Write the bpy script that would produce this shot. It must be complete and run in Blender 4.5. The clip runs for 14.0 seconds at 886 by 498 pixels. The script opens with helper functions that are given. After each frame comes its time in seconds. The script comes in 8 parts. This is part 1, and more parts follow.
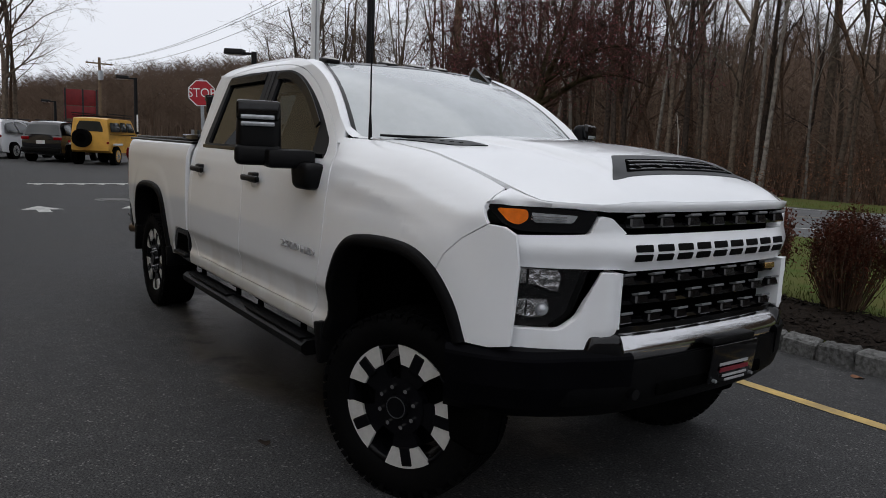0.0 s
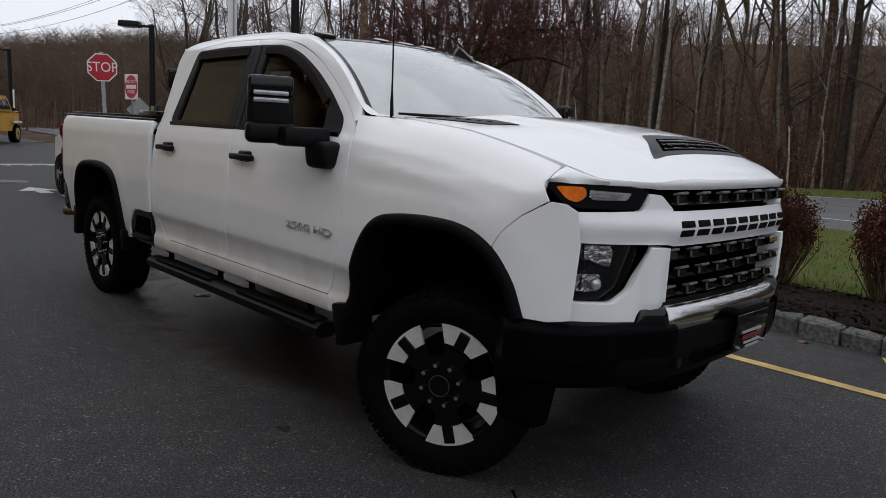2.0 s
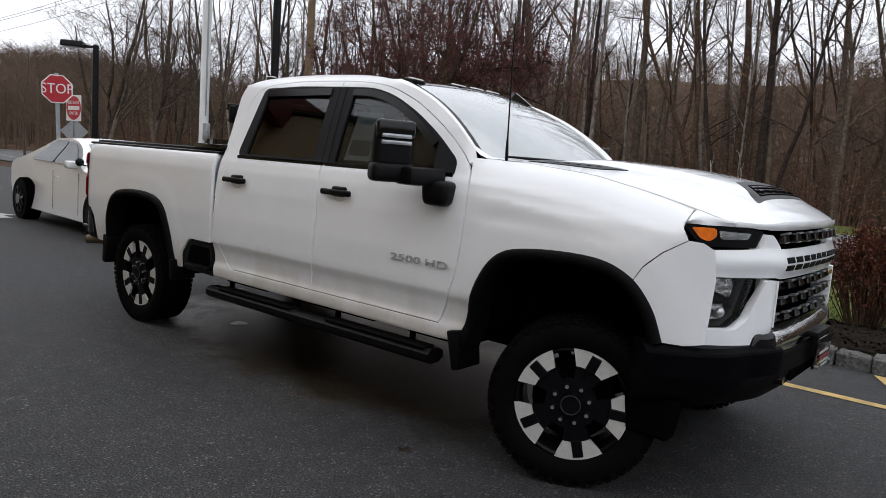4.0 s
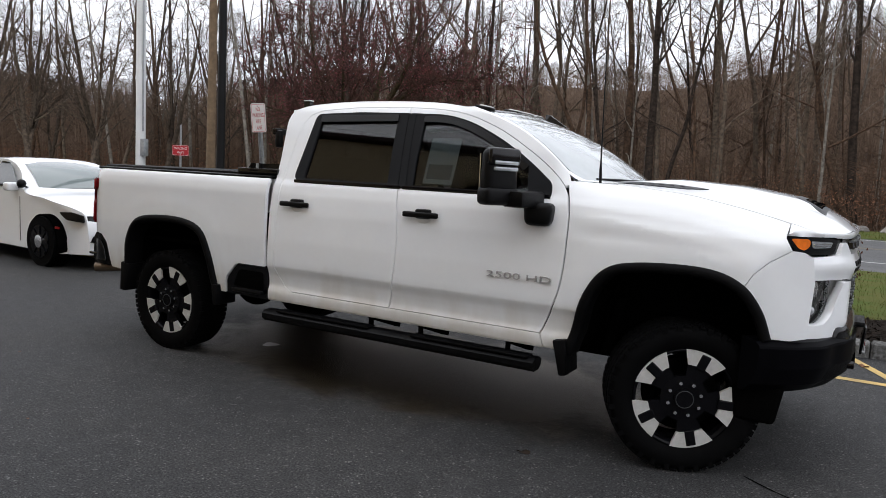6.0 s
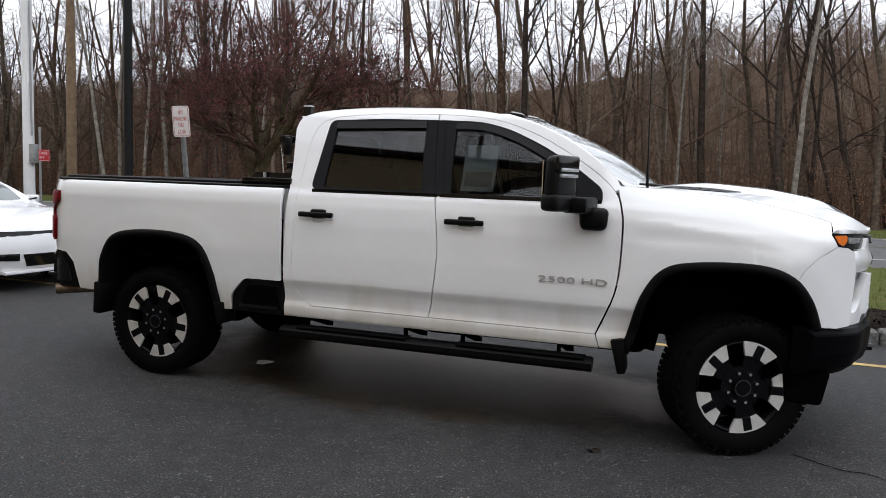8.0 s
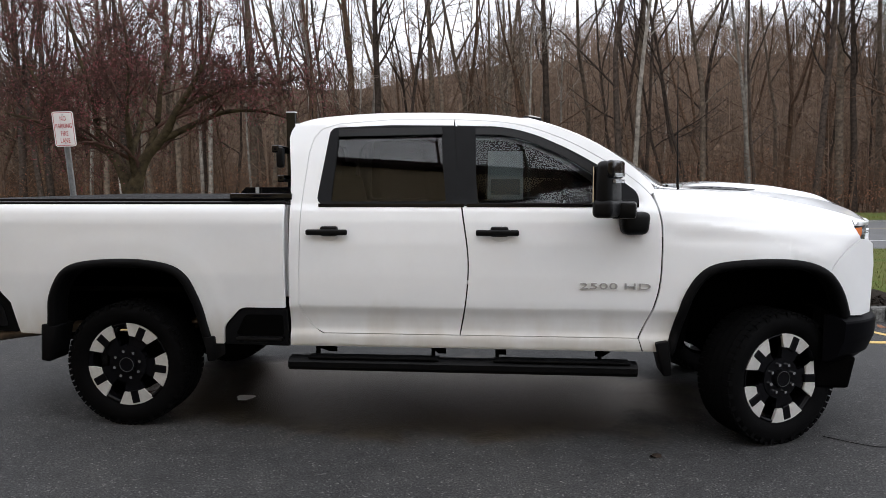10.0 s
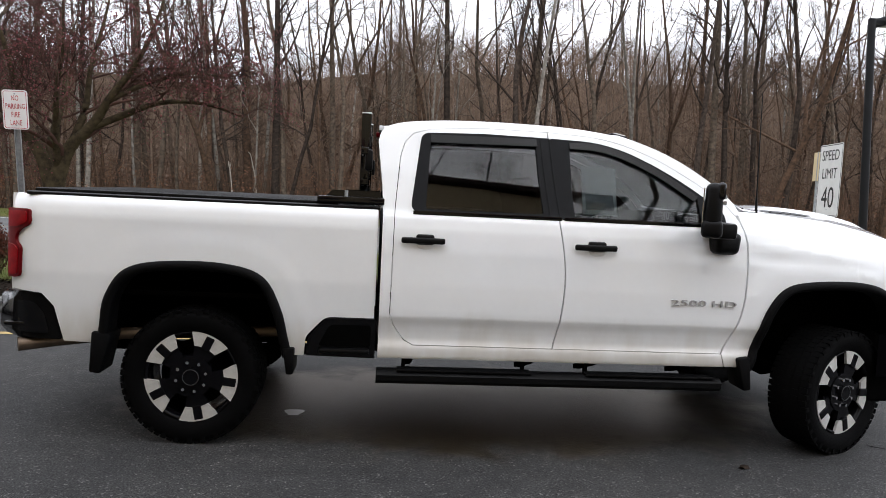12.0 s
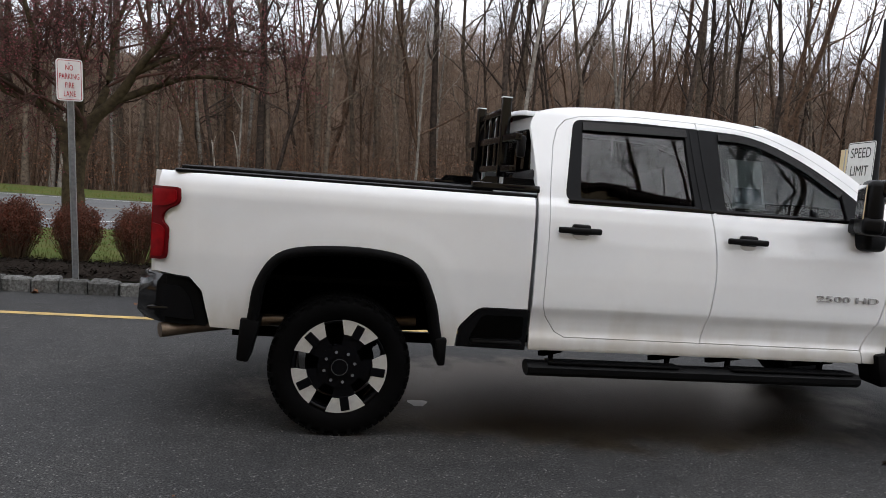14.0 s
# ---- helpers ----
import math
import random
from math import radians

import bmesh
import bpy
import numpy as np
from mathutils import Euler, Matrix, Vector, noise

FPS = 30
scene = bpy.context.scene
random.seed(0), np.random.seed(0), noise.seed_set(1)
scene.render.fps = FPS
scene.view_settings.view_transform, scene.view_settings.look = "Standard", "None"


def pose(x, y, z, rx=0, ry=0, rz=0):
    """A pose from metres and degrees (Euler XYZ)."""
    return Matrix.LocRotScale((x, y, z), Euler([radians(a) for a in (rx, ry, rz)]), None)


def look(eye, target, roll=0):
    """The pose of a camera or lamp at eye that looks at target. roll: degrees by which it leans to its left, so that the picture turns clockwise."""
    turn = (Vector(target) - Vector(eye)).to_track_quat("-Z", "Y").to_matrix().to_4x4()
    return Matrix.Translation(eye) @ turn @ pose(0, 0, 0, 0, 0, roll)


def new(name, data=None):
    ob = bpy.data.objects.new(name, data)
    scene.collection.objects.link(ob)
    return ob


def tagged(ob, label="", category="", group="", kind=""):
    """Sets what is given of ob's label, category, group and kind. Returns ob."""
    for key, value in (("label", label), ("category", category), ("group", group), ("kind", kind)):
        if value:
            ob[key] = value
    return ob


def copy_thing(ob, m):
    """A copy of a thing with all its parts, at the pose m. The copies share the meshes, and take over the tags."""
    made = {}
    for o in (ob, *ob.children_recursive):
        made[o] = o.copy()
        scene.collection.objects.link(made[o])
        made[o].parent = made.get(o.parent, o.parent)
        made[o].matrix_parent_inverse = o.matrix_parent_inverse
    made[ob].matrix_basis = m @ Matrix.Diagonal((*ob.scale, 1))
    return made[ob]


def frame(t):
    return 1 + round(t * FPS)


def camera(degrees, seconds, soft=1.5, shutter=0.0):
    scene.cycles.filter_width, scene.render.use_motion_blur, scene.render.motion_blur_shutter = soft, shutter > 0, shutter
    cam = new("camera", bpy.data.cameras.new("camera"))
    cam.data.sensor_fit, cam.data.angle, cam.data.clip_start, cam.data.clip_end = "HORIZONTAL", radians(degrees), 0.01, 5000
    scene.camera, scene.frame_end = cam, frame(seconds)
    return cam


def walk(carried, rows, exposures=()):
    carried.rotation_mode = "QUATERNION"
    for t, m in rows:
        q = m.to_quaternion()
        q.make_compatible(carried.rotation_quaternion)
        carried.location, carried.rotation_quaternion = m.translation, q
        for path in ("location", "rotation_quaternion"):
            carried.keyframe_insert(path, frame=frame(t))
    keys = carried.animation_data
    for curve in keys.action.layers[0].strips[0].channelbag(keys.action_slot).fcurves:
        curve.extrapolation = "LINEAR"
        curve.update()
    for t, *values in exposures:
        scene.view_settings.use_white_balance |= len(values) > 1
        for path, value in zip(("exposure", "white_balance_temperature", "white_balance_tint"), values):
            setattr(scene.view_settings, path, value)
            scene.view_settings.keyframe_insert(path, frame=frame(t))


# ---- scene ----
cam = camera(63.5, 14.0, 0.8)
PATH = [
    (0, (6.56, -2.522, 1.517), (4.951, -1.369, 1.229), 2.6),
    (0.5, (6.516, -2.595, 1.516), (4.958, -1.369, 1.253), 2.6),
    (1, (6.389, -2.676, 1.495), (4.863, -1.415, 1.208), 1.5),
    (1.5, (6.255, -2.798, 1.481), (4.78, -1.487, 1.154), 3.2),
    (2, (6.172, -3.012, 1.475), (4.759, -1.634, 1.151), 3.1),
    (2.5, (6.052, -3.219, 1.495), (4.668, -1.804, 1.212), 3.2),
    (2.7, (6.017, -3.311, 1.491), (4.646, -1.881, 1.225), 3.9),
    (4.8, (5.323, -4.268, 1.499), (4.182, -2.641, 1.273), 2.4),
    (5, (5.231, -4.356, 1.528), (4.126, -2.703, 1.311), 2.1),
    (5.5, (5.019, -4.578, 1.529), (3.966, -2.886, 1.354), 3.3),
    (6, (4.795, -4.849, 1.529), (3.804, -3.124, 1.323), 2.9),
    (6.5, (4.529, -5.012, 1.507), (3.639, -3.231, 1.317), 1.7),
    (7, (4.263, -5.112, 1.533), (3.484, -3.28, 1.343), 1.6),
    (7.5, (3.976, -5.261, 1.525), (3.298, -3.387, 1.351), 1.0),
    (8, (3.702, -5.323, 1.521), (3.074, -3.433, 1.334), 2.0),
    (8.2, (3.588, -5.318, 1.527), (3.035, -3.4, 1.39), 1.0),
    (10.3, (2.269, -5.301, 1.579), (2.128, -3.315, 1.387), 1.1),
    (10.5, (2.136, -5.296, 1.567), (2.025, -3.308, 1.376), 2.1),
    (11, (1.757, -5.29, 1.57), (1.754, -3.301, 1.366), 2.7),
    (11.5, (1.404, -5.264, 1.553), (1.511, -3.275, 1.369), 2.4),
    (12, (1.067, -5.223, 1.564), (1.248, -3.238, 1.405), 2.8),
    (12.5, (0.774, -5.25, 1.541), (1.127, -3.294, 1.327), 1.9),
    (13, (0.557, -5.232, 1.528), (1.01, -3.294, 1.341), 2.8),
    (13.5, (0.242, -5.105, 1.513), (0.614, -3.152, 1.315), 1.9),
    (14, (-0.051, -4.974, 1.505), (0.239, -3.007, 1.312), 4.4),
]
EXPOSURES = [(0, -0.12), (2.7, 0.06), (4.8, 0.60), (8.2, 0.74), (10.3, 1.02), (12.6, 1.14), (13.4, 1.04), (14.0, 0.84)]
walk(cam, [(t, look(eye, target, roll)) for t, eye, target, roll in PATH], EXPOSURES)

# ---- world and light: an overcast winter day ----
world = bpy.data.worlds.new("overcast")
scene.world = world
world.use_nodes = True
wn, wl = world.node_tree.nodes, world.node_tree.links
wn.clear()
w_out = wn.new("ShaderNodeOutputWorld")
w_bg = wn.new("ShaderNodeBackground")
w_sky = wn.new("ShaderNodeTexSky")
w_sky.sky_type = "NISHITA"
w_sky.sun_disc = False
w_sky.sun_elevation, w_sky.sun_rotation = radians(48), radians(150)
w_sky.air_density, w_sky.dust_density, w_sky.ozone_density = 1.0, 4.0, 1.0
w_hsv = wn.new("ShaderNodeHueSaturation")
w_hsv.inputs["Saturation"].default_value = 0.10
w_mix = wn.new("ShaderNodeMixRGB")
w_mix.inputs[0].default_value = 0.85
w_mix.inputs[2].default_value = (8.5, 8.8, 9.6, 1)
w_bg.inputs["Strength"].default_value = 0.114
wl.new(w_sky.outputs[0], w_hsv.inputs["Color"])
wl.new(w_hsv.outputs[0], w_mix.inputs[1])
wl.new(w_mix.outputs[0], w_bg.inputs[0])
wl.new(w_bg.outputs[0], w_out.inputs[0])

sun = new("sun", bpy.data.lights.new("sun", "SUN"))
sun.data.energy, sun.data.angle, sun.data.color = 0.62, radians(120), (1.0, 0.985, 0.97)
sun.matrix_world = look((0, 0, 25), (3, 12, 0))

# ---- materials ----
def mat(name, color, rough=0.5, metal=0.0, var=0.0, scale=8.0, grain=0.0, grain_scale=120.0, coat=0.0, spec=0.5,
        trans=0.0, ior=1.45, color2=None, emit=None, emit_strength=1.0, rough_var=0.0, isl=False, objrand=False):
    """A surface: base colour varied at two scales towards color2, with fine relief."""
    m = bpy.data.materials.new(name)
    m.use_nodes = True
    n, l = m.node_tree.nodes, m.node_tree.links
    b = n["Principled BSDF"]
    b.inputs["Base Color"].default_value = (*color, 1)
    b.inputs["Roughness"].default_value = rough
    b.inputs["Metallic"].default_value = metal
    b.inputs["Coat Weight"].default_value = coat
    b.inputs["Coat Roughness"].default_value = 0.03
    b.inputs["Specular IOR Level"].default_value = spec
    b.inputs["Transmission Weight"].default_value = trans
    b.inputs["IOR"].default_value = ior
    if emit:
        b.inputs["Emission Color"].default_value = (*emit, 1)
        b.inputs["Emission Strength"].default_value = emit_strength
    tc = n.new("ShaderNodeTexCoord")
    if var > 0 or color2:
        c2 = color2 or tuple(max(0.0, c * (1 - var)) for c in color)
        tex = n.new("ShaderNodeTexNoise")
        tex.inputs["Scale"].default_value = scale
        tex.inputs["Detail"].default_value = 6
        tex.inputs["Roughness"].default_value = 0.65
        l.new(tc.outputs["Object"], tex.inputs["Vector"])
        ramp = n.new("ShaderNodeValToRGB")
        ramp.color_ramp.elements[0].position, ramp.color_ramp.elements[1].position = 0.36, 0.66
        ramp.color_ramp.elements[0].color, ramp.color_ramp.elements[1].color = (*c2, 1), (*color, 1)
        l.new(tex.outputs["Fac"], ramp.inputs["Fac"])
        last = ramp.outputs["Color"]
        if isl or objrand:
            src = n.new("ShaderNodeNewGeometry") if isl else n.new("ShaderNodeObjectInfo")
            hs = n.new("ShaderNodeHueSaturation")
            mr = n.new("ShaderNodeMapRange")
            mr.inputs["To Min"].default_value, mr.inputs["To Max"].default_value = 0.72, 1.25
            l.new(src.outputs["Random Per Island" if isl else "Random"], mr.inputs["Value"])
            l.new(mr.outputs[0], hs.inputs["Value"])
            l.new(last, hs.inputs["Color"])
            last = hs.outputs["Color"]
        l.new(last, b.inputs["Base Color"])
        if rough_var > 0:
            rr = n.new("ShaderNodeMapRange")
            rr.inputs["To Min"].default_value, rr.inputs["To Max"].default_value = rough + rough_var, rough - rough_var
            l.new(tex.outputs["Fac"], rr.inputs["Value"])
            l.new(rr.outputs[0], b.inputs["Roughness"])
    if grain > 0:
        g = n.new("ShaderNodeTexNoise")
        g.inputs["Scale"].default_value = grain_scale
        g.inputs["Detail"].default_value = 4
        l.new(tc.outputs["Object"], g.inputs["Vector"])
        bp = n.new("ShaderNodeBump")
        bp.inputs["Strength"].default_value = grain
        bp.inputs["Distance"].default_value = 0.01
        l.new(g.outputs["Fac"], bp.inputs["Height"])
        l.new(bp.outputs["Normal"], b.inputs["Normal"])
    return m


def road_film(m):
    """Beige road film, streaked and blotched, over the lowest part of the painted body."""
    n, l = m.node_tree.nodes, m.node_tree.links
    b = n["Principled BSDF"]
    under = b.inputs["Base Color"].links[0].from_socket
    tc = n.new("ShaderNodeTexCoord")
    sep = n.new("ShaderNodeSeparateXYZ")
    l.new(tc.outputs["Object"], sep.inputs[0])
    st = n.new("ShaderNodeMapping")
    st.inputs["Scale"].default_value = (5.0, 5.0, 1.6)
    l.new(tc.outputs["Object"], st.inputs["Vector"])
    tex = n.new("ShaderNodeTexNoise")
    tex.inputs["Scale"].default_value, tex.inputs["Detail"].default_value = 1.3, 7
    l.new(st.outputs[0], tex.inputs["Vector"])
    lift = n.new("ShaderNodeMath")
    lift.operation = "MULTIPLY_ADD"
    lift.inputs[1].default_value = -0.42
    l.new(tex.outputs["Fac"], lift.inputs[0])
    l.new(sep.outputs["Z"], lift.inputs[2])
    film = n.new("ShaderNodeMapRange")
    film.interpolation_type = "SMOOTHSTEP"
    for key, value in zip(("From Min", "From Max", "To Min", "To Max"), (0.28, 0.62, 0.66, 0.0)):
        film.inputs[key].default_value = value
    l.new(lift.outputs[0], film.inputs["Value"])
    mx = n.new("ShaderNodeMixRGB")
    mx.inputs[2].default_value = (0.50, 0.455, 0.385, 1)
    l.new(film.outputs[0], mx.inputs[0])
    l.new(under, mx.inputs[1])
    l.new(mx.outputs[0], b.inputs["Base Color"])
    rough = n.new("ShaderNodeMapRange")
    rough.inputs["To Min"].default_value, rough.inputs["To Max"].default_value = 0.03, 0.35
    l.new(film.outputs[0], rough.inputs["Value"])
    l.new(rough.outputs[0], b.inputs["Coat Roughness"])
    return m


M = {}
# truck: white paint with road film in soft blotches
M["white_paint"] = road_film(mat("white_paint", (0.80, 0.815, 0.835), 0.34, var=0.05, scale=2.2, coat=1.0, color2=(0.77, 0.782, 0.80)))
M["bumper_black"] = mat("bumper_black", (0.003, 0.003, 0.004), 0.40, var=0.3, scale=9, spec=0.03)
M["vent_grey"] = mat("vent_grey", (0.035, 0.037, 0.040), 0.45, var=0.2, scale=9, spec=0.3)
M["grille_grey"] = mat("grille_grey", (0.13, 0.135, 0.14), 0.4, var=0.2, scale=20)
M["reflector"] = mat("reflector", (0.75, 0.75, 0.76), 0.09, metal=1.0, var=0.5, scale=45, grain=1.0, grain_scale=38)
M["smoke"] = mat("smoke", (0.004, 0.004, 0.0045), 0.15, spec=0.25)
M["black_gloss"] = mat("black_gloss", (0.003, 0.003, 0.0035), 0.14, spec=0.35, coat=0.12)
M["black_plastic"] = mat("black_plastic", (0.004, 0.004, 0.0045), 0.42, grain=0.15, grain_scale=600, var=0.3, scale=14, spec=0.16)
M["black_trim"] = mat("black_trim", (0.008, 0.0085, 0.010), 0.42, var=0.2, scale=9, spec=0.12)
M["flare_black"] = mat("flare_black", (0.0045, 0.0045, 0.005), 0.5, grain=0.2, grain_scale=500, var=0.25, scale=10, spec=0.07)
M["underbody"] = mat("underbody", (0.003, 0.003, 0.003), 0.95, var=0.4, scale=9, spec=0.0)
M["tyre"] = mat("tyre", (0.0032, 0.0032, 0.0035), 0.7, var=0.35, scale=9, grain=0.25, grain_scale=260, spec=0.05)
M["rim_black"] = mat("rim_black", (0.004, 0.004, 0.005), 0.20, spec=0.13)
M["rim_machined"] = mat("rim_machined", (0.66, 0.65, 0.63), 0.34, metal=0.35, var=0.12, scale=30)
M["chrome"] = mat("chrome", (0.58, 0.58, 0.59), 0.13, metal=1.0, var=0.1, scale=6)
M["bright_chrome"] = mat("bright_chrome", (0.85, 0.85, 0.86), 0.10, metal=1.0)
M["steel"] = mat("steel", (0.20, 0.15, 0.11), 0.45, metal=0.8, var=0.4, scale=9)
M["glass_tint"] = mat("glass_tint", (0.10, 0.105, 0.11), 0.0, trans=1.0, ior=1.47)
M["glass_clear"] = mat("glass_clear", (0.27, 0.30, 0.31), 0.0, trans=1.0, ior=1.38)
# pale half-opaque base colour paints in the sky reflected by the windshield
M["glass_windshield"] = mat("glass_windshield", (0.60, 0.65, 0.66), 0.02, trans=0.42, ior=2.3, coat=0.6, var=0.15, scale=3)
M["lens_clear"] = mat("lens_clear", (0.9, 0.9, 0.9), 0.03, trans=1.0, ior=1.3)
M["lens_grey"] = mat("lens_grey", (0.46, 0.48, 0.50), 0.16, metal=0.5, var=0.35, scale=30)
M["amber"] = mat("amber", (0.85, 0.18, 0.01), 0.18, coat=0.6, var=0.25, scale=30)
M["red_lens"] = mat("red_lens", (0.26, 0.002, 0.006), 0.35, spec=0.12, var=0.4, scale=16)
M["red_dark"] = mat("red_dark", (0.11, 0.002, 0.004), 0.35, spec=0.12)
M["seat_fabric"] = mat("seat_fabric", (0.035, 0.035, 0.038), 0.9, var=0.3, scale=20, grain=0.4, grain_scale=300)
M["paper"] = mat("paper", (0.72, 0.74, 0.72), 0.8, var=0.12, scale=12)
M["gold"] = mat("gold", (0.55, 0.36, 0.14), 0.25, metal=0.9)
M["badge"] = mat("badge", (0.40, 0.40, 0.41), 0.3, metal=0.3)
M["orange_lens"] = mat("orange_lens", (0.5, 0.48, 0.45), 0.15, coat=0.6, var=0.3, scale=40)
M["plate_red"] = mat("plate_red", (0.17, 0.016, 0.026), 0.5)
M["plate_white"] = mat("plate_white", (0.33, 0.33, 0.34), 0.5)
# ground
M["kerb_stone"] = mat("kerb_stone", (0.16, 0.16, 0.155), 0.88, spec=0.15, color2=(0.055, 0.053, 0.050), scale=30, grain=0.7, grain_scale=60, objrand=True)
M["mulch"] = mat("mulch", (0.022, 0.016, 0.012), 0.95, color2=(0.006, 0.0045, 0.0035), scale=30, grain=1.0, grain_scale=45, spec=0.1)
M["lawn"] = mat("lawn", (0.055, 0.085, 0.018), 0.95, color2=(0.09, 0.085, 0.028), scale=2.0, spec=0.1, grain=1.0, grain_scale=40)
M["grass"] = mat("grass", (0.075, 0.11, 0.022), 0.85, color2=(0.12, 0.11, 0.04), scale=1.2, spec=0.15)
M["litter"] = mat("litter", (0.098, 0.064, 0.044), 0.95, color2=(0.042, 0.028, 0.020), scale=0.35, grain=1.0, grain_scale=12, spec=0.05)
M["road"] = mat("road", (0.12, 0.12, 0.123), 0.85, spec=0.2, color2=(0.09, 0.09, 0.092), scale=0.5, grain=0.6, grain_scale=90)
M["line_white"] = mat("line_white", (0.62, 0.62, 0.60), 0.8, color2=(0.30, 0.30, 0.29), scale=9, grain=0.4, grain_scale=90)
M["line_worn"] = mat("line_worn", (0.20, 0.165, 0.10), 0.85, color2=(0.13, 0.12, 0.10), scale=2, grain=0.4, grain_scale=60)
M["line_yellow"] = mat("line_yellow", (0.58, 0.40, 0.13), 0.8, color2=(0.33, 0.24, 0.10), scale=5, grain=0.4, grain_scale=90)
M["iron"] = mat("iron", (0.10, 0.095, 0.09), 0.6, metal=0.4, var=0.4, scale=12)
M["leaf_red"] = mat("leaf_red", (0.125, 0.040, 0.024), 0.7, color2=(0.060, 0.022, 0.013), scale=3, isl=True, spec=0.15)
M["leaf_brown"] = mat("leaf_brown", (0.19, 0.080, 0.036), 0.8, color2=(0.10, 0.045, 0.022), scale=3, isl=True)
M["berry"] = mat("berry", (0.14, 0.016, 0.022), 0.6, color2=(0.085, 0.012, 0.016), scale=3, isl=True)
M["bark_grey"] = mat("bark_grey", (0.135, 0.103, 0.078), 0.95, color2=(0.050, 0.040, 0.031), scale=6, grain=1.0, grain_scale=22, objrand=True, spec=0.05)
M["bark_dark"] = mat("bark_dark", (0.062, 0.047, 0.038), 0.95, color2=(0.022, 0.017, 0.014), scale=6, grain=1.0, grain_scale=22, objrand=True, spec=0.05)
M["bark_brown"] = mat("bark_brown", (0.11, 0.068, 0.045), 0.95, color2=(0.040, 0.028, 0.021), scale=6, grain=1.0, grain_scale=22, objrand=True, spec=0.05)
M["bark_moss"] = mat("bark_moss", (0.080, 0.062, 0.036), 0.95, color2=(0.030, 0.023, 0.016), scale=9, grain=1.0, grain_scale=26, spec=0.05)
M["bark_red"] = mat("bark_red", (0.105, 0.055, 0.044), 0.9, color2=(0.038, 0.025, 0.021), scale=3, spec=0.05)
M["bark_silver"] = mat("bark_silver", (0.25, 0.225, 0.195), 0.95, color2=(0.10, 0.088, 0.075), scale=5, grain=0.9, grain_scale=24, objrand=True, spec=0.05)
M["bark_pale"] = mat("bark_pale", (0.42, 0.39, 0.34), 0.9, color2=(0.24, 0.22, 0.19), scale=8, grain=0.6, grain_scale=30)
M["far_wood"] = mat("far_wood", (0.172, 0.126, 0.095), 0.95, color2=(0.080, 0.054, 0.038), scale=0.35, isl=True, spec=0.05)
M["pole_black"] = mat("pole_black", (0.009, 0.009, 0.010), 0.5, var=0.3, scale=5, spec=0.2)
M["pole_white"] = mat("pole_white", (0.72, 0.73, 0.74), 0.4, var=0.12, scale=3)
M["galv"] = mat("galv", (0.42, 0.44, 0.46), 0.45, metal=0.7, var=0.3, scale=25)
M["sign_white"] = mat("sign_white", (0.72, 0.71, 0.70), 0.45, var=0.1, scale=8)
M["sign_red"] = mat("sign_red", (0.42, 0.012, 0.022), 0.4, var=0.15, scale=8)
M["sign_black"] = mat("sign_black", (0.012, 0.012, 0.012), 0.5)
M["wood_pole"] = mat("wood_pole", (0.17, 0.115, 0.068), 0.9, var=0.4, scale=5, grain=0.7, grain_scale=30)
M["stucco"] = mat("stucco", (0.66, 0.52, 0.32), 0.9, color2=(0.58, 0.46, 0.28), scale=2, grain=0.5, grain_scale=70)
M["fascia"] = mat("fascia", (0.05, 0.022, 0.018), 0.7, var=0.3, scale=3)
M["roof_tile"] = mat("roof_tile", (0.17, 0.045, 0.04), 0.75, var=0.35, scale=4, grain=0.5, grain_scale=20)
M["car_white"] = mat("car_white", (0.80, 0.81, 0.83), 0.25, coat=0.8, var=0.03, scale=2)
M["car_black"] = mat("car_black", (0.012, 0.012, 0.014), 0.2, coat=0.8, var=0.2, scale=3)
M["car_yellow"] = mat("car_yellow", (0.74, 0.40, 0.07), 0.45, coat=0.3, var=0.18, scale=3)
# base lighter than car_glass, in place of sky mirrored in the cars' windshields
M["shield_glass"] = mat("shield_glass", (0.11, 0.14, 0.14), 0.04, spec=1.0, coat=0.6)
M["car_glass"] = mat("car_glass", (0.016, 0.019, 0.020), 0.03, spec=0.55)
M["wire"] = mat("wire", (0.03, 0.03, 0.03), 0.7)
M["stone"] = mat("stone", (0.30, 0.28, 0.26), 0.9, var=0.5, scale=4, grain=0.8, grain_scale=15, objrand=True)


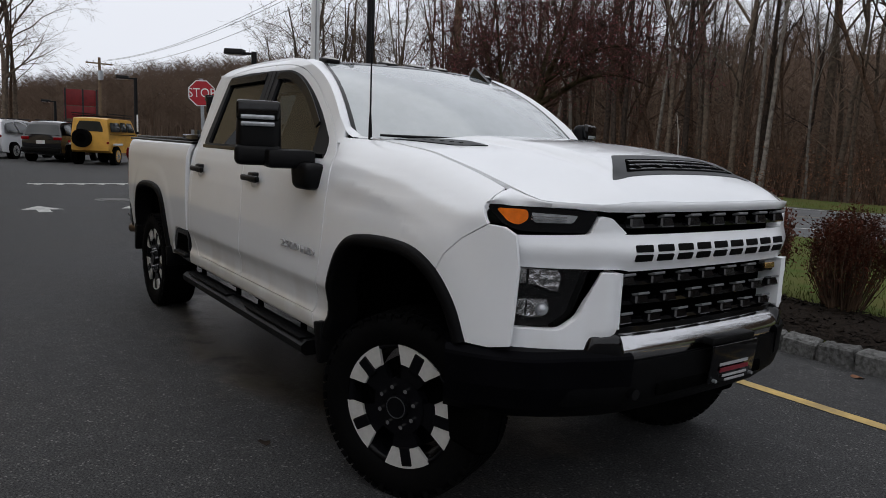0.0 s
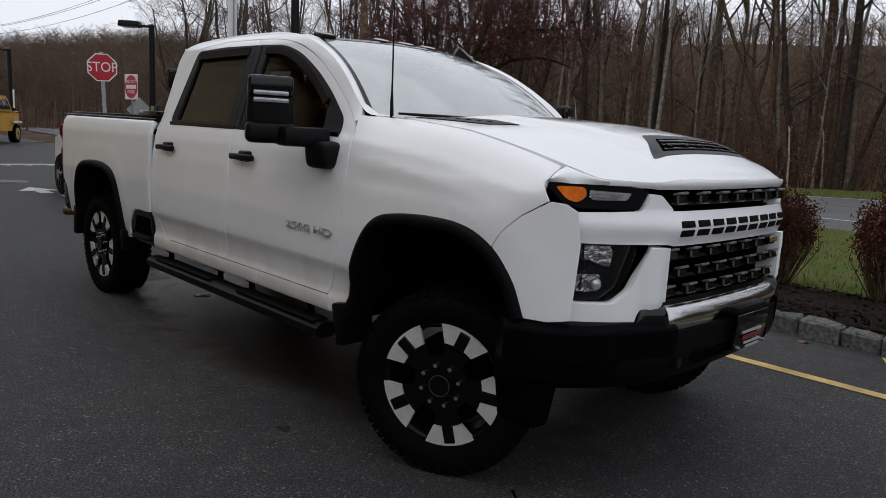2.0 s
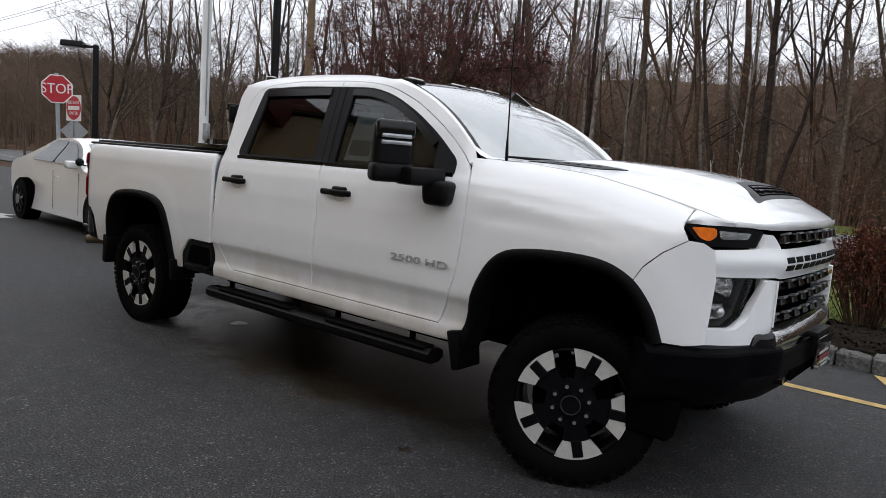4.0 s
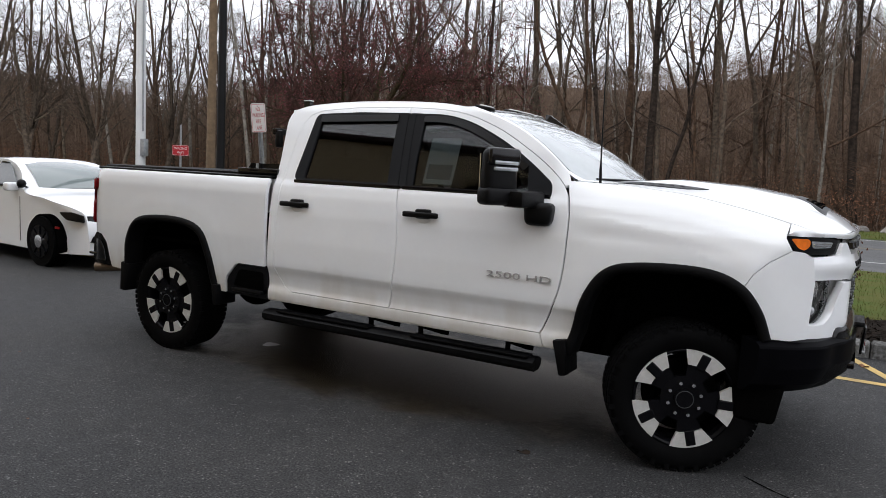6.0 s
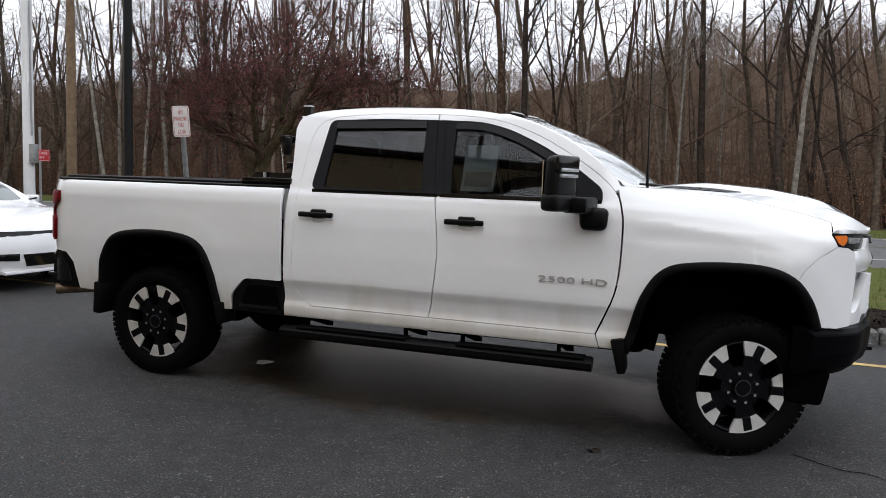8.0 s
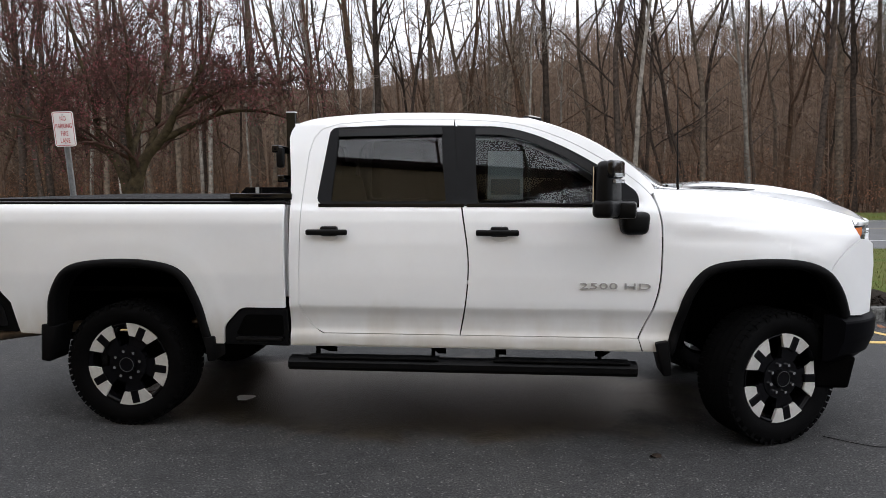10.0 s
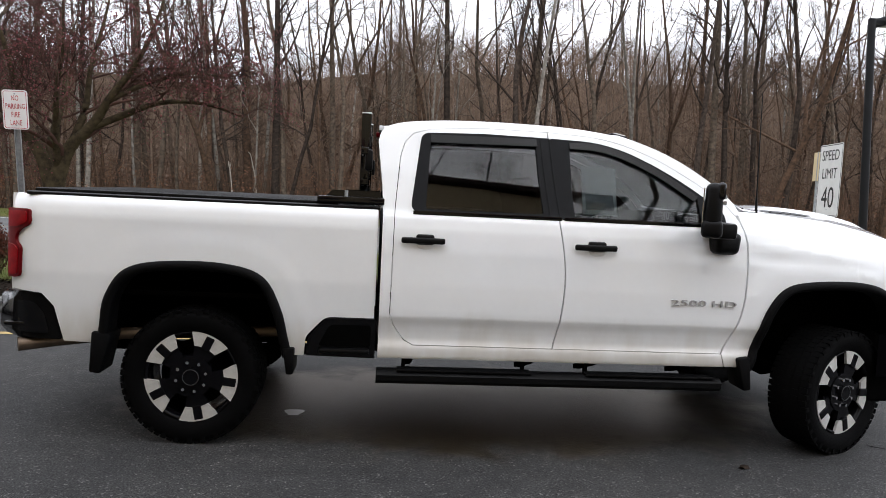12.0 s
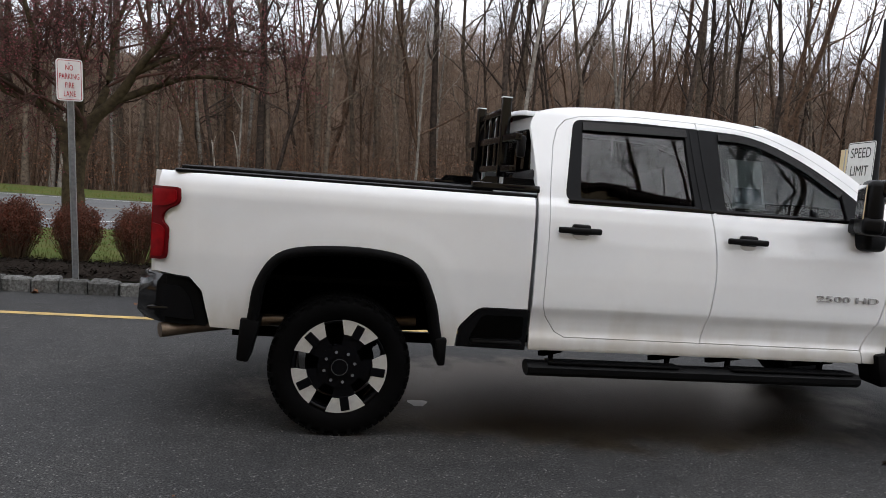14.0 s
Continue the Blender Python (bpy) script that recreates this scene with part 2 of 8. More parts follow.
def asphalt():
    """Worn asphalt: pale aggregate specks in dark binder, damp blotches, oil stains, painted shade under the truck."""
    m = bpy.data.materials.new("asphalt")
    m.use_nodes = True
    n, l = m.node_tree.nodes, m.node_tree.links
    b = n["Principled BSDF"]
    tc = n.new("ShaderNodeTexCoord")

    def noise_tex(scale, detail=5, rough=0.6):
        t = n.new("ShaderNodeTexNoise")
        t.inputs["Scale"].default_value, t.inputs["Detail"].default_value, t.inputs["Roughness"].default_value = scale, detail, rough
        l.new(tc.outputs["Object"], t.inputs["Vector"])
        return t

    def ramp(src, a, bb, ca, cb):
        r = n.new("ShaderNodeValToRGB")
        r.color_ramp.elements[0].position, r.color_ramp.elements[1].position = a, bb
        r.color_ramp.elements[0].color, r.color_ramp.elements[1].color = (*ca, 1), (*cb, 1)
        l.new(src, r.inputs["Fac"])
        return r.outputs["Color"]

    def mix(kind, fac, a, bb):
        x = n.new("ShaderNodeMixRGB")
        x.blend_type = kind
        x.inputs[0].default_value = fac
        l.new(a, x.inputs[1])
        l.new(bb, x.inputs[2])
        return x.outputs[0]

    big = noise_tex(0.55, 6)
    mid = noise_tex(7.0, 5)
    fine = noise_tex(95.0, 4, 0.75)
    vor = n.new("ShaderNodeTexVoronoi")
    vor.inputs["Scale"].default_value = 120.0
    l.new(tc.outputs["Object"], vor.inputs["Vector"])
    base = ramp(fine.outputs["Fac"], 0.40, 0.62, (0.008, 0.008, 0.009), (0.078, 0.078, 0.079))
    spk = ramp(vor.outputs["Color"], 0.80, 0.96, (0, 0, 0), (0.16, 0.156, 0.146))
    col = mix("ADD", 1.0, base, spk)
    col = mix("MULTIPLY", 1.0, col, ramp(mid.outputs["Fac"], 0.35, 0.65, (0.80, 0.80, 0.80), (1.08, 1.08, 1.07)))
    col = mix("MULTIPLY", 1.0, col, ramp(big.outputs["Fac"], 0.36, 0.62, (0.68, 0.69, 0.71), (1.05, 1.04, 1.02)))
    # soft-edged rain water under the parked truck, darkened to paint in its shade
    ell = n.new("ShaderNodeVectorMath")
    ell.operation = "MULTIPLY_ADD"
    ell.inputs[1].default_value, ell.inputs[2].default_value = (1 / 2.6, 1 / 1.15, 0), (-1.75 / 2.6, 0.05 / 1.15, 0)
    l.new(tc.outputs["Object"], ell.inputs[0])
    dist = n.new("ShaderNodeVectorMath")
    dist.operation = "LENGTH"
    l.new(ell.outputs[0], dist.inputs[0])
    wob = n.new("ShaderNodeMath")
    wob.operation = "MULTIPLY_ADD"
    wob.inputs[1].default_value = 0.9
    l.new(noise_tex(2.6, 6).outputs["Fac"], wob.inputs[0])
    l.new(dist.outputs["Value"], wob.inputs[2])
    wet_shade = n.new("ShaderNodeMapRange")
    wet_shade.interpolation_type = "SMOOTHSTEP"
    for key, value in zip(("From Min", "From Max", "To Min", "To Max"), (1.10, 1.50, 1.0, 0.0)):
        wet_shade.inputs[key].default_value = value
    l.new(wob.outputs[0], wet_shade.inputs["Value"])
    # browned by the water, with the truck's shade painted into the base colour
    damp_shade = n.new("ShaderNodeMixRGB")
    damp_shade.blend_type = "MULTIPLY"
    damp_shade.inputs[2].default_value = (0.52, 0.42, 0.28, 1)
    l.new(wet_shade.outputs[0], damp_shade.inputs[0])
    l.new(col, damp_shade.inputs[1])
    l.new(damp_shade.outputs[0], b.inputs["Base Color"])
    rr = n.new("ShaderNodeMapRange")
    rr.inputs["To Min"].default_value, rr.inputs["To Max"].default_value = 0.52, 0.86
    l.new(big.outputs["Fac"], rr.inputs["Value"])
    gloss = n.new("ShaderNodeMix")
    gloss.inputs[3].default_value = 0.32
    l.new(wet_shade.outputs[0], gloss.inputs[0])
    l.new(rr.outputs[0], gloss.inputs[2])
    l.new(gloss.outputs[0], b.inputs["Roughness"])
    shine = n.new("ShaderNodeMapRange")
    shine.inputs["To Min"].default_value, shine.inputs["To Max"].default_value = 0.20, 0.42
    l.new(wet_shade.outputs[0], shine.inputs["Value"])
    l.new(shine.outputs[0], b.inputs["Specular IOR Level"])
    # golden tint painted into the reflections on the patch
    gold_sheen = n.new("ShaderNodeMixRGB")
    gold_sheen.inputs[1].default_value, gold_sheen.inputs[2].default_value = (1, 1, 1, 1), (1.0, 0.64, 0.32, 1)
    l.new(wet_shade.outputs[0], gold_sheen.inputs[0])
    l.new(gold_sheen.outputs[0], b.inputs["Specular Tint"])
    bp = n.new("ShaderNodeBump")
    bp.inputs["Distance"].default_value = 0.006
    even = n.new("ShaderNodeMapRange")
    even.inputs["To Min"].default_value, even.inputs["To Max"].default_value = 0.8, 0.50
    l.new(wet_shade.outputs[0], even.inputs["Value"])
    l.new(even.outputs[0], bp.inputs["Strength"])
    hm = mix("ADD", 0.6, fine.outputs["Color"], vor.outputs["Distance"])
    l.new(hm, bp.inputs["Height"])
    l.new(bp.outputs["Normal"], b.inputs["Normal"])
    return m


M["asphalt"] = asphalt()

# ---- building tools ----
def mesh_ob(name, verts, faces, material, parent=None, smooth=False, label="", normals=None):
    me = bpy.data.meshes.new(name)
    me.from_pydata([tuple(v) for v in verts], [], [tuple(f) for f in faces])
    me.materials.append(M[material] if isinstance(material, str) else material)
    if smooth:
        me.polygons.foreach_set("use_smooth", [True] * len(me.polygons))
    me.update()
    if normals is not None:
        me.normals_split_custom_set_from_vertices([tuple(v) for v in normals])
    ob = new(name, me)
    if parent is not None:
        ob.parent = parent
    if label:
        ob["label"] = label
    return ob


def part(name, bm, material, parent, label="", smooth=False, angle=None):
    """One bmesh as one mesh object under its thing."""
    me = bpy.data.meshes.new(name)
    bmesh.ops.recalc_face_normals(bm, faces=bm.faces)
    bm.to_mesh(me)
    bm.free()
    me.materials.append(M[material])
    if smooth or angle:
        me.polygons.foreach_set("use_smooth", [True] * len(me.polygons))
        if angle:
            me.set_sharp_from_angle(angle=radians(angle))
    ob = new(name, me)
    if parent is not None:
        ob.parent = parent
    if label:
        ob["label"] = label
    return ob


def thing(name, label, category, at=(0, 0, 0), rz=0.0, group="", kind=""):
    e = new(name)
    e.matrix_basis = pose(*at, 0, 0, rz)
    return tagged(e, label, category, group, kind)


def add_box(bm, size, at=(0, 0, 0), rot=(0, 0, 0), bevel=0.0, segs=2, taper=None):
    """A box; taper scales its top face in x and y."""
    r = bmesh.ops.create_cube(bm, size=1.0)
    vs = r["verts"]
    for v in vs:
        v.co = Vector((v.co.x * size[0], v.co.y * size[1], v.co.z * size[2]))
        if taper and v.co.z > 0:
            v.co.x *= taper[0]
            v.co.y *= taper[1]
    if bevel:
        es = list({e for v in vs for e in v.link_edges})
        res = bmesh.ops.bevel(bm, geom=es, offset=bevel, segments=segs, affect="EDGES", profile=0.5)
        vs = list({v for f in res["faces"] for v in f.verts} | {v for v in vs if v.is_valid})
    bmesh.ops.transform(bm, matrix=pose(*at, *rot), verts=[v for v in vs if v.is_valid])
    return vs


def add_cyl(bm, a, b, r1, r2=None, seg=12, caps=True):
    a, b = Vector(a), Vector(b)
    d = b - a
    m = Matrix.Translation((a + b) / 2) @ d.to_track_quat("Z", "Y").to_matrix().to_4x4()
    return bmesh.ops.create_cone(bm, cap_ends=caps, segments=seg, radius1=r1, radius2=r1 if r2 is None else r2, depth=d.length, matrix=m)["verts"]


def box(name, size, at, material, parent, rot=(0, 0, 0), bevel=0.0, label="", taper=None, segs=2):
    bm = bmesh.new()
    add_box(bm, size, at, rot, bevel, segs, taper)
    return part(name, bm, material, parent, label, angle=40 if bevel else None)


def cyl(name, a, b, r, material, parent, r2=None, seg=16, label=""):
    bm = bmesh.new()
    add_cyl(bm, a, b, r, r2, seg)
    return part(name, bm, material, parent, label, angle=40)


def tube(points, radii, seg=8, caps=True):
    """Rings round a line of points: verts and faces."""
    pts = [Vector(p) for p in points]
    verts, faces = [], []
    ref = Vector((0.13, 0.21, 0.97))
    for i, p in enumerate(pts):
        d = (pts[min(i + 1, len(pts) - 1)] - pts[max(i - 1, 0)]).normalized()
        u = d.cross(ref)
        if u.length < 0.05:
            u = d.cross(Vector((1, 0, 0)))
        u.normalize()
        w = d.cross(u)
        r = radii[i] if hasattr(radii, "__len__") else radii
        for k in range(seg):
            a = 2 * math.pi * k / seg
            verts.append(p + (u * math.cos(a) + w * math.sin(a)) * r)
    for i in range(len(pts) - 1):
        for k in range(seg):
            k2 = (k + 1) % seg
            faces.append((i * seg + k, i * seg + k2, (i + 1) * seg + k2, (i + 1) * seg + k))
    if caps:
        faces.append(tuple(range(seg))[::-1])
        faces.append(tuple((len(pts) - 1) * seg + k for k in range(seg)))
    return verts, faces


def pipe(name, points, radii, material, parent, seg=10, label=""):
    v, f = tube(points, radii, seg)
    ob = mesh_ob(name, v, f, material, parent, True, label)
    ob.data.set_sharp_from_angle(angle=radians(50))
    return ob


def rpoly(pts, n=5):
    """A polygon with rounded corners, from rows of (u, v, radius)."""
    out = []
    k = len(pts)
    for i in range(k):
        p = Vector(pts[i][:2])
        r = pts[i][2] if len(pts[i]) > 2 else 0.0
        if r <= 0:
            out.append(tuple(p))
            continue
        a, b = Vector(pts[i - 1][:2]) - p, Vector(pts[(i + 1) % k][:2]) - p
        t = min(r, a.length * 0.48, b.length * 0.48)
        a, b = p + a.normalized() * t, p + b.normalized() * t
        for j in range(n + 1):
            s = j / n
            q = a * (1 - s) ** 2 + p * 2 * s * (1 - s) + b * s ** 2
            out.append(tuple(q))
    return out


def spline(pts, n=6):
    """A smooth line through points (Catmull-Rom)."""
    P = [Vector(p) for p in pts]
    out = []
    for i in range(len(P) - 1):
        p0, p1, p2, p3 = P[max(i - 1, 0)], P[i], P[i + 1], P[min(i + 2, len(P) - 1)]
        for j in range(n):
            t = j / n
            out.append(tuple(0.5 * ((2 * p1) + (p2 - p0) * t + (2 * p0 - 5 * p1 + 4 * p2 - p3) * t * t + (3 * p1 - p0 - 3 * p2 + p3) * t ** 3)))
    out.append(tuple(P[-1]))
    return out


def inset(poly, d):
    """A closed polygon drawn in by d on all sides."""
    area = sum(poly[i - 1][0] * poly[i][1] - poly[i][0] * poly[i - 1][1] for i in range(len(poly)))
    s = 1 if area > 0 else -1
    out = []
    k = len(poly)
    for i in range(k):
        p, a, b = Vector(poly[i]), Vector(poly[i - 1]), Vector(poly[(i + 1) % k])
        e1, e2 = (p - a), (b - p)
        if e1.length < 1e-6 or e2.length < 1e-6:
            out.append(tuple(p))
            continue
        e1.normalize()
        e2.normalize()
        n1, n2 = Vector((-e1.y, e1.x)) * s, Vector((-e2.y, e2.x)) * s
        m = n1 + n2
        m = m / max(m.length_squared / 2, 0.5)
        out.append(tuple(p + m * d))
    return out


def skin(name, outline, fn, material, parent, step=(0.06, 0.06), thick=0.02, hole=None, hint=(0, -1, 0), lift=0.0, solid=False, label="", gap=0.0):
    """A sheet with the outline (u, v), laid on the surface fn(u, v), with turned-in edges; solid closes its back."""
    if gap:
        outline = inset(outline, gap)
    bm = bmesh.new()
    for loop in ([outline] + ([hole] if hole else [])):
        vs = []
        for p in loop:
            if not vs or (Vector(p) - vs[-1].co.xy).length > 1e-5:
                vs.append(bm.verts.new((p[0], p[1], 0)))
        if (vs[0].co - vs[-1].co).length < 1e-5:
            bm.verts.remove(vs.pop())
        for i in range(len(vs)):
            bm.edges.new((vs[i - 1], vs[i]))
    bmesh.ops.triangle_fill(bm, use_beauty=True, use_dissolve=False, edges=bm.edges[:], normal=(0, 0, 1))
    us, ws = [p[0] for p in outline], [p[1] for p in outline]
    for axis, lo, hi, st in ((0, min(us), max(us), step[0]), (1, min(ws), max(ws), step[1])):
        k = max(1, int((hi - lo) / st))
        for i in range(1, k):
            c = lo + (hi - lo) * i / k
            no = (1, 0, 0) if axis == 0 else (0, 1, 0)
            co = (c, 0, 0) if axis == 0 else (0, c, 0)
            bmesh.ops.bisect_plane(bm, geom=bm.verts[:] + bm.edges[:] + bm.faces[:], plane_co=co, plane_no=no, dist=1e-6)
    bm.verts.index_update()
    hint = Vector(hint)
    pos, nor = [], []
    e = 0.004
    for v in bm.verts:
        u, w = v.co.x, v.co.y
        p = Vector(fn(u, w))
        nn = (Vector(fn(u + e, w)) - Vector(fn(u - e, w))).cross(Vector(fn(u, w + e)) - Vector(fn(u, w - e)))
        nn.normalize()
        if nn.dot(hint) < 0:
            nn = -nn
        pos.append(p + nn * lift)
        nor.append(nn)
    faces = []
    for f in bm.faces:
        idx = [v.index for v in f.verts]
        a, b, c = pos[idx[0]], pos[idx[1]], pos[idx[2]]
        if (b - a).cross(c - a).dot(nor[idx[0]]) < 0:
            idx.reverse()
        faces.append(idx)
    n0 = len(pos)
    if solid:
        pos += [pos[i] - nor[i] * thick for i in range(n0)]
        nor += [-nor[i] for i in range(n0)]
        faces += [[i + n0 for i in reversed(f)] for f in faces]
    for ed in bm.edges:
        if len(ed.link_faces) == 1:
            a, b = ed.verts[0].index, ed.verts[1].index
            k = len(pos)
            pa, pb, na, nb = pos[a], pos[b], nor[a], nor[b]
            mid = ed.link_faces[0].calc_center_median()
            third = Vector(fn(mid.x, mid.y))
            side_n = (pb - pa).cross(na)
            if side_n.dot(third - pa) > 0:
                side_n = -side_n
            side_n.normalize()
            q = 0.003 if thick > 0.006 else 0.0
            pos += [pa, pb, pb - nb * thick, pa - na * thick]
            nor += [(side_n + na * 0.6).normalized(), (side_n + nb * 0.6).normalized(), side_n, side_n]
            quad = [k, k + 1, k + 2, k + 3]
            if (pos[k + 1] - pos[k]).cross(pos[k + 2] - pos[k]).dot(side_n) < 0:
                quad.reverse()
            faces.append(quad)
    bm.free()
    return mesh_ob(name, pos, faces, material, parent, True, label, nor)


def sweep(name, line, profile, material, parent, closed=False, label="", angle=35):
    """A profile (list of offset pairs a, b) carried along rows (point, axis_a, axis_b)."""
    verts, faces = [], []
    k = len(profile)
    for p, ax, bx in line:
        for a, b in profile:
            verts.append(Vector(p) + Vector(ax) * a + Vector(bx) * b)
    for i in range(len(line) - 1):
        for j in range(k if closed else k - 1):
            j2 = (j + 1) % k
            faces.append((i * k + j, i * k + j2, (i + 1) * k + j2, (i + 1) * k + j))
    if closed:
        faces.append(tuple(range(k)))
        faces.append(tuple((len(line) - 1) * k + j for j in reversed(range(k))))
    bm = bmesh.new()
    bv = [bm.verts.new(v) for v in verts]
    for f in faces:
        try:
            bm.faces.new([bv[i] for i in f])
        except ValueError:
            pass
    return part(name, bm, material, parent, label, angle=angle)


def lettering(name, text, height, m, material, parent, depth=0.002, spread=1.0, label=""):
    """Raised letters in the built-in font, centred; m carries their plane (x along the line, y up)."""
    cu = bpy.data.curves.new(name, "FONT")
    cu.body, cu.align_x, cu.align_y, cu.size, cu.extrude, cu.space_character = text, "CENTER", "CENTER", height * 1.42, depth, spread
    cu.resolution_u = 4
    tmp = bpy.data.objects.new(name, cu)
    scene.collection.objects.link(tmp)
    bpy.context.view_layer.update()
    me = bpy.data.meshes.new_from_object(tmp.evaluated_get(bpy.context.evaluated_depsgraph_get()))
    bpy.data.objects.remove(tmp)
    me.transform(m)
    me.materials.clear()
    me.materials.append(M[material])
    ob = new(name, me)
    ob.parent = parent
    if label:
        ob["label"] = label
    return ob


def lerp_table(xs, ys, smooth=0.0, lo=None, hi=None):
    """A smoothed table of a bent line, as a function."""
    xs, ys = np.array(xs, float), np.array(ys, float)
    lo, hi = xs[0] if lo is None else lo, xs[-1] if hi is None else hi
    g = np.linspace(lo, hi, 1200)
    v = np.interp(g, xs, ys)
    if smooth:
        k = max(1, int(smooth / (g[1] - g[0])))
        ker = np.ones(2 * k + 1) / (2 * k + 1)
        for _ in range(2):
            v = np.convolve(np.concatenate([np.full(k, v[0]) - (np.arange(k, 0, -1)) * (v[1] - v[0]), v, np.full(k, v[-1]) + np.arange(1, k + 1) * (v[-1] - v[-2])]), ker, "valid")
    return lambda q: float(np.interp(q, g, v))


def smoothstep(a, b, x):
    t = min(1.0, max(0.0, (x - a) / (b - a)))
    return t * t * (3 - 2 * t)

# ---- the pickup truck: front towards +x, rear axle at x = 0 ----
WB = 4.037
base_w = lerp_table([0.40, 0.52, 0.555, 0.61, 0.63, 0.65, 0.67, 0.71, 0.75, 0.78, 0.80, 0.84, 1.0, 1.2, 1.33, 1.40, 1.44, 1.95, 1.99, 2.02, 2.06],
                    [0.90, 0.935, 0.957, 0.960, 0.957, 0.946, 0.944, 0.947, 0.955, 0.966, 0.976, 0.978, 0.976, 0.962, 0.942, 0.922, 0.900, 0.710, 0.678, 0.62, 0.50], 0.011)
bed_w = lerp_table([0.40, 0.55, 0.62, 0.70, 0.80, 1.0, 1.2, 1.33, 1.385, 1.43, 1.47, 1.60], [0.93, 0.955, 0.965, 0.972, 0.978, 0.986, 0.982, 0.978, 0.965, 0.945, 0.90, 0.80], 0.012)
fend_d = lerp_table([-0.10, 0.0, 0.03, 0.07, 0.13, 0.22, 0.35, 0.5, 1.3], [0.60, 0.765, 0.825, 0.868, 0.915, 0.951, 0.976, 0.988, 0.992], 0.012)
fend_top = lerp_table([3.0, 3.3, 3.6, 4.0, 4.3, 4.5, 4.655, 4.75], [1.55, 1.535, 1.525, 1.488, 1.425, 1.372, 1.312, 1.27], 0.05)

ARCH_R = spline([(-0.530, 0.585), (-0.512, 0.70), (-0.482, 0.872), (-0.375, 1.028), (-0.165, 1.082), (0.18, 1.082), (0.400, 1.014), (0.505, 0.835), (0.55, 0.66), (0.575, 0.545)], 6)
ARCH_F = spline([(3.40, 0.545), (3.435, 0.66), (3.505, 0.90), (3.62, 1.055), (3.81, 1.106), (4.13, 1.112), (4.31, 1.055), (4.415, 0.93), (4.47, 0.78)], 6)
def dense(line, k=8):
    return [tuple(Vector(line[i]).lerp(Vector(line[i + 1]), j / k)) for i in range(len(line) - 1) for j in range(k)]


ARCHES = np.array(dense(ARCH_R) + dense(ARCH_F))


def flare_out(x, z):
    """The raised panel round each wheel opening."""
    d = float(np.min(np.hypot(ARCHES[:, 0] - x, ARCHES[:, 1] - z)))
    return 0.0045 * smoothstep(0.20, 0.09, d) * smoothstep(0.60, 0.85, z)


def body_w(x, z):
    """Half width of the body at x, z."""
    if x < 1.08 and z < 1.47:
        w = bed_w(z)
        if x < -0.82:
            w -= 0.10 * ((-0.82 - x) / 0.22) ** 2
    else:
        w = base_w(z)
        if x > 3.2:
            k = smoothstep(3.22, 3.62, x)
            f = min(w if z < 1.40 else 0.99, fend_d(fend_top(x) - z))
            w = w * (1 - k) + f * k
            crease = smoothstep(3.36, 3.60, x) * (1 - smoothstep(4.30, 4.46, x))
            zc = 1.305 - 0.03 * (x - 3.4)
            w += crease * 0.0035 * (math.exp(-((z - zc) / 0.035) ** 2) - math.exp(-((z - zc + 0.075) / 0.035) ** 2))
        if x > 4.1:
            lim = 0.992 - 0.10 * ((x - 4.1) / 0.4) ** 2
            w = -0.012 * math.log(math.exp(-w / 0.012) + math.exp(-lim / 0.012))
    if z < 1.3:
        w += flare_out(x, z)
    return w


def side_fn(s):
    return lambda x, z: (x, s * body_w(x, z), z)


nose = lerp_table([0.0, 0.2, 0.43, 0.55, 0.70, 0.80, 0.86, 0.92, 1.0], [4.805, 4.803, 4.785, 4.742, 4.655, 4.560, 4.480, 4.380, 4.20], 0.03)


def wide(y):
    """Where a point of the nose lies across the truck."""
    return y + float(np.interp(y, [-0.85, -0.43, 0.43, 0.60, 0.95], [0.0, 0.06, 0.20, 0.20, 0.0]))



def front_fn(off=0.0, lean=0.0):
    return lambda y, z: (nose(abs(y)) + off - lean * (z - 1.0), wide(y), z)


hood_c = lerp_table([3.3, 3.5, 3.8, 4.2, 4.45, 4.62, 4.72, 4.79, 4.86], [1.555, 1.557, 1.556, 1.530, 1.488, 1.443, 1.400, 1.345, 1.27], 0.04)


def hood_fn(x, y):
    a = min(1.0, abs(y) / 0.765)
    ax = max(0.0, abs(y) - 0.43) * 0.35
    z = fend_top(x) + (hood_c(min(x + ax, 4.85)) - fend_top(x)) * (1 - a ** 2.6)
    z += 0.026 * (1 - smoothstep(0.38, 0.45, abs(y) + 0.10 * (x - 4.0))) * smoothstep(3.55, 3.9, x) * (1 - smoothstep(4.50, 4.70, x))
    return (x, y + (wide(y) - y) * smoothstep(4.0, 4.6, x), z)


def roof_fn(x, y):
    z = float(np.interp(x, [0.90, 1.02, 1.10, 1.29, 1.65, 2.14, 2.45, 2.62, 2.75], [1.915, 1.955, 1.988, 2.018, 2.037, 2.032, 2.008, 1.982, 1.955]))
    return (x, y, z - 0.028 * (abs(y) / 0.68) ** 2.5)


truck = thing("pickup_truck", "white crew-cab pickup truck with black wheel flares on asphalt", "truck")

ROOFLINE = spline([(1.045, 1.86), (1.065, 1.925), (1.125, 1.966), (1.29, 1.997), (1.65, 2.017), (2.14, 2.012), (2.42, 1.992), (2.60, 1.960), (2.79, 1.903), (2.99, 1.812), (3.19, 1.682), (3.315, 1.572)], 4)
DOOR_TOP_R = [(1.15, 0.82), (1.158, 1.45), (1.18, 1.765), (1.205, 1.86), (1.258, 1.92), (1.36, 1.953), (1.70, 1.978), (2.108, 1.974)]
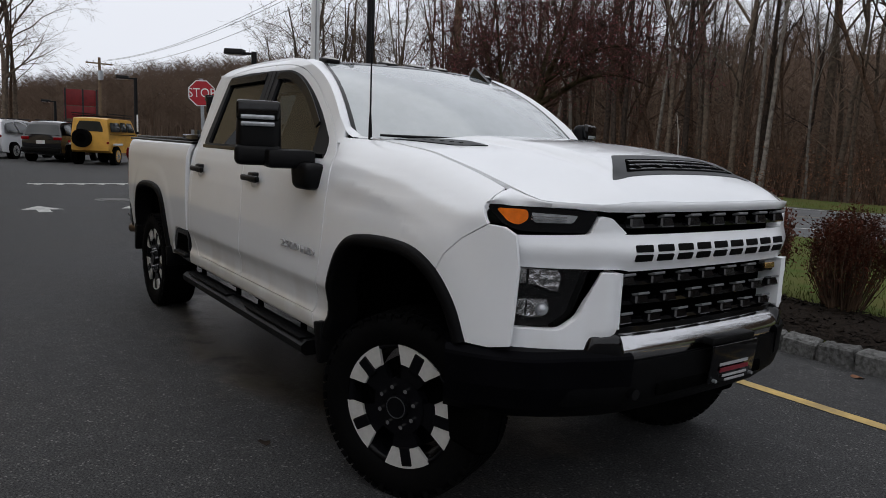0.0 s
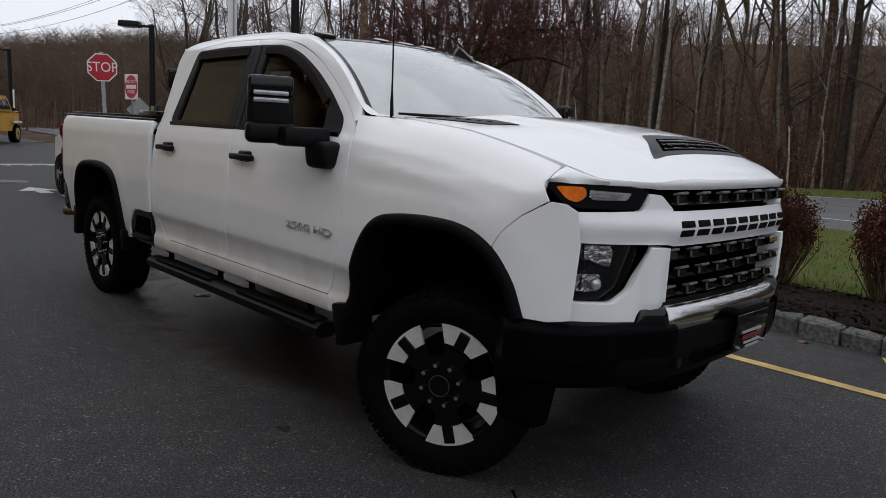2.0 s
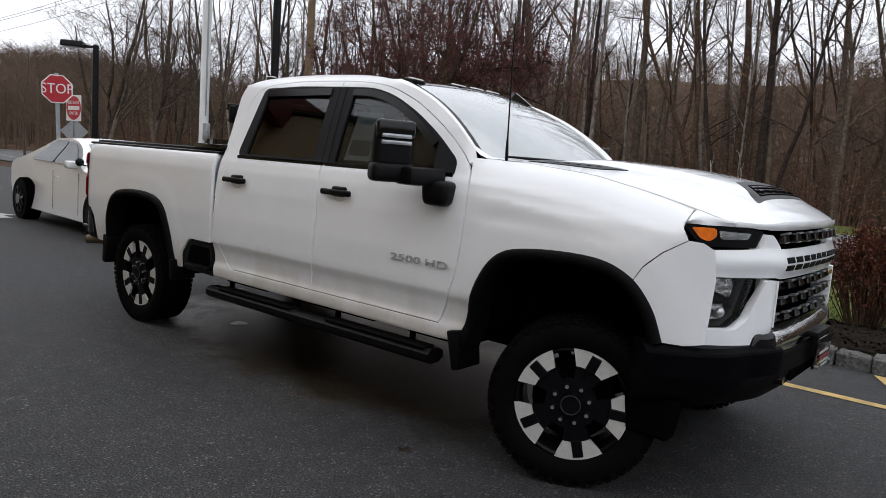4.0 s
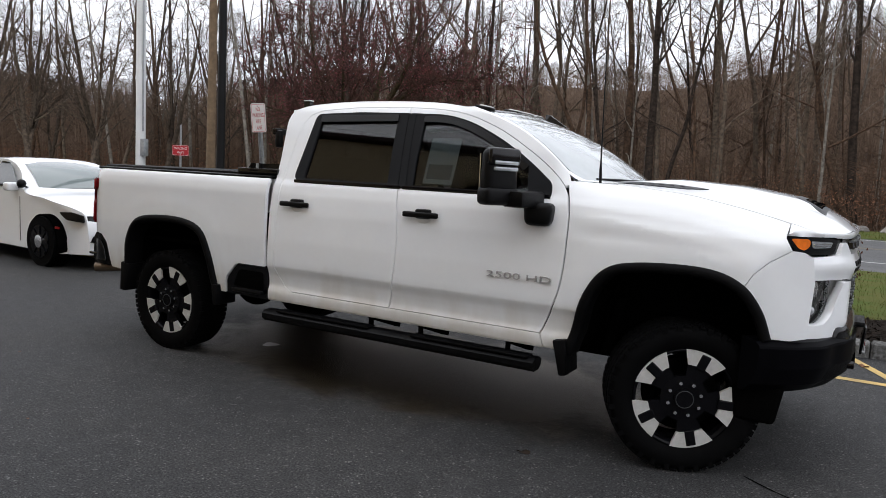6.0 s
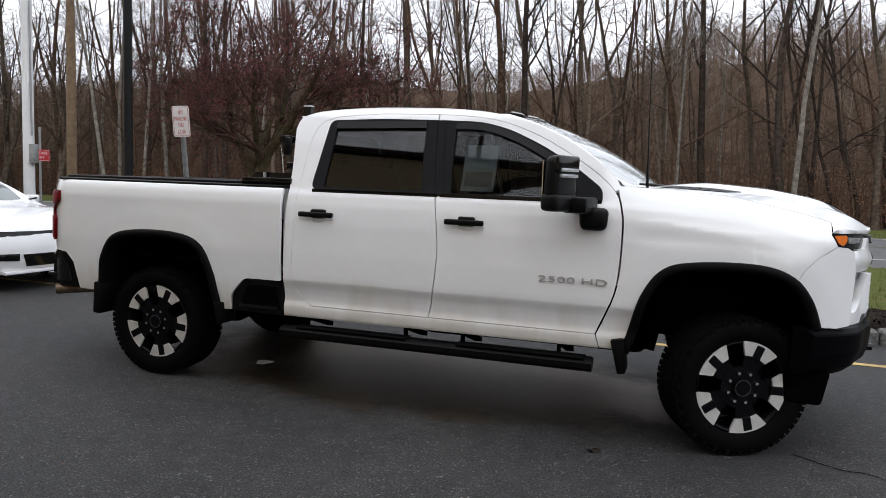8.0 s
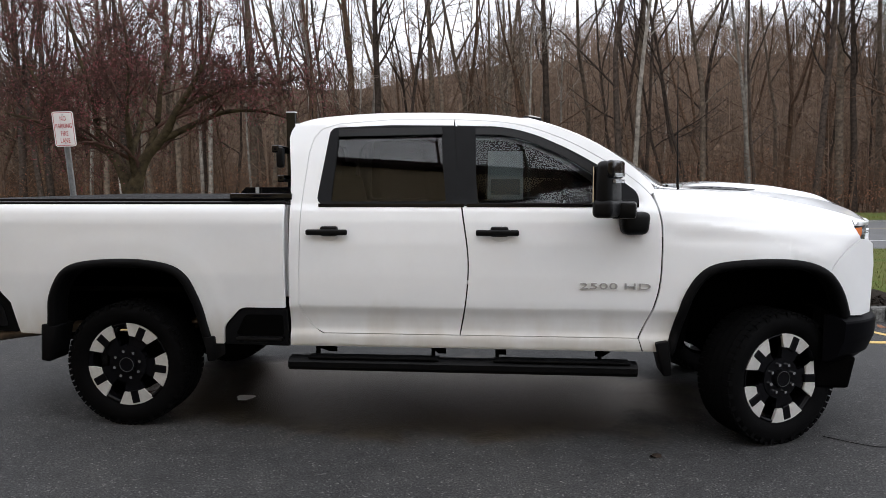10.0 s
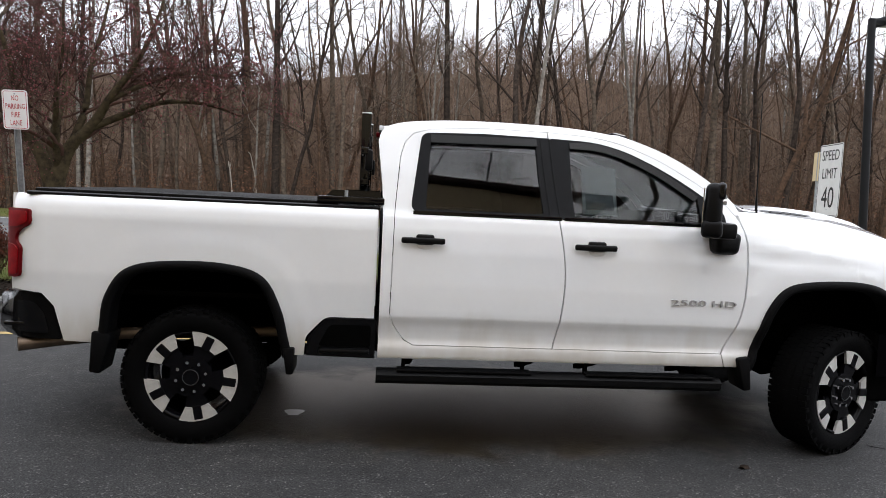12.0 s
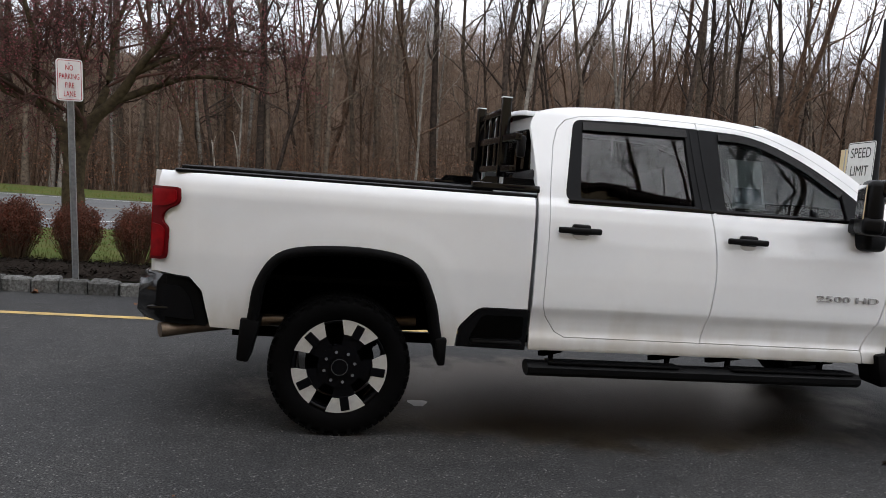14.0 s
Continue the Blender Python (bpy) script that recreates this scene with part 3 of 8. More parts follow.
DOOR_TOP_F = [(2.108, 1.974), (2.36, 1.960), (2.55, 1.930), (2.72, 1.874), (2.89, 1.797), (3.15, 1.640), (3.310, 1.502), (3.358, 1.38), (3.370, 1.25), (3.362, 1.0), (3.325, 0.83), (3.24, 0.63)]
B_SEAM = spline([(2.108, 1.974), (2.132, 1.70), (2.168, 1.43), (2.205, 1.18), (2.212, 1.02), (2.195, 0.82), (2.16, 0.63)], 4)
DOOR_R = DOOR_TOP_R + B_SEAM[1:] + [(1.30, 0.63), (1.24, 0.66), (1.175, 0.75)]
DOOR_F = spline(DOOR_TOP_F, 3) + [(2.16, 0.63)] + list(reversed(B_SEAM))[1:-1]
TRIM_R = rpoly([(1.252, 1.437, 0.06), (1.312, 1.925, 0.05), (1.70, 1.938, 0), (2.117, 1.932, 0), (2.141, 1.70, 0), (2.175, 1.437, 0)])
TRIM_F = rpoly([(2.189, 1.428, 0), (2.155, 1.70, 0), (2.128, 1.932, 0), (2.42, 1.922, 0.08), (2.61, 1.876, 0.1), (2.84, 1.772, 0.1), (3.05, 1.648, 0.1), (3.235, 1.510, 0.04), (3.240, 1.420, 0.03)])
GLASS_R = rpoly([(1.345, 1.455, 0.02), (1.370, 1.905, 0.02), (2.028, 1.912, 0.01), (2.043, 1.70, 0), (2.071, 1.455, 0.01)])
GLASS_F = rpoly([(2.268, 1.447, 0.01), (2.253, 1.60, 0), (2.245, 1.900, 0.02), (2.42, 1.897, 0.08), (2.61, 1.848, 0.1), (2.83, 1.745, 0.1), (3.06, 1.602, 0.01), (3.085, 1.444, 0.01)])
CAB_SIDE = [(1.09, 0.548), (1.09, 1.43), (1.078, 1.60)] + ROOFLINE + [(3.345, 1.512)] + list(reversed([p for p in spline(DOOR_TOP_F, 3) if p[1] > 1.47])) + list(reversed(DOOR_TOP_R))[1:] + [(1.175, 0.75), (1.24, 0.66), (1.30, 0.63), (2.16, 0.63), (3.24, 0.63), (3.265, 0.548)]
BED_SIDE = [(1.066, 0.785), (1.066, 1.448), (-1.035, 1.448), (-1.045, 1.36), (-1.045, 0.885), (-0.84, 0.872), (-0.775, 0.80), (-0.725, 0.595)] + ARCH_R + [(0.655, 0.545)] + rpoly([(0.655, 0.55, 0), (0.665, 0.665, 0.03), (0.775, 0.785, 0.04), (1.066, 0.785, 0)])[1:-1]
FEND_SEAM = [(4.325, 1.045), (4.37, 1.105), (4.44, 1.175), (4.535, 1.238)]
FEND_EDGE = [(x, fend_top(x)) for x in np.linspace(3.32, 4.50, 16)]
i_seam = min(range(len(ARCH_F)), key=lambda i: abs(ARCH_F[i][0] - 4.325) + abs(ARCH_F[i][1] - 1.045))
FENDER = ARCH_F[:i_seam + 1] + FEND_SEAM[1:] + [(4.50, 1.30), (4.505, 1.355)] + list(reversed(FEND_EDGE)) + [(x + 0.004, z) for x, z in spline(DOOR_TOP_F, 3) if 0.62 < z < 1.50] + [(3.27, 0.548)]
FASCIA_SIDE = ARCH_F[i_seam:] + [(4.56, 0.776), (4.632, 0.79), (4.635, 0.86), (4.645, 1.08), (4.63, 1.205), (4.59, 1.232)] + list(reversed(FEND_SEAM))[:-1]


def glass_pane(name, poly, fn, material, parent, hint, lift=-0.012):
    ob = skin(name, poly, fn, material, parent, (0.12, 0.12), 0.004, hint=hint, lift=lift, solid=True)
    return ob


def truck_side(s):
    fn, hint = side_fn(s), (0, s, 0.2)
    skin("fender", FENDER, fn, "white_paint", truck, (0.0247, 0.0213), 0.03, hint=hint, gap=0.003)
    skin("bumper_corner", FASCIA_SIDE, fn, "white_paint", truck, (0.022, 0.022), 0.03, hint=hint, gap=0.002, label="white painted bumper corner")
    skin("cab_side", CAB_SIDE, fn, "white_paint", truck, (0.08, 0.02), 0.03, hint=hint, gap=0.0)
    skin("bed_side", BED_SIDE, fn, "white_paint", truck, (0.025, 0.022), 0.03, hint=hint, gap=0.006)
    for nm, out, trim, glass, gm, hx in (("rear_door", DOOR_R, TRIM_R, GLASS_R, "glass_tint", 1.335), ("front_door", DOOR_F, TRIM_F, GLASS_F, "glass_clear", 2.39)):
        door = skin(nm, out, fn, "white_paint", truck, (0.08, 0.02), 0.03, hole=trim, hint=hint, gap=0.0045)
        skin("window_trim", trim, fn, "black_trim", door, (0.1, 0.06), 0.03, hole=glass, hint=hint, lift=0.003, label="satin black window surround")
        glass_pane("window_glass", glass, fn, gm, door, hint)
        # smoked rain visor along the top of the window
        if nm == "rear_door":
            vis = [(1.367, 1.862), (1.369, 1.912), (2.033, 1.918), (2.039, 1.872)]
        else:
            vis = spline([(2.245, 1.868), (2.42, 1.862), (2.59, 1.818), (2.81, 1.717), (3.035, 1.574)], 4) + list(reversed(spline([(2.245, 1.908), (2.42, 1.905), (2.62, 1.855), (2.84, 1.75), (3.065, 1.605)], 4)))
        skin("rain_visor", vis, lambda x, z, f=fn: f(x, z), "smoke", door, (0.06, 0.03), 0.012, hint=hint, lift=0.014, solid=True, label="smoked plastic rain visor")
        # handle: bar on two feet over a shallow recess
        y0 = s * (body_w(hx, 1.28) + 0.0)
        box("door_handle", (0.262, 0.026, 0.036), (hx, y0 + s * 0.030, 1.268), "black_plastic", door, bevel=0.011, segs=3, label="black plastic pull handle")
        box("handle_mount", (0.11, 0.045, 0.062), (hx + 0.012, y0 + s * 0.008, 1.274), "black_plastic", door, bevel=0.014, segs=2)
        bm = bmesh.new()
        bmesh.ops.create_uvsphere(bm, u_segments=20, v_segments=10, radius=1.0)
        bmesh.ops.scale(bm, vec=(0.062, 0.016, 0.036), verts=bm.verts)
        bmesh.ops.translate(bm, vec=(hx + 0.015, y0 - s * 0.001, 1.238), verts=bm.verts)
        part("handle_recess", bm, "white_paint", door, smooth=True)
    # belt line strip under the windows
    for a, b in ((1.27, 2.185), (2.20, 3.235)):
        ln = [((x, s * (body_w(x, 1.432) + 0.004), 1.432), (0, s, 0), (0, 0, 1)) for x in np.linspace(a, b, 12)]
        sweep("belt_strip", ln, [(-0.01, -0.012), (0.004, -0.011), (0.006, 0.0), (0.004, 0.011), (-0.01, 0.012)], "black_gloss", truck, True)
    # black wheel flares
    for arch, nm in ((ARCH_R, "wheel_flare"), (ARCH_F, "wheel_flare")):
        ln = []
        cx = arch[len(arch) // 2][0]
        for i, (x, z) in enumerate(arch):
            a, b = Vector(arch[max(i - 1, 0)]), Vector(arch[min(i + 1, len(arch) - 1)])
            t = (b - a).normalized()
            inn = Vector((t.y, -t.x))
            ln.append(((x, s * body_w(x, z), z), (inn.x, 0, inn.y), (0, s, 0)))
        sweep(nm, ln, [(-0.006, -0.012), (-0.006, 0.012), (0.004, 0.024), (0.026, 0.030), (0.044, 0.022), (0.050, 0.004), (0.050, -0.12)], "flare_black", truck, False, "black plastic wheel-arch flare", 50)
    # wheel wells
    for cx, w0 in ((0.0, 0.53), (3.94, 0.53)):
        arch = ARCH_R if cx == 0 else ARCH_F
        ln = [((x, s * 0.90, z), (0, -s, 0), (0, 0, 1)) for x, z in inset(arch + [(arch[-1][0], 0.4), (arch[0][0], 0.4)], 0.03)[:len(arch)]]
        sweep("wheel_liner", ln, [(0.0, 0.0), (0.48, 0.0)], "underbody", truck)
        skin("liner_wall", inset(arch, 0.0), lambda x, z: (x, s * 0.44, z), "underbody", truck, (0.5, 0.5), 0.01, hint=(0, s, 0))
    # mud flaps
    for x, w, z0, z1, tilt in ((-0.520, 0.085, 0.42, 0.66, 8), (0.57, 0.055, 0.44, 0.60, -4), (3.395, 0.065, 0.41, 0.62, -10)):
        bm = bmesh.new()
        add_box(bm, (0.035, 0.20, z1 - z0), (0, 0, 0), bevel=0.010, taper=(1.6, 1.0))
        bmesh.ops.transform(bm, matrix=pose(x, s * 0.90, (z0 + z1) / 2, 0, tilt, 0) @ Matrix.Diagonal((w / 0.045, 1, 1, 1)), verts=bm.verts)
        part("mud_flap", bm, "flare_black", truck, angle=40)
    # step box in front of the rear wheel
    stepbox = skin("bed_step", inset(rpoly([(0.66, 0.548, 0), (0.67, 0.665, 0.03), (0.778, 0.782, 0.04), (1.074, 0.782, 0), (1.074, 0.54, 0)]), 0.001), lambda x, z: (x, s * (bed_w(z) - 0.008), z), "black_gloss", truck, (0.1, 0.1), 0.03, hint=hint, label="black plastic side step pocket")
    skin("step_pocket", rpoly([(0.735, 0.615, 0.02), (0.80, 0.745, 0.03), (1.045, 0.745, 0.02), (1.045, 0.615, 0.02)]), lambda x, z: (x, s * (bed_w(z) - 0.020), z), "underbody", stepbox, (0.1, 0.1), 0.004, hint=hint, lift=0.014)
    box("step_tread", (0.30, 0.05, 0.028), (0.89, s * 0.965, 0.588), "black_plastic", stepbox, bevel=0.01)
    # running board: flattened tube on brackets
    ln = [((x, s * 0.965, 0.445), (0, s, 0), (0, 0, 1)) for x in (1.085, 1.11, 1.8, 2.5, 3.2, 3.235)]
    prof = [(-0.085, -0.016), (-0.05, -0.042), (0.02, -0.044), (0.045, -0.022), (0.048, 0.012), (0.02, 0.034), (-0.05, 0.036), (-0.085, 0.016)]
    board = sweep("running_board", ln, prof, "black_plastic", truck, True, "black flat-tube side step", 40)
    for x in (1.62, 2.78):
        box("step_pad", (0.82, 0.095, 0.012), (x, s * 0.955, 0.484), "flare_black", board, bevel=0.004, label="ribbed tread pad")
    for x in (1.28, 2.02, 2.42, 3.05):
        box("step_bracket", (0.05, 0.34, 0.03), (x, s * 0.78, 0.50), "underbody", board, rot=(s * 18, 0, 0))
        box("bracket_foot", (0.022, 0.03, 0.13), (x - 0.03, s * 0.90, 0.51), "underbody", board)
    # tail light, wrapped round the corner
    tl = [(-1.047, 1.352, 0), (-0.900, 1.352, 0.015), (-0.894, 1.268, 0.03), (-0.958, 1.238, 0.03), (-0.990, 1.205, 0.02), (-0.990, 1.165, 0.015), (-0.956, 1.135, 0.015), (-0.962, 0.962, 0.03), (-1.047, 0.955, 0)]
    lamp = skin("tail_light", rpoly(tl), fn, "red_dark", truck, (0.03, 0.03), 0.045, hint=hint, lift=0.018, label="dark red tail light")
    skin("upper_lens", rpoly([(-1.042, 1.338, 0), (-0.913, 1.338, 0.015), (-0.909, 1.278, 0.02), (-0.966, 1.252, 0.02), (-1.042, 1.245, 0)]), fn, "red_lens", lamp, (0.03, 0.03), 0.008, hint=hint, lift=0.024, label="clear red lens")
    skin("lower_lens", rpoly([(-1.042, 1.150, 0), (-0.995, 1.145, 0.01), (-0.968, 1.122, 0.015), (-0.974, 0.978, 0.02), (-1.042, 0.972, 0)]), fn, "red_lens", lamp, (0.03, 0.03), 0.008, hint=hint, lift=0.024, label="clear red lens")
    skin("lamp_back", [(-0.10, 0.955), (-0.10, 1.35), (0.10, 1.35), (0.10, 0.955)], lambda u, z: (-1.068, s * 0.775 + u, z), "red_lens", lamp, (0.1, 0.1), 0.02, hint=(-1, 0, 0))
    # satin black covers over the middle pillar
    bs = [p for p in B_SEAM if 1.42 < p[1] < 1.94]
    for sg in (-1, 1):
        edge = [(x + sg * 0.003, z) for x, z in bs]
        far = [(x + sg * 0.055, z) for x, z in reversed(bs)]
        skin("pillar_cover", edge + far, fn, "black_trim", truck, (0.1, 0.05), 0.01, hint=hint, lift=0.007, label="satin black pillar cover")
    # wing top over the lamp
    back = [hood_fn(x, -y) for x, y in ((4.655, 0.695), (4.632, 0.722), (4.585, 0.744), (4.54, 0.756), (4.508, 0.764))]
    back += [(4.506, -body_w(4.506, z), z) for z in (1.352, 1.34, 1.325, 1.310)]
    low = [(nose(y) - 0.006, wide(-y), 1.3065 + 0.003 * (y > 0.8)) for y in np.linspace(0.695, 0.852, 9)]
    vv, ff = [], []
    for k in range(5):
        for a, b in zip(back, low):
            p = Vector(a).lerp(Vector(b), k / 4)
            p += Vector((0.012, -0.008, 0.008)) * math.sin(math.pi * k / 4)
            vv.append((p.x, -s * p.y, p.z))
    for k in range(4):
        for i in range(8):
            q = (k * 9 + i, k * 9 + i + 1, (k + 1) * 9 + i + 1, (k + 1) * 9 + i)
            ff.append(q if s < 0 else q[::-1])
    mesh_ob("fender_nose", vv, ff, "white_paint", truck, True)
    vv, ff = [], []
    xs_ = np.linspace(3.285, 3.56, 9)
    for x in xs_:
        zt = float(np.interp(x, [3.285, 3.32, 3.37, 3.56], [1.594, 1.568, 1.536, fend_top(3.56)]))
        zi = float(np.interp(x, [3.285, 3.38, 3.56], [1.566, 1.530, 1.520]))
        for k in range(4):
            p = Vector((x, body_w(x, zt) + 0.001, zt)).lerp(Vector((x + 0.035, 0.772, zi)), k / 3)
            p.z += 0.010 * math.sin(math.pi * k / 3)
            vv.append((p.x, s * p.y, p.z))
    for i in range(8):
        for k in range(3):
            q = (i * 4 + k, i * 4 + k + 1, i * 4 + k + 5, i * 4 + k + 4)
            ff.append(q if s > 0 else q[::-1])
    mesh_ob("cowl_corner", vv, ff, "white_paint", truck, True)
    # model badge on the front door
    fx, fz = 3.075, 0.950
    yb = body_w(fx, fz)
    m = pose(fx, s * (yb + 0.003), fz, 90, 0, 0 if s < 0 else 180)
    lettering("badge", "2500", 0.038, m @ Matrix.Translation((-0.078, 0, 0.002)) @ Matrix.Diagonal((2.05, 1, 1, 1)), "badge", truck, 0.005, 1.05, "chrome model badge")
    lettering("badge", "HD", 0.038, m @ Matrix.Translation((0.150, 0, 0.004)) @ Matrix.Diagonal((2.05, 1, 1, 1)), "badge", truck, 0.005, 1.05, "chrome model badge")
    # mirror: tall towing head on a stepped arm
    mir = new("mirror")
    mir.parent = truck
    mir["label"] = "black folding tow mirror"
    TURN_M = s * 26
    ca, sa = math.cos(radians(TURN_M)), math.sin(radians(TURN_M))
    at = lambda dx, dy, z: (3.02 + dx * ca - dy * sa, s * 1.165 + dx * sa + dy * ca, z)
    bm = bmesh.new()
    add_box(bm, (0.105, 0.225, 0.255), (0, 0, 0), bevel=0.04, segs=4, taper=(0.9, 0.95))
    part("mirror_head", bm, "black_plastic", mir, smooth=True).matrix_basis = pose(*at(0, 0, 1.565), 0, 0, TURN_M)
    box("mirror_cap", (0.045, 0.215, 0.10), at(0.040, 0, 1.645), "black_gloss", mir, rot=(0, 0, TURN_M), bevel=0.018, segs=3)
    for k in range(2):
        box("mirror_lamp", (0.02, 0.165, 0.022), at(0.060, 0.0, 1.612 - k * 0.034), "lens_grey", mir, rot=(0, 0, TURN_M), bevel=0.005, label="clear marker lamp strip")
    box("mirror_lower", (0.12, 0.235, 0.105), at(0, 0, 1.425), "black_plastic", mir, rot=(0, 0, TURN_M), bevel=0.03, segs=3)
    box("mirror_glass", (0.006, 0.19, 0.20), at(-0.056, 0, 1.56), "bright_chrome", mir, rot=(0, 0, TURN_M))
    bm = bmesh.new()
    add_box(bm, (0.15, 0.24, 0.095), bevel=0.02, segs=2)
    part("mirror_arm", bm, "black_plastic", mir, angle=40).matrix_basis = pose(3.125, s * 1.045, 1.412, 0, 0, s * 10)
    bm = bmesh.new()
    add_box(bm, (0.155, 0.115, 0.135), bevel=0.035, segs=3, taper=(1.15, 1.1))
    part("mirror_foot", bm, "black_plastic", mir, angle=50).matrix_basis = pose(3.20, s * 0.975, 1.330, 0, 0, -s * 6)


for side_sign in (-1, 1):
    truck_side(side_sign)

# hood with its vent
hood_out = [(3.50, -0.76)] + [(x, -0.762) for x in np.linspace(3.6, 4.40, 9)] + [(4.50, -0.757), (4.58, -0.742), (4.63, -0.722), (4.648, -0.700)]
hood_out += [(nose(abs(y)) - 0.004, y) for y in np.linspace(-0.69, 0.69, 30)]
hood_out += [(x, -y) for x, y in reversed(hood_out[:14])] + [(3.60, 0.4), (3.63, 0.0), (3.60, -0.4)]
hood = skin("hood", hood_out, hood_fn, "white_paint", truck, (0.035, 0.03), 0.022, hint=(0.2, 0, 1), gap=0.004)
lip_top = [(y, hood_fn(nose(abs(y)) - 0.006, y)[2]) for y in np.linspace(-0.70, 0.70, 41)]
lip = lip_top + [(y, 1.300 - 0.004 * (abs(y) < 0.55) + 0.006 * (abs(y) > 0.62)) for y in np.linspace(0.70, -0.70, 41)]
skin("hood_lip", lip, lambda y, z: (nose(abs(y)) - 0.006 + 0.016 * math.sin(min(1.0, max(0.0, (z - 1.29) / 0.06)) * math.pi), wide(y), z), "white_paint", hood, (0.05, 0.012), 0.03, hint=(1, 0, 0.3))
skin("hood_vent", rpoly([(4.47, -0.25, 0.02), (4.47, 0.25, 0.02), (4.645, 0.41, 0.02), (4.645, -0.41, 0.02)]), hood_fn, "vent_grey", hood, (0.04, 0.04), 0.02, hint=(0, 0, 1), lift=0.002, label="dark grey hood vent frame")
skin("vent_slot", rpoly([(4.525, -0.235, 0.01), (4.525, 0.235, 0.01), (4.618, 0.315, 0.01), (4.618, -0.315, 0.01)]), hood_fn, "underbody", hood, (0.04, 0.04), 0.004, hint=(0, 0, 1), lift=0.0035)
for k in range(3):
    xx = 4.542 + 0.030 * k
    ww = 0.235 + 0.025 * k
    ln = [((xx, hood_fn(xx, y)[1], hood_fn(xx, y)[2] + 0.001), (1, 0, -0.2), (0, 0, 1)) for y in np.linspace(-ww, ww, 14)]
    sweep("vent_slat", ln, [(-0.014, 0.0), (-0.012, 0.004), (0.008, 0.003), (0.012, -0.004)], "smoke", hood, True)
for k in range(-2, 3):
    box("vent_rib", (0.10, 0.006, 0.010), (4.56, hood_fn(4.56, k * 0.115)[1], hood_fn(4.56, k * 0.115)[2] - 0.002), "black_gloss", hood, rot=(0, 14, 0))

# cowl, wipers, mast aerial
skin("cowl_panel", [(3.38, -0.80), (3.52, -0.80), (3.62, -0.4), (3.65, 0), (3.62, 0.4), (3.52, 0.80), (3.38, 0.80)], lambda x, y: (x, y, 1.512 - 0.02 * (abs(y) / 0.8) ** 2), "black_plastic", truck, (0.1, 0.1), 0.02, hint=(0, 0, 1))
for s in (-1, 1):
    vent = skin("cowl_vent", [(x, s * y) for x, y in ((3.57, 0.70), (3.655, 0.53), (3.86, 0.465), (4.04, 0.495), (3.94, 0.605))], hood_fn, "black_trim", truck, (0.06, 0.06), 0.006, hint=(0, 0, 1), lift=0.004, label="black plastic cowl vent corner")
    for k in range(5):
        box("vent_hole", (0.03, 0.014, 0.004), (3.68 + 0.055 * k, s * (0.60 - 0.014 * k), hood_fn(3.68 + 0.055 * k, 0.60 - 0.014 * k)[2] + 0.003), "underbody", vent, rot=(0, 0, s * 10))
pipe("wiper", [(3.56, -0.10, 1.545), (3.50, -0.42, 1.548), (3.44, -0.70, 1.55)], [0.012, 0.010, 0.006], "black_plastic", truck)
pipe("wiper", [(3.60, 0.62, 1.54), (3.58, 0.30, 1.545), (3.60, 0.02, 1.545)], [0.012, 0.010, 0.006], "black_plastic", truck)
pipe("aerial", [(3.49, -0.785, 1.515), (3.485, -0.785, 1.60), (3.484, -0.785, 1.66), (3.47, -0.783, 2.30)], [0.010, 0.008, 0.0045, 0.0025], "black_plastic", truck, 8, "thin black mast aerial")

# windshield between curved base and header, and the pillars beside it
def shield_fn(y, t):
    a = y / 0.82
    bx, bz = 3.60 - 0.27 * a * a, 1.500 + 0.030 * a * a
    tx, tz, ty = 2.70 - 0.075 * a * a, 1.985 - 0.022 * a * a, 0.650 * a
    bow = 0.045 * math.sin(math.pi * t)
    return (bx + (tx - bx) * t + bow * 0.6, y + (ty - y) * t, bz + (tz - bz) * t + bow)


skin("windshield", [(-0.795, 0.0), (0.795, 0.0), (0.795, 1.0), (-0.795, 1.0)], shield_fn, "glass_windshield", truck, (0.1, 0.1), 0.005, hint=(1, 0, 1), solid=True, label="laminated windshield glass with sky sheen put into its pale colour")
for s in (-1, 1):
    skin("shield_band", [(s * 0.795, 0.0), (s * 0.777, 0.0), (s * 0.777, 1.0), (s * 0.795, 1.0)], shield_fn, "black_gloss", truck, (0.1, 0.1), 0.004, hint=(1, 0, 1), lift=0.002)
    ts = np.linspace(0, 1, 14)
    inner = [Vector(shield_fn(s * 0.797, t)) for t in ts]
    rl = [p for p in ROOFLINE if p[0] > 2.50]
    outer = []
    for t in ts:
        q = (1 - t) * (len(rl) - 1)
        i = min(int(q), len(rl) - 2)
        x = rl[i][0] + (rl[i + 1][0] - rl[i][0]) * (q - i)
        z = rl[i][1] + (rl[i + 1][1] - rl[i][1]) * (q - i)
        outer.append(Vector((x, s * body_w(x, z), z)))
    vv, ff = [], []
    for a, b in zip(inner, outer):
        mid = (a + b) / 2 + Vector((0.006, s * 0.006, 0.010))
        vv += [a, mid, b]
    for i in range(len(ts) - 1):
        for j in range(2):
            q = [i * 3 + j, i * 3 + j + 1, i * 3 + j + 4, i * 3 + j + 3]
            ff.append(q if s < 0 else q[::-1])
    mesh_ob("windshield_pillar", vv, ff, "white_paint", truck, True)
skin("shield_band", [(-0.75, 0.955), (0.75, 0.955), (0.75, 1.0), (-0.75, 1.0)], shield_fn, "black_gloss", truck, (0.1, 0.1), 0.004, hint=(1, 0, 1), lift=0.002)

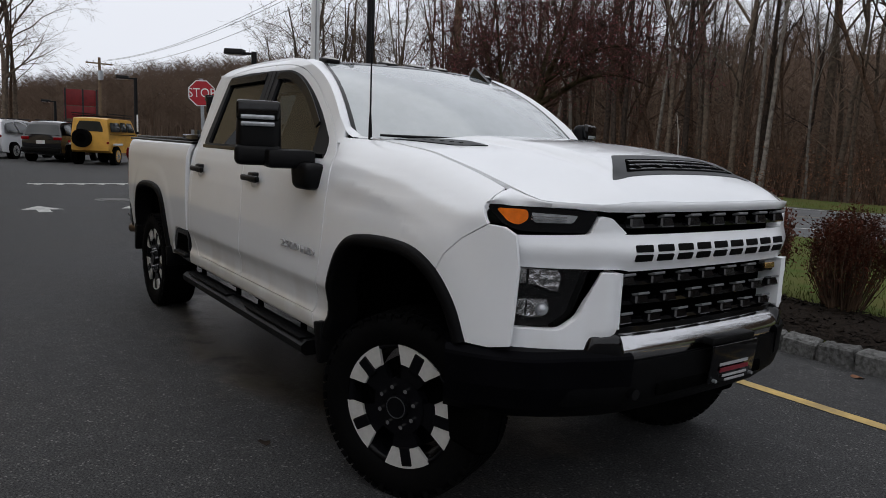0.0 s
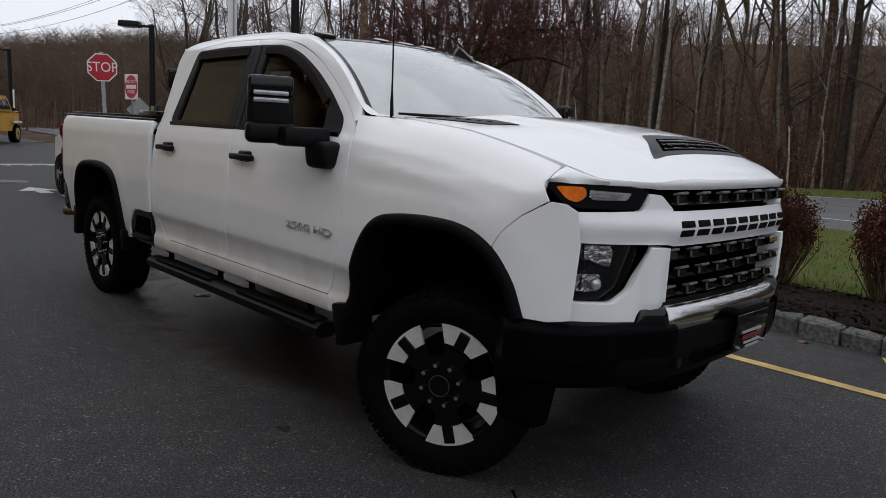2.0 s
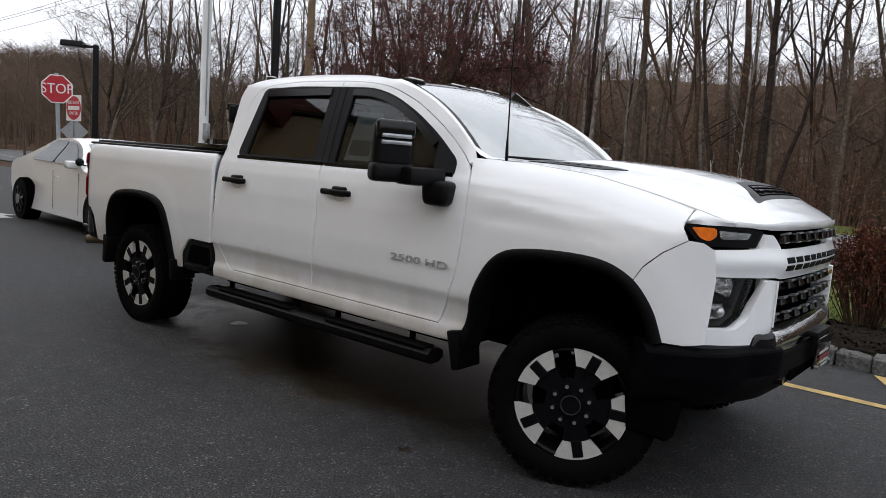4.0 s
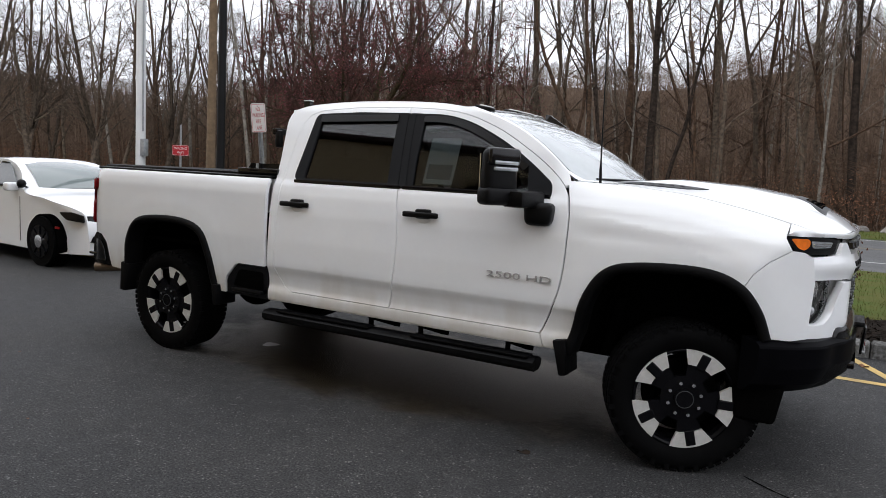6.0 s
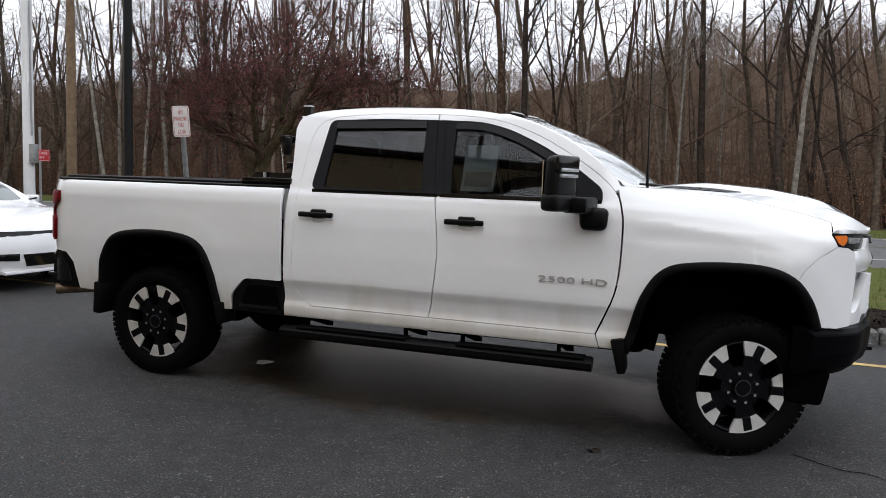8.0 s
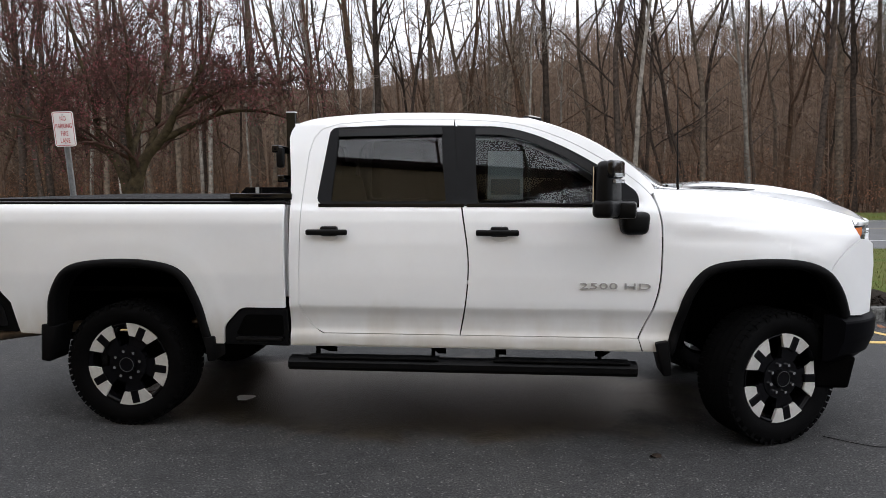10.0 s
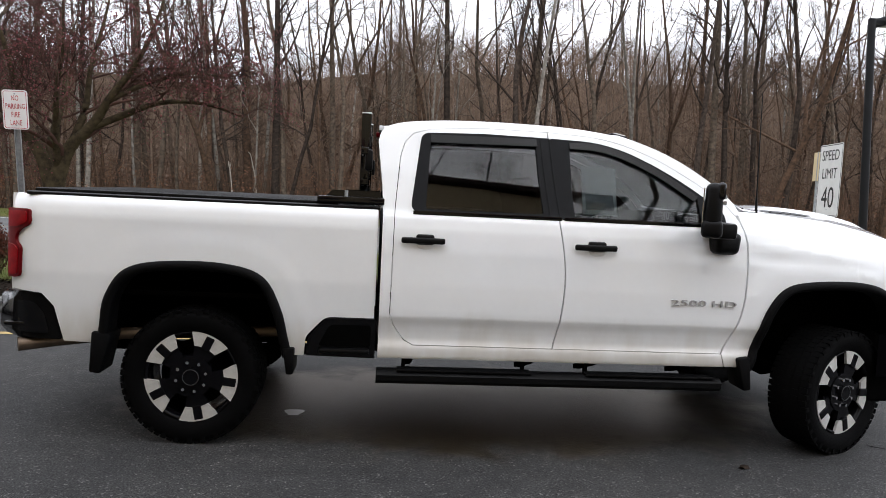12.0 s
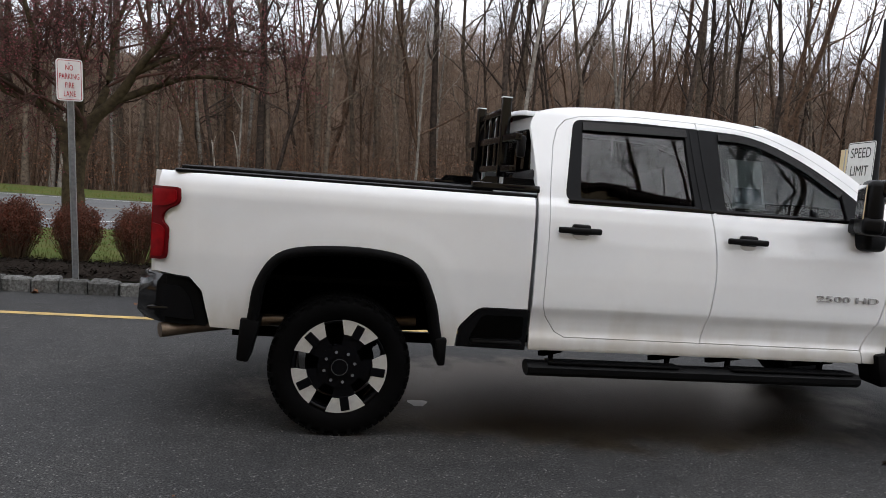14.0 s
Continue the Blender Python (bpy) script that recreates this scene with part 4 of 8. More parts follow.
# roof and back of the cab
roof_edge = lambda x: body_w(x, float(np.interp(x, [p[0] for p in ROOFLINE], [p[1] for p in ROOFLINE])))
rx = np.linspace(1.075, 2.52, 24)
roof_out = [(x, -roof_edge(x) - 0.001) for x in rx] + [(2.62, -0.625), (2.66, -0.5), (2.70, 0.0), (2.66, 0.5), (2.62, 0.625)] + [(x, roof_edge(x) + 0.001) for x in reversed(rx)] + [(1.045, 0.62), (1.04, 0.3), (1.04, 0), (1.04, -0.3), (1.045, -0.62)]


def roof_blend(x, y):
    x0 = x
    x = max(x, 1.10)
    zr = float(np.interp(x, [p[0] for p in ROOFLINE], [p[1] for p in ROOFLINE]))
    k = smoothstep(0.40, 0.70, abs(y))
    zc = roof_fn(x, y)[2]
    e = min(1.0, abs(y) / max(roof_edge(max(1.075, min(x, 2.55))), 0.3))
    return (x0, y, zc + (zr - (roof_fn(x, 0.70)[2])) * e ** 6)


skin("roof", roof_out, roof_blend, "white_paint", truck, (0.06, 0.05), 0.03, hint=(0, 0, 1))
back_fn = lambda y, z: (float(np.interp(z, [0.5, 1.43, 1.60, 1.86, 1.95], [1.09, 1.09, 1.095, 1.095, 1.085])) - 0.02 + 0.03 * (abs(y) / 0.9) ** 2, y, z)
back_out = [(-0.94, 0.55), (0.94, 0.55), (0.89, 1.43), (0.755, 1.80), (0.69, 1.93), (-0.69, 1.93), (-0.755, 1.80), (-0.89, 1.43)]
skin("cab_back", back_out, back_fn, "white_paint", truck, (0.15, 0.1), 0.03, hole=rpoly([(-0.68, 1.47, 0.05), (0.68, 1.47, 0.05), (0.60, 1.86, 0.05), (-0.60, 1.86, 0.05)]), hint=(-1, 0, 0))
skin("rear_window", rpoly([(-0.675, 1.475, 0.05), (0.675, 1.475, 0.05), (0.595, 1.855, 0.05), (-0.595, 1.855, 0.05)]), back_fn, "glass_tint", truck, (0.2, 0.2), 0.005, hint=(-1, 0, 0), solid=True)
box("brake_lamp", (0.05, 0.32, 0.035), (1.045, 0, 1.94), "red_dark", truck, bevel=0.01)
# roof clearance lamps and aerial fin
for y, x in ((-0.575, 2.605), (-0.19, 2.635), (0.0, 2.64), (0.19, 2.635), (0.575, 2.605)):
    z = roof_blend(x, y)[2]
    lamp = box("roof_lamp", (0.12, 0.085, 0.030), (x, y, z + 0.010), "black_plastic", truck, rot=(0, 9, 0), bevel=0.011, segs=3, label="small roof clearance lamp")
    box("lamp_lens", (0.085, 0.066, 0.028), (x + 0.012, y, z + 0.016), "orange_lens", lamp, rot=(0, 12, 0), bevel=0.010, segs=3)
bm = bmesh.new()
for p in ((2.79, 0.480, 1.935), (2.79, 0.510, 1.935), (2.60, 0.535, 1.96), (2.60, 0.455, 1.96), (2.60, 0.495, 2.040), (2.64, 0.508, 2.034), (2.64, 0.482, 2.034)):
    bm.verts.new(p)
bmesh.ops.convex_hull(bm, input=bm.verts)
part("roof_fin", bm, "black_gloss", truck, "shark-fin aerial")

# tailgate, bed, cover, rack
skin("tailgate", [(-0.83, 0.72), (0.83, 0.72), (0.83, 1.44), (-0.83, 1.44)], lambda y, z: (-1.062 - 0.012 * math.sin((z - 0.72) / 0.72 * math.pi), y, z), "white_paint", truck, (0.2, 0.08), 0.05, hint=(-1, 0, 0))
box("tailgate_handle", (0.02, 0.22, 0.06), (-1.075, 0, 1.32), "black_plastic", truck, bevel=0.008)
for s in (-1, 1):
    ln = [((x, s * 0.90, 1.452), (0, s, 0), (0, 0, 1)) for x in (-0.94, -0.6, 0.2, 1.07)]
    sweep("bed_rail_cap", ln, [(-0.06, -0.02), (-0.06, 0.006), (0.022, 0.006), (0.034, 0.0), (0.034, -0.014)], "black_plastic", truck, True)
cover = box("bed_cover", (1.74, 1.72, 0.024), (-0.05, 0, 1.466), "flare_black", truck, bevel=0.010, label="black soft roll-up bed cover")
for s in (-1, 1):
    box("cover_rail", (1.74, 0.03, 0.026), (-0.05, s * 0.865, 1.463), "black_plastic", cover, bevel=0.006)
box("bed_floor", (2.0, 1.7, 0.03), (0.0, 0, 0.88), "underbody", truck)
box("bed_front", (0.03, 1.78, 0.60), (1.05, 0, 1.15), "white_paint", truck)
rack = new("headache_rack")
rack.parent = truck
rack.location.x = 0.035
rack["label"] = "black steel headache rack behind the cab"
for s in (-1, 1):
    box("rack_foot", (0.40, 0.07, 0.042), (0.86, s * 0.865, 1.487), "black_gloss", rack, bevel=0.006, label="")
    bm = bmesh.new()
    for p in ((0.74, 1.50), (0.70, 1.50), (0.745, 1.545), (1.03, 1.545), (1.045, 1.50)):
        for y in (s * 0.83, s * 0.845):
            bm.verts.new((p[0], y, p[1]))
    bmesh.ops.convex_hull(bm, input=bm.verts)
    part("rack_gusset", bm, "black_gloss", rack)
    cyl("rack_bolt", (0.83, s * 0.868, 1.505), (0.83, s * 0.868, 1.545), 0.012, "galv", rack, seg=6)
    box("rack_post", (0.062, 0.045, 0.56), (0.925, s * 0.42, 1.775), "black_gloss", rack, bevel=0.004)
    # white slab paints the highlight along the top of the black post
    box("post_cap", (0.066, 0.049, 0.008), (0.925, s * 0.42, 2.056), "pole_white", rack, bevel=0.003, label="thin white slab standing in for the highlight on the post top")
    box("rack_lamp", (0.05, 0.05, 0.13), (0.955, s * 0.775, 1.735), "black_plastic", rack, bevel=0.015)
for z, half in ((1.60, 0.70), (1.79, 0.80), (1.97, 0.42)):
    box("rack_bar", (0.045, 2 * half, 0.045), (0.93, 0, z), "black_gloss", rack, bevel=0.004)
for y in (-0.21, 0.0, 0.21):
    box("rack_slat", (0.03, 0.045, 0.37), (0.93, y, 1.785), "black_gloss", rack, bevel=0.003)

# rear bumper and tail pipe
ry = np.linspace(-0.93, 0.93, 17)
ln = [((-1.085 + 0.16 * smoothstep(0.80, 0.99, abs(y)) , y, 0.735), (-1, 0, 0), (0, 0, 1)) for y in ry]
rb = sweep("rear_bumper", ln, [(-0.03, 0.145), (0.02, 0.142), (0.05, 0.10), (0.055, 0.0), (0.06, -0.08), (0.02, -0.125), (-0.03, -0.125)], "black_gloss", truck, True, "black rear bumper with corner steps", 40)
for s in (-1, 1):
    out = rpoly([(-1.085, 0.872, 0), (-0.848, 0.866, 0.03), (-0.785, 0.80, 0.05), (-0.735, 0.603, 0.02), (-1.05, 0.618, 0.02), (-1.09, 0.66, 0.02)])
    fnc = lambda x, z, s=s: (x, s * (0.955 - 0.11 * max(0, (-0.86 - x) / 0.22) ** 2), z)
    cap = skin("bumper_cap", out, fnc, "flare_black", rb, (0.04, 0.06), 0.05, hint=(0, s, 0))
    skin("corner_step", rpoly([(-1.08, 0.825, 0), (-0.88, 0.822, 0.02), (-0.83, 0.76, 0.02), (-0.80, 0.64, 0.02), (-1.04, 0.648, 0.02)]), fnc, "black_gloss", cap, (0.04, 0.06), 0.01, hint=(0, s, 0), lift=0.012)
    box("step_ledge", (0.26, 0.05, 0.024), (-0.93, s * 0.925, 0.69), "black_gloss", cap, bevel=0.008)
pipe("tail_pipe", [(0.45, -0.62, 0.62), (-0.45, -0.70, 0.60), (-0.82, -0.83, 0.575), (-0.99, -0.93, 0.565)], [0.035, 0.037, 0.040, 0.042], "steel", truck, 14, "stained steel tail pipe")

# ---- nose ----
def both(poly):
    """An outline on the right half of the nose carried round to the left half."""
    return poly + [(-y, z) for y, z in reversed(poly)]


# the dark grille backing
skin("grille_backing", both([(-0.50, 1.305), (-0.52, 1.20), (-0.50, 0.80)]), front_fn(-0.075), "underbody", truck, (0.08, 0.08), 0.01, hint=(1, 0, 0))
bar_half = rpoly([(-0.800, 1.205, 0.012), (-0.775, 1.083, 0.012), (-0.47, 1.079, 0.01), (-0.44, 1.072, 0.01)], 3)
bar_top = rpoly([(-0.800, 1.206, 0), (-0.575, 1.212, 0.015), (-0.553, 1.276, 0.012), (-0.515, 1.276, 0.012), (-0.452, 1.213, 0.015)], 3)
bar_poly = [(-0.44, 1.072)] + list(reversed(bar_half))[4:] + bar_top[1:]
bar_poly = bar_poly + [(-y, z) for y, z in reversed(bar_poly)]


def bar_fn(y, z):
    k = smoothstep(0.44, 0.56, abs(y))
    bulge = 0.050 * (1 - smoothstep(0.0, 0.085, abs(z - 1.143))) * (1 - k) + 0.035 * (1 - smoothstep(0.0, 0.075, abs(z - 1.15))) * k
    return (nose(abs(y)) + 0.008 + bulge * 0.5, wide(y), z)


bar = skin("grille_bar", bar_poly, bar_fn, "white_paint", truck, (0.035, 0.02), 0.06, hint=(1, 0, 0), label="white painted grille crossbar")
# brand lettering shown as nine plain upright blocks, each of two bars
for k in range(9):
    y = -0.445 + 0.89 * (k + 0.5) / 9
    w = 0.076
    for z0, z1 in ((1.112, 1.138), (1.148, 1.174)):
        skin("letter_block", rpoly([(y - w / 2, z0, 0.004), (y + w / 2, z0, 0.004), (y + w / 2, z1, 0.004), (y - w / 2, z1, 0.004)], 2), bar_fn, "flare_black", bar, (0.03, 0.03), 0.004, hint=(1, 0, 0), lift=0.003)


def grille(name, z0, z1, rows, half):
    g = new(name)
    g.parent = truck
    g["label"] = "black grille with rows of grey-edged blocks"
    dz = (z1 - z0) / rows
    for r in range(rows):
        zc = z0 + dz * (r + 0.5)
        ys = np.linspace(-half, half, 19)
        ln = [((nose(abs(y)) - 0.020, wide(y), zc - dz * 0.18), (1, 0, 0), (0, 0, 1)) for y in ys]
        sweep("grille_rail", ln, [(-0.03, -0.010), (0.012, -0.008), (0.014, 0.008), (-0.03, 0.012)], "black_gloss", g, True)
        n = 7 if rows > 1 else 7
        for k in range(n):
            y = -half + 2 * half * (k + 0.5 + (0.25 if r % 2 else -0.25) * (1 if rows > 1 else 0)) / n
            if abs(y) > half - 0.03:
                continue
            ang = math.degrees(math.atan2(nose(abs(y) + 0.03) - nose(max(0, abs(y) - 0.03)), 0.06)) * (1 if y > 0 else -1)
            bm = bmesh.new()
            add_box(bm, (0.045, 0.085, dz * 0.48), bevel=0.006, segs=1, taper=(0.6, 0.75))
            blk = part("grille_block", bm, "black_gloss", g)
            blk.matrix_basis = pose(nose(abs(y)) - 0.006, wide(y), zc + dz * 0.02, 0, 0, -ang * 0 )
            bm = bmesh.new()
            add_box(bm, (0.036, 0.066, 0.010), bevel=0.002, segs=1)
            tip = part("block_tip", bm, "grille_grey", g, "grey block face")
            tip.matrix_basis = pose(nose(abs(y)) + 0.001, wide(y), zc + dz * 0.27, 0, -18, 0)
    return g


grille("upper_grille", 1.215, 1.300, 1, 0.49)
grille("lower_grille", 0.845, 1.072, 3, 0.47)
box("grille_emblem", (0.012, 0.075, 0.026), (nose(0.33) + 0.02, wide(0.36), 1.045), "gold", truck, bevel=0.004, label="small gold emblem")
skin("grille_lip", both([(-0.49, 0.850), (-0.50, 0.800)]), front_fn(0.0), "black_gloss", truck, (0.05, 0.05), 0.08, hint=(1, 0, 0))

for s in (-1, 1):
    mir_p = (lambda p: p) if s < 0 else (lambda p: [(-y, z) for y, z in p])
    # head lamp
    hl = skin("headlight", mir_p(rpoly([(-0.850, 1.309, 0.01), (-0.806, 1.232, 0.02), (-0.768, 1.214, 0.02), (-0.580, 1.214, 0.01), (-0.548, 1.290, 0.01), (-0.70, 1.305, 0)])), front_fn(-0.010), "black_gloss", truck, (0.03, 0.03), 0.05, hint=(1, 0, 0), label="dark headlight with amber corner")
    skin("turn_lamp", mir_p(rpoly([(-0.826, 1.296, 0.012), (-0.797, 1.246, 0.015), (-0.772, 1.236, 0.01), (-0.748, 1.258, 0.02), (-0.752, 1.296, 0.015)])), front_fn(-0.010), "amber", hl, (0.02, 0.02), 0.004, hint=(1, 0, 0), lift=0.004, label="amber turn signal")
    skin("lamp_strip", mir_p(rpoly([(-0.742, 1.285, 0.005), (-0.735, 1.248, 0.01), (-0.625, 1.250, 0.01), (-0.612, 1.278, 0.005)])), front_fn(-0.010), "lens_grey", hl, (0.02, 0.02), 0.004, hint=(1, 0, 0), lift=0.003)
    for z in (1.262, 1.272):
        ln = [((nose(abs(y)) - 0.004, s * y, z), (1, 0, 0), (0, 0, 1)) for y in np.linspace(0.63, 0.735, 6)]
        sweep("lamp_bar", ln, [(-0.004, -0.002), (0.003, -0.002), (0.003, 0.002), (-0.004, 0.002)], "bright_chrome", hl, True)
    # lower lamp pocket and its white frame
    pocket = skin("lamp_pocket", mir_p([(-0.785, 1.082), (-0.785, 0.846), (-0.655, 0.850), (-0.604, 0.898), (-0.556, 1.070)]), front_fn(-0.060), "black_gloss", truck, (0.05, 0.05), 0.02, hint=(1, 0, 0), label="gloss black lower headlight pocket")
    for poly in ([(-0.780, 1.074), (-0.640, 1.066), (-0.628, 1.040), (-0.638, 0.985), (-0.660, 0.990), (-0.700, 1.010), (-0.780, 1.018)],
                 [(-0.780, 0.955), (-0.668, 0.955), (-0.660, 0.920), (-0.676, 0.888), (-0.710, 0.884), (-0.780, 0.900)]):
        bowl = skin("reflector", mir_p(poly), front_fn(-0.046), "reflector", pocket, (0.02, 0.02), 0.01, hint=(1, 0, 0), label="bright faceted lamp reflector")
        zt, zb = max(z for y, z in poly), min(z for y, z in poly)
        for yy in (0.755, 0.728):
            box("reflector_rib", (0.016, 0.006, (zt - zb) * 0.8), (nose(yy) - 0.040, wide(s * yy), (zt + zb) / 2 + 0.004), "smoke", bowl, rot=(0, 0, s * 40))
    bm = bmesh.new()
    bmesh.ops.create_uvsphere(bm, u_segments=16, v_segments=10, radius=0.026)
    part("lamp_bulb", bm, "lens_grey", pocket, "round projector lens", smooth=True).matrix_basis = pose(nose(0.685) - 0.040, wide(s * 0.685), 0.918)
    skin("pocket_lens", mir_p([(-0.782, 1.080), (-0.782, 0.848), (-0.656, 0.852), (-0.606, 0.900), (-0.558, 1.068)]), front_fn(-0.022), "lens_clear", pocket, (0.06, 0.06), 0.003, hint=(1, 0, 0), solid=True)
    pod_poly = mir_p(rpoly([(-0.552, 1.069, 0.008), (-0.474, 1.067, 0.012), (-0.474, 0.850, 0.02), (-0.552, 0.772, 0.02), (-0.72, 0.766, 0.02), (-0.828, 0.786, 0.01), (-0.792, 0.848, 0.01), (-0.655, 0.845, 0.02), (-0.600, 0.896, 0.02)]))
    pod_fn = lambda y, z: (nose(abs(y)) + 0.014 + 0.03 * (1 - smoothstep(0.0, 0.07, abs(abs(y) - 0.52))) * smoothstep(0.76, 0.86, z), wide(y), z)
    skin("bumper_pod", pod_poly, pod_fn, "white_paint", truck, (0.03, 0.03), 0.05, hint=(1, 0, 0), label="white painted lamp surround")
    # inner face of the pod beside the grille
    vv = []
    for z in (0.85, 1.067):
        vv += [(nose(0.474) + 0.03, wide(s * 0.474), z), (nose(0.474) - 0.08, wide(s * 0.468), z)]
    mesh_ob("pod_cheek", vv, [(0, 1, 3, 2)], "white_paint", truck)

# front bumper: dark chrome centre, black ends and valance
by = np.linspace(-0.50, 0.50, 21)
ln = [((nose(abs(y)) + 0.0, wide(y), 0.775), (1, 0, 0), (0, 0, 1)) for y in by]
fb = sweep("front_bumper", ln, [(-0.05, 0.060), (0.0, 0.052), (0.030, 0.028), (0.042, -0.005), (0.044, -0.045), (0.035, -0.055), (-0.05, -0.055)], "chrome", truck, True, "dark chrome centre bumper", 55)
ey = np.concatenate([np.linspace(0.43, 0.70, 9), np.linspace(0.74, 0.93, 9)])
for s in (-1, 1):
    ln = [((nose(y) + 0.0 + 0.03 * smoothstep(0.60, 0.76, y), wide(s * y), 0.735), ((1, 0, 0) if y < 0.7 else (0.8, s * 0.6, 0)), (0, 0, 1)) for y in ey]
    sweep("bumper_end", ln, [(-0.06, 0.048), (0.028, 0.036), (0.056, 0.016), (0.060, 0.004), (0.054, -0.10), (0.020, -0.19), (-0.03, -0.235), (-0.06, -0.235)], "bumper_black", fb, True, "black textured bumper end", 16)
    bm = bmesh.new()
    add_box(bm, (0.15, 0.20, 0.125), bevel=0.035, segs=3, taper=(0.72, 0.66))
    part("bumper_cap", bm, "black_gloss", fb, "black bumper corner", angle=60).matrix_basis = pose(nose(0.50) - 0.022, wide(s * 0.50), 0.782, 0, 10, s * 28)
    cyl("tow_hook", (nose(0.35) + 0.02, s * 0.36, 0.60), (nose(0.35) + 0.065, s * 0.36, 0.60), 0.022, "black_gloss", fb)
    bm = bmesh.new()
    add_box(bm, (0.20, 0.10, 0.20), bevel=0.02, taper=(1.35, 1.1))
    part("air_dam_end", bm, "underbody", fb).matrix_basis = pose(4.42, s * 0.80, 0.42, 0, 0, 0)
ln = [((nose(abs(y)) - 0.035, wide(y), 0.62), (1, 0, 0), (0, 0, 1)) for y in np.linspace(-0.80, 0.80, 25)]
sweep("valance", ln, [(-0.10, 0.10), (0.085, 0.105), (0.088, 0.0), (0.07, -0.06), (0.0, -0.13), (-0.10, -0.15)], "flare_black", fb, True, "black lower valance", 45)
box("valance_slot", (0.02, 0.72, 0.055), (nose(0) + 0.045, 0.13, 0.60), "underbody", fb, bevel=0.01)
plate = new("front_plate")
plate.parent = truck
plate["label"] = "black front plate in a bracket, unreadable red and white bars"
PX = 4.895
PY = 0.205
box("plate_panel", (0.012, 0.315, 0.165), (PX, PY, 0.67), "black_gloss", plate, rot=(0, 6, 0), bevel=0.004)
box("plate_bracket", (0.06, 0.30, 0.03), (PX - 0.03, PY, 0.765), "black_plastic", plate, bevel=0.006)
for w, h, z, mt in ((0.22, 0.022, 0.748, "plate_red"), (0.06, 0.028, 0.722, "plate_white"), (0.20, 0.012, 0.695, "plate_white"), (0.20, 0.018, 0.672, "plate_red"), (0.17, 0.010, 0.648, "plate_white"), (0.14, 0.010, 0.630, "plate_white")):
    box("text_bar", (0.004, w, h), (PX + 0.0075 - (z - 0.70) * 0.105, PY, z - 0.03), mt, plate, rot=(0, 6, 0))
for y in (PY - 0.13, PY + 0.13):
    cyl("plate_bolt", (PX, y, 0.60), (PX + 0.016, y, 0.60), 0.008, "galv", plate, seg=8)

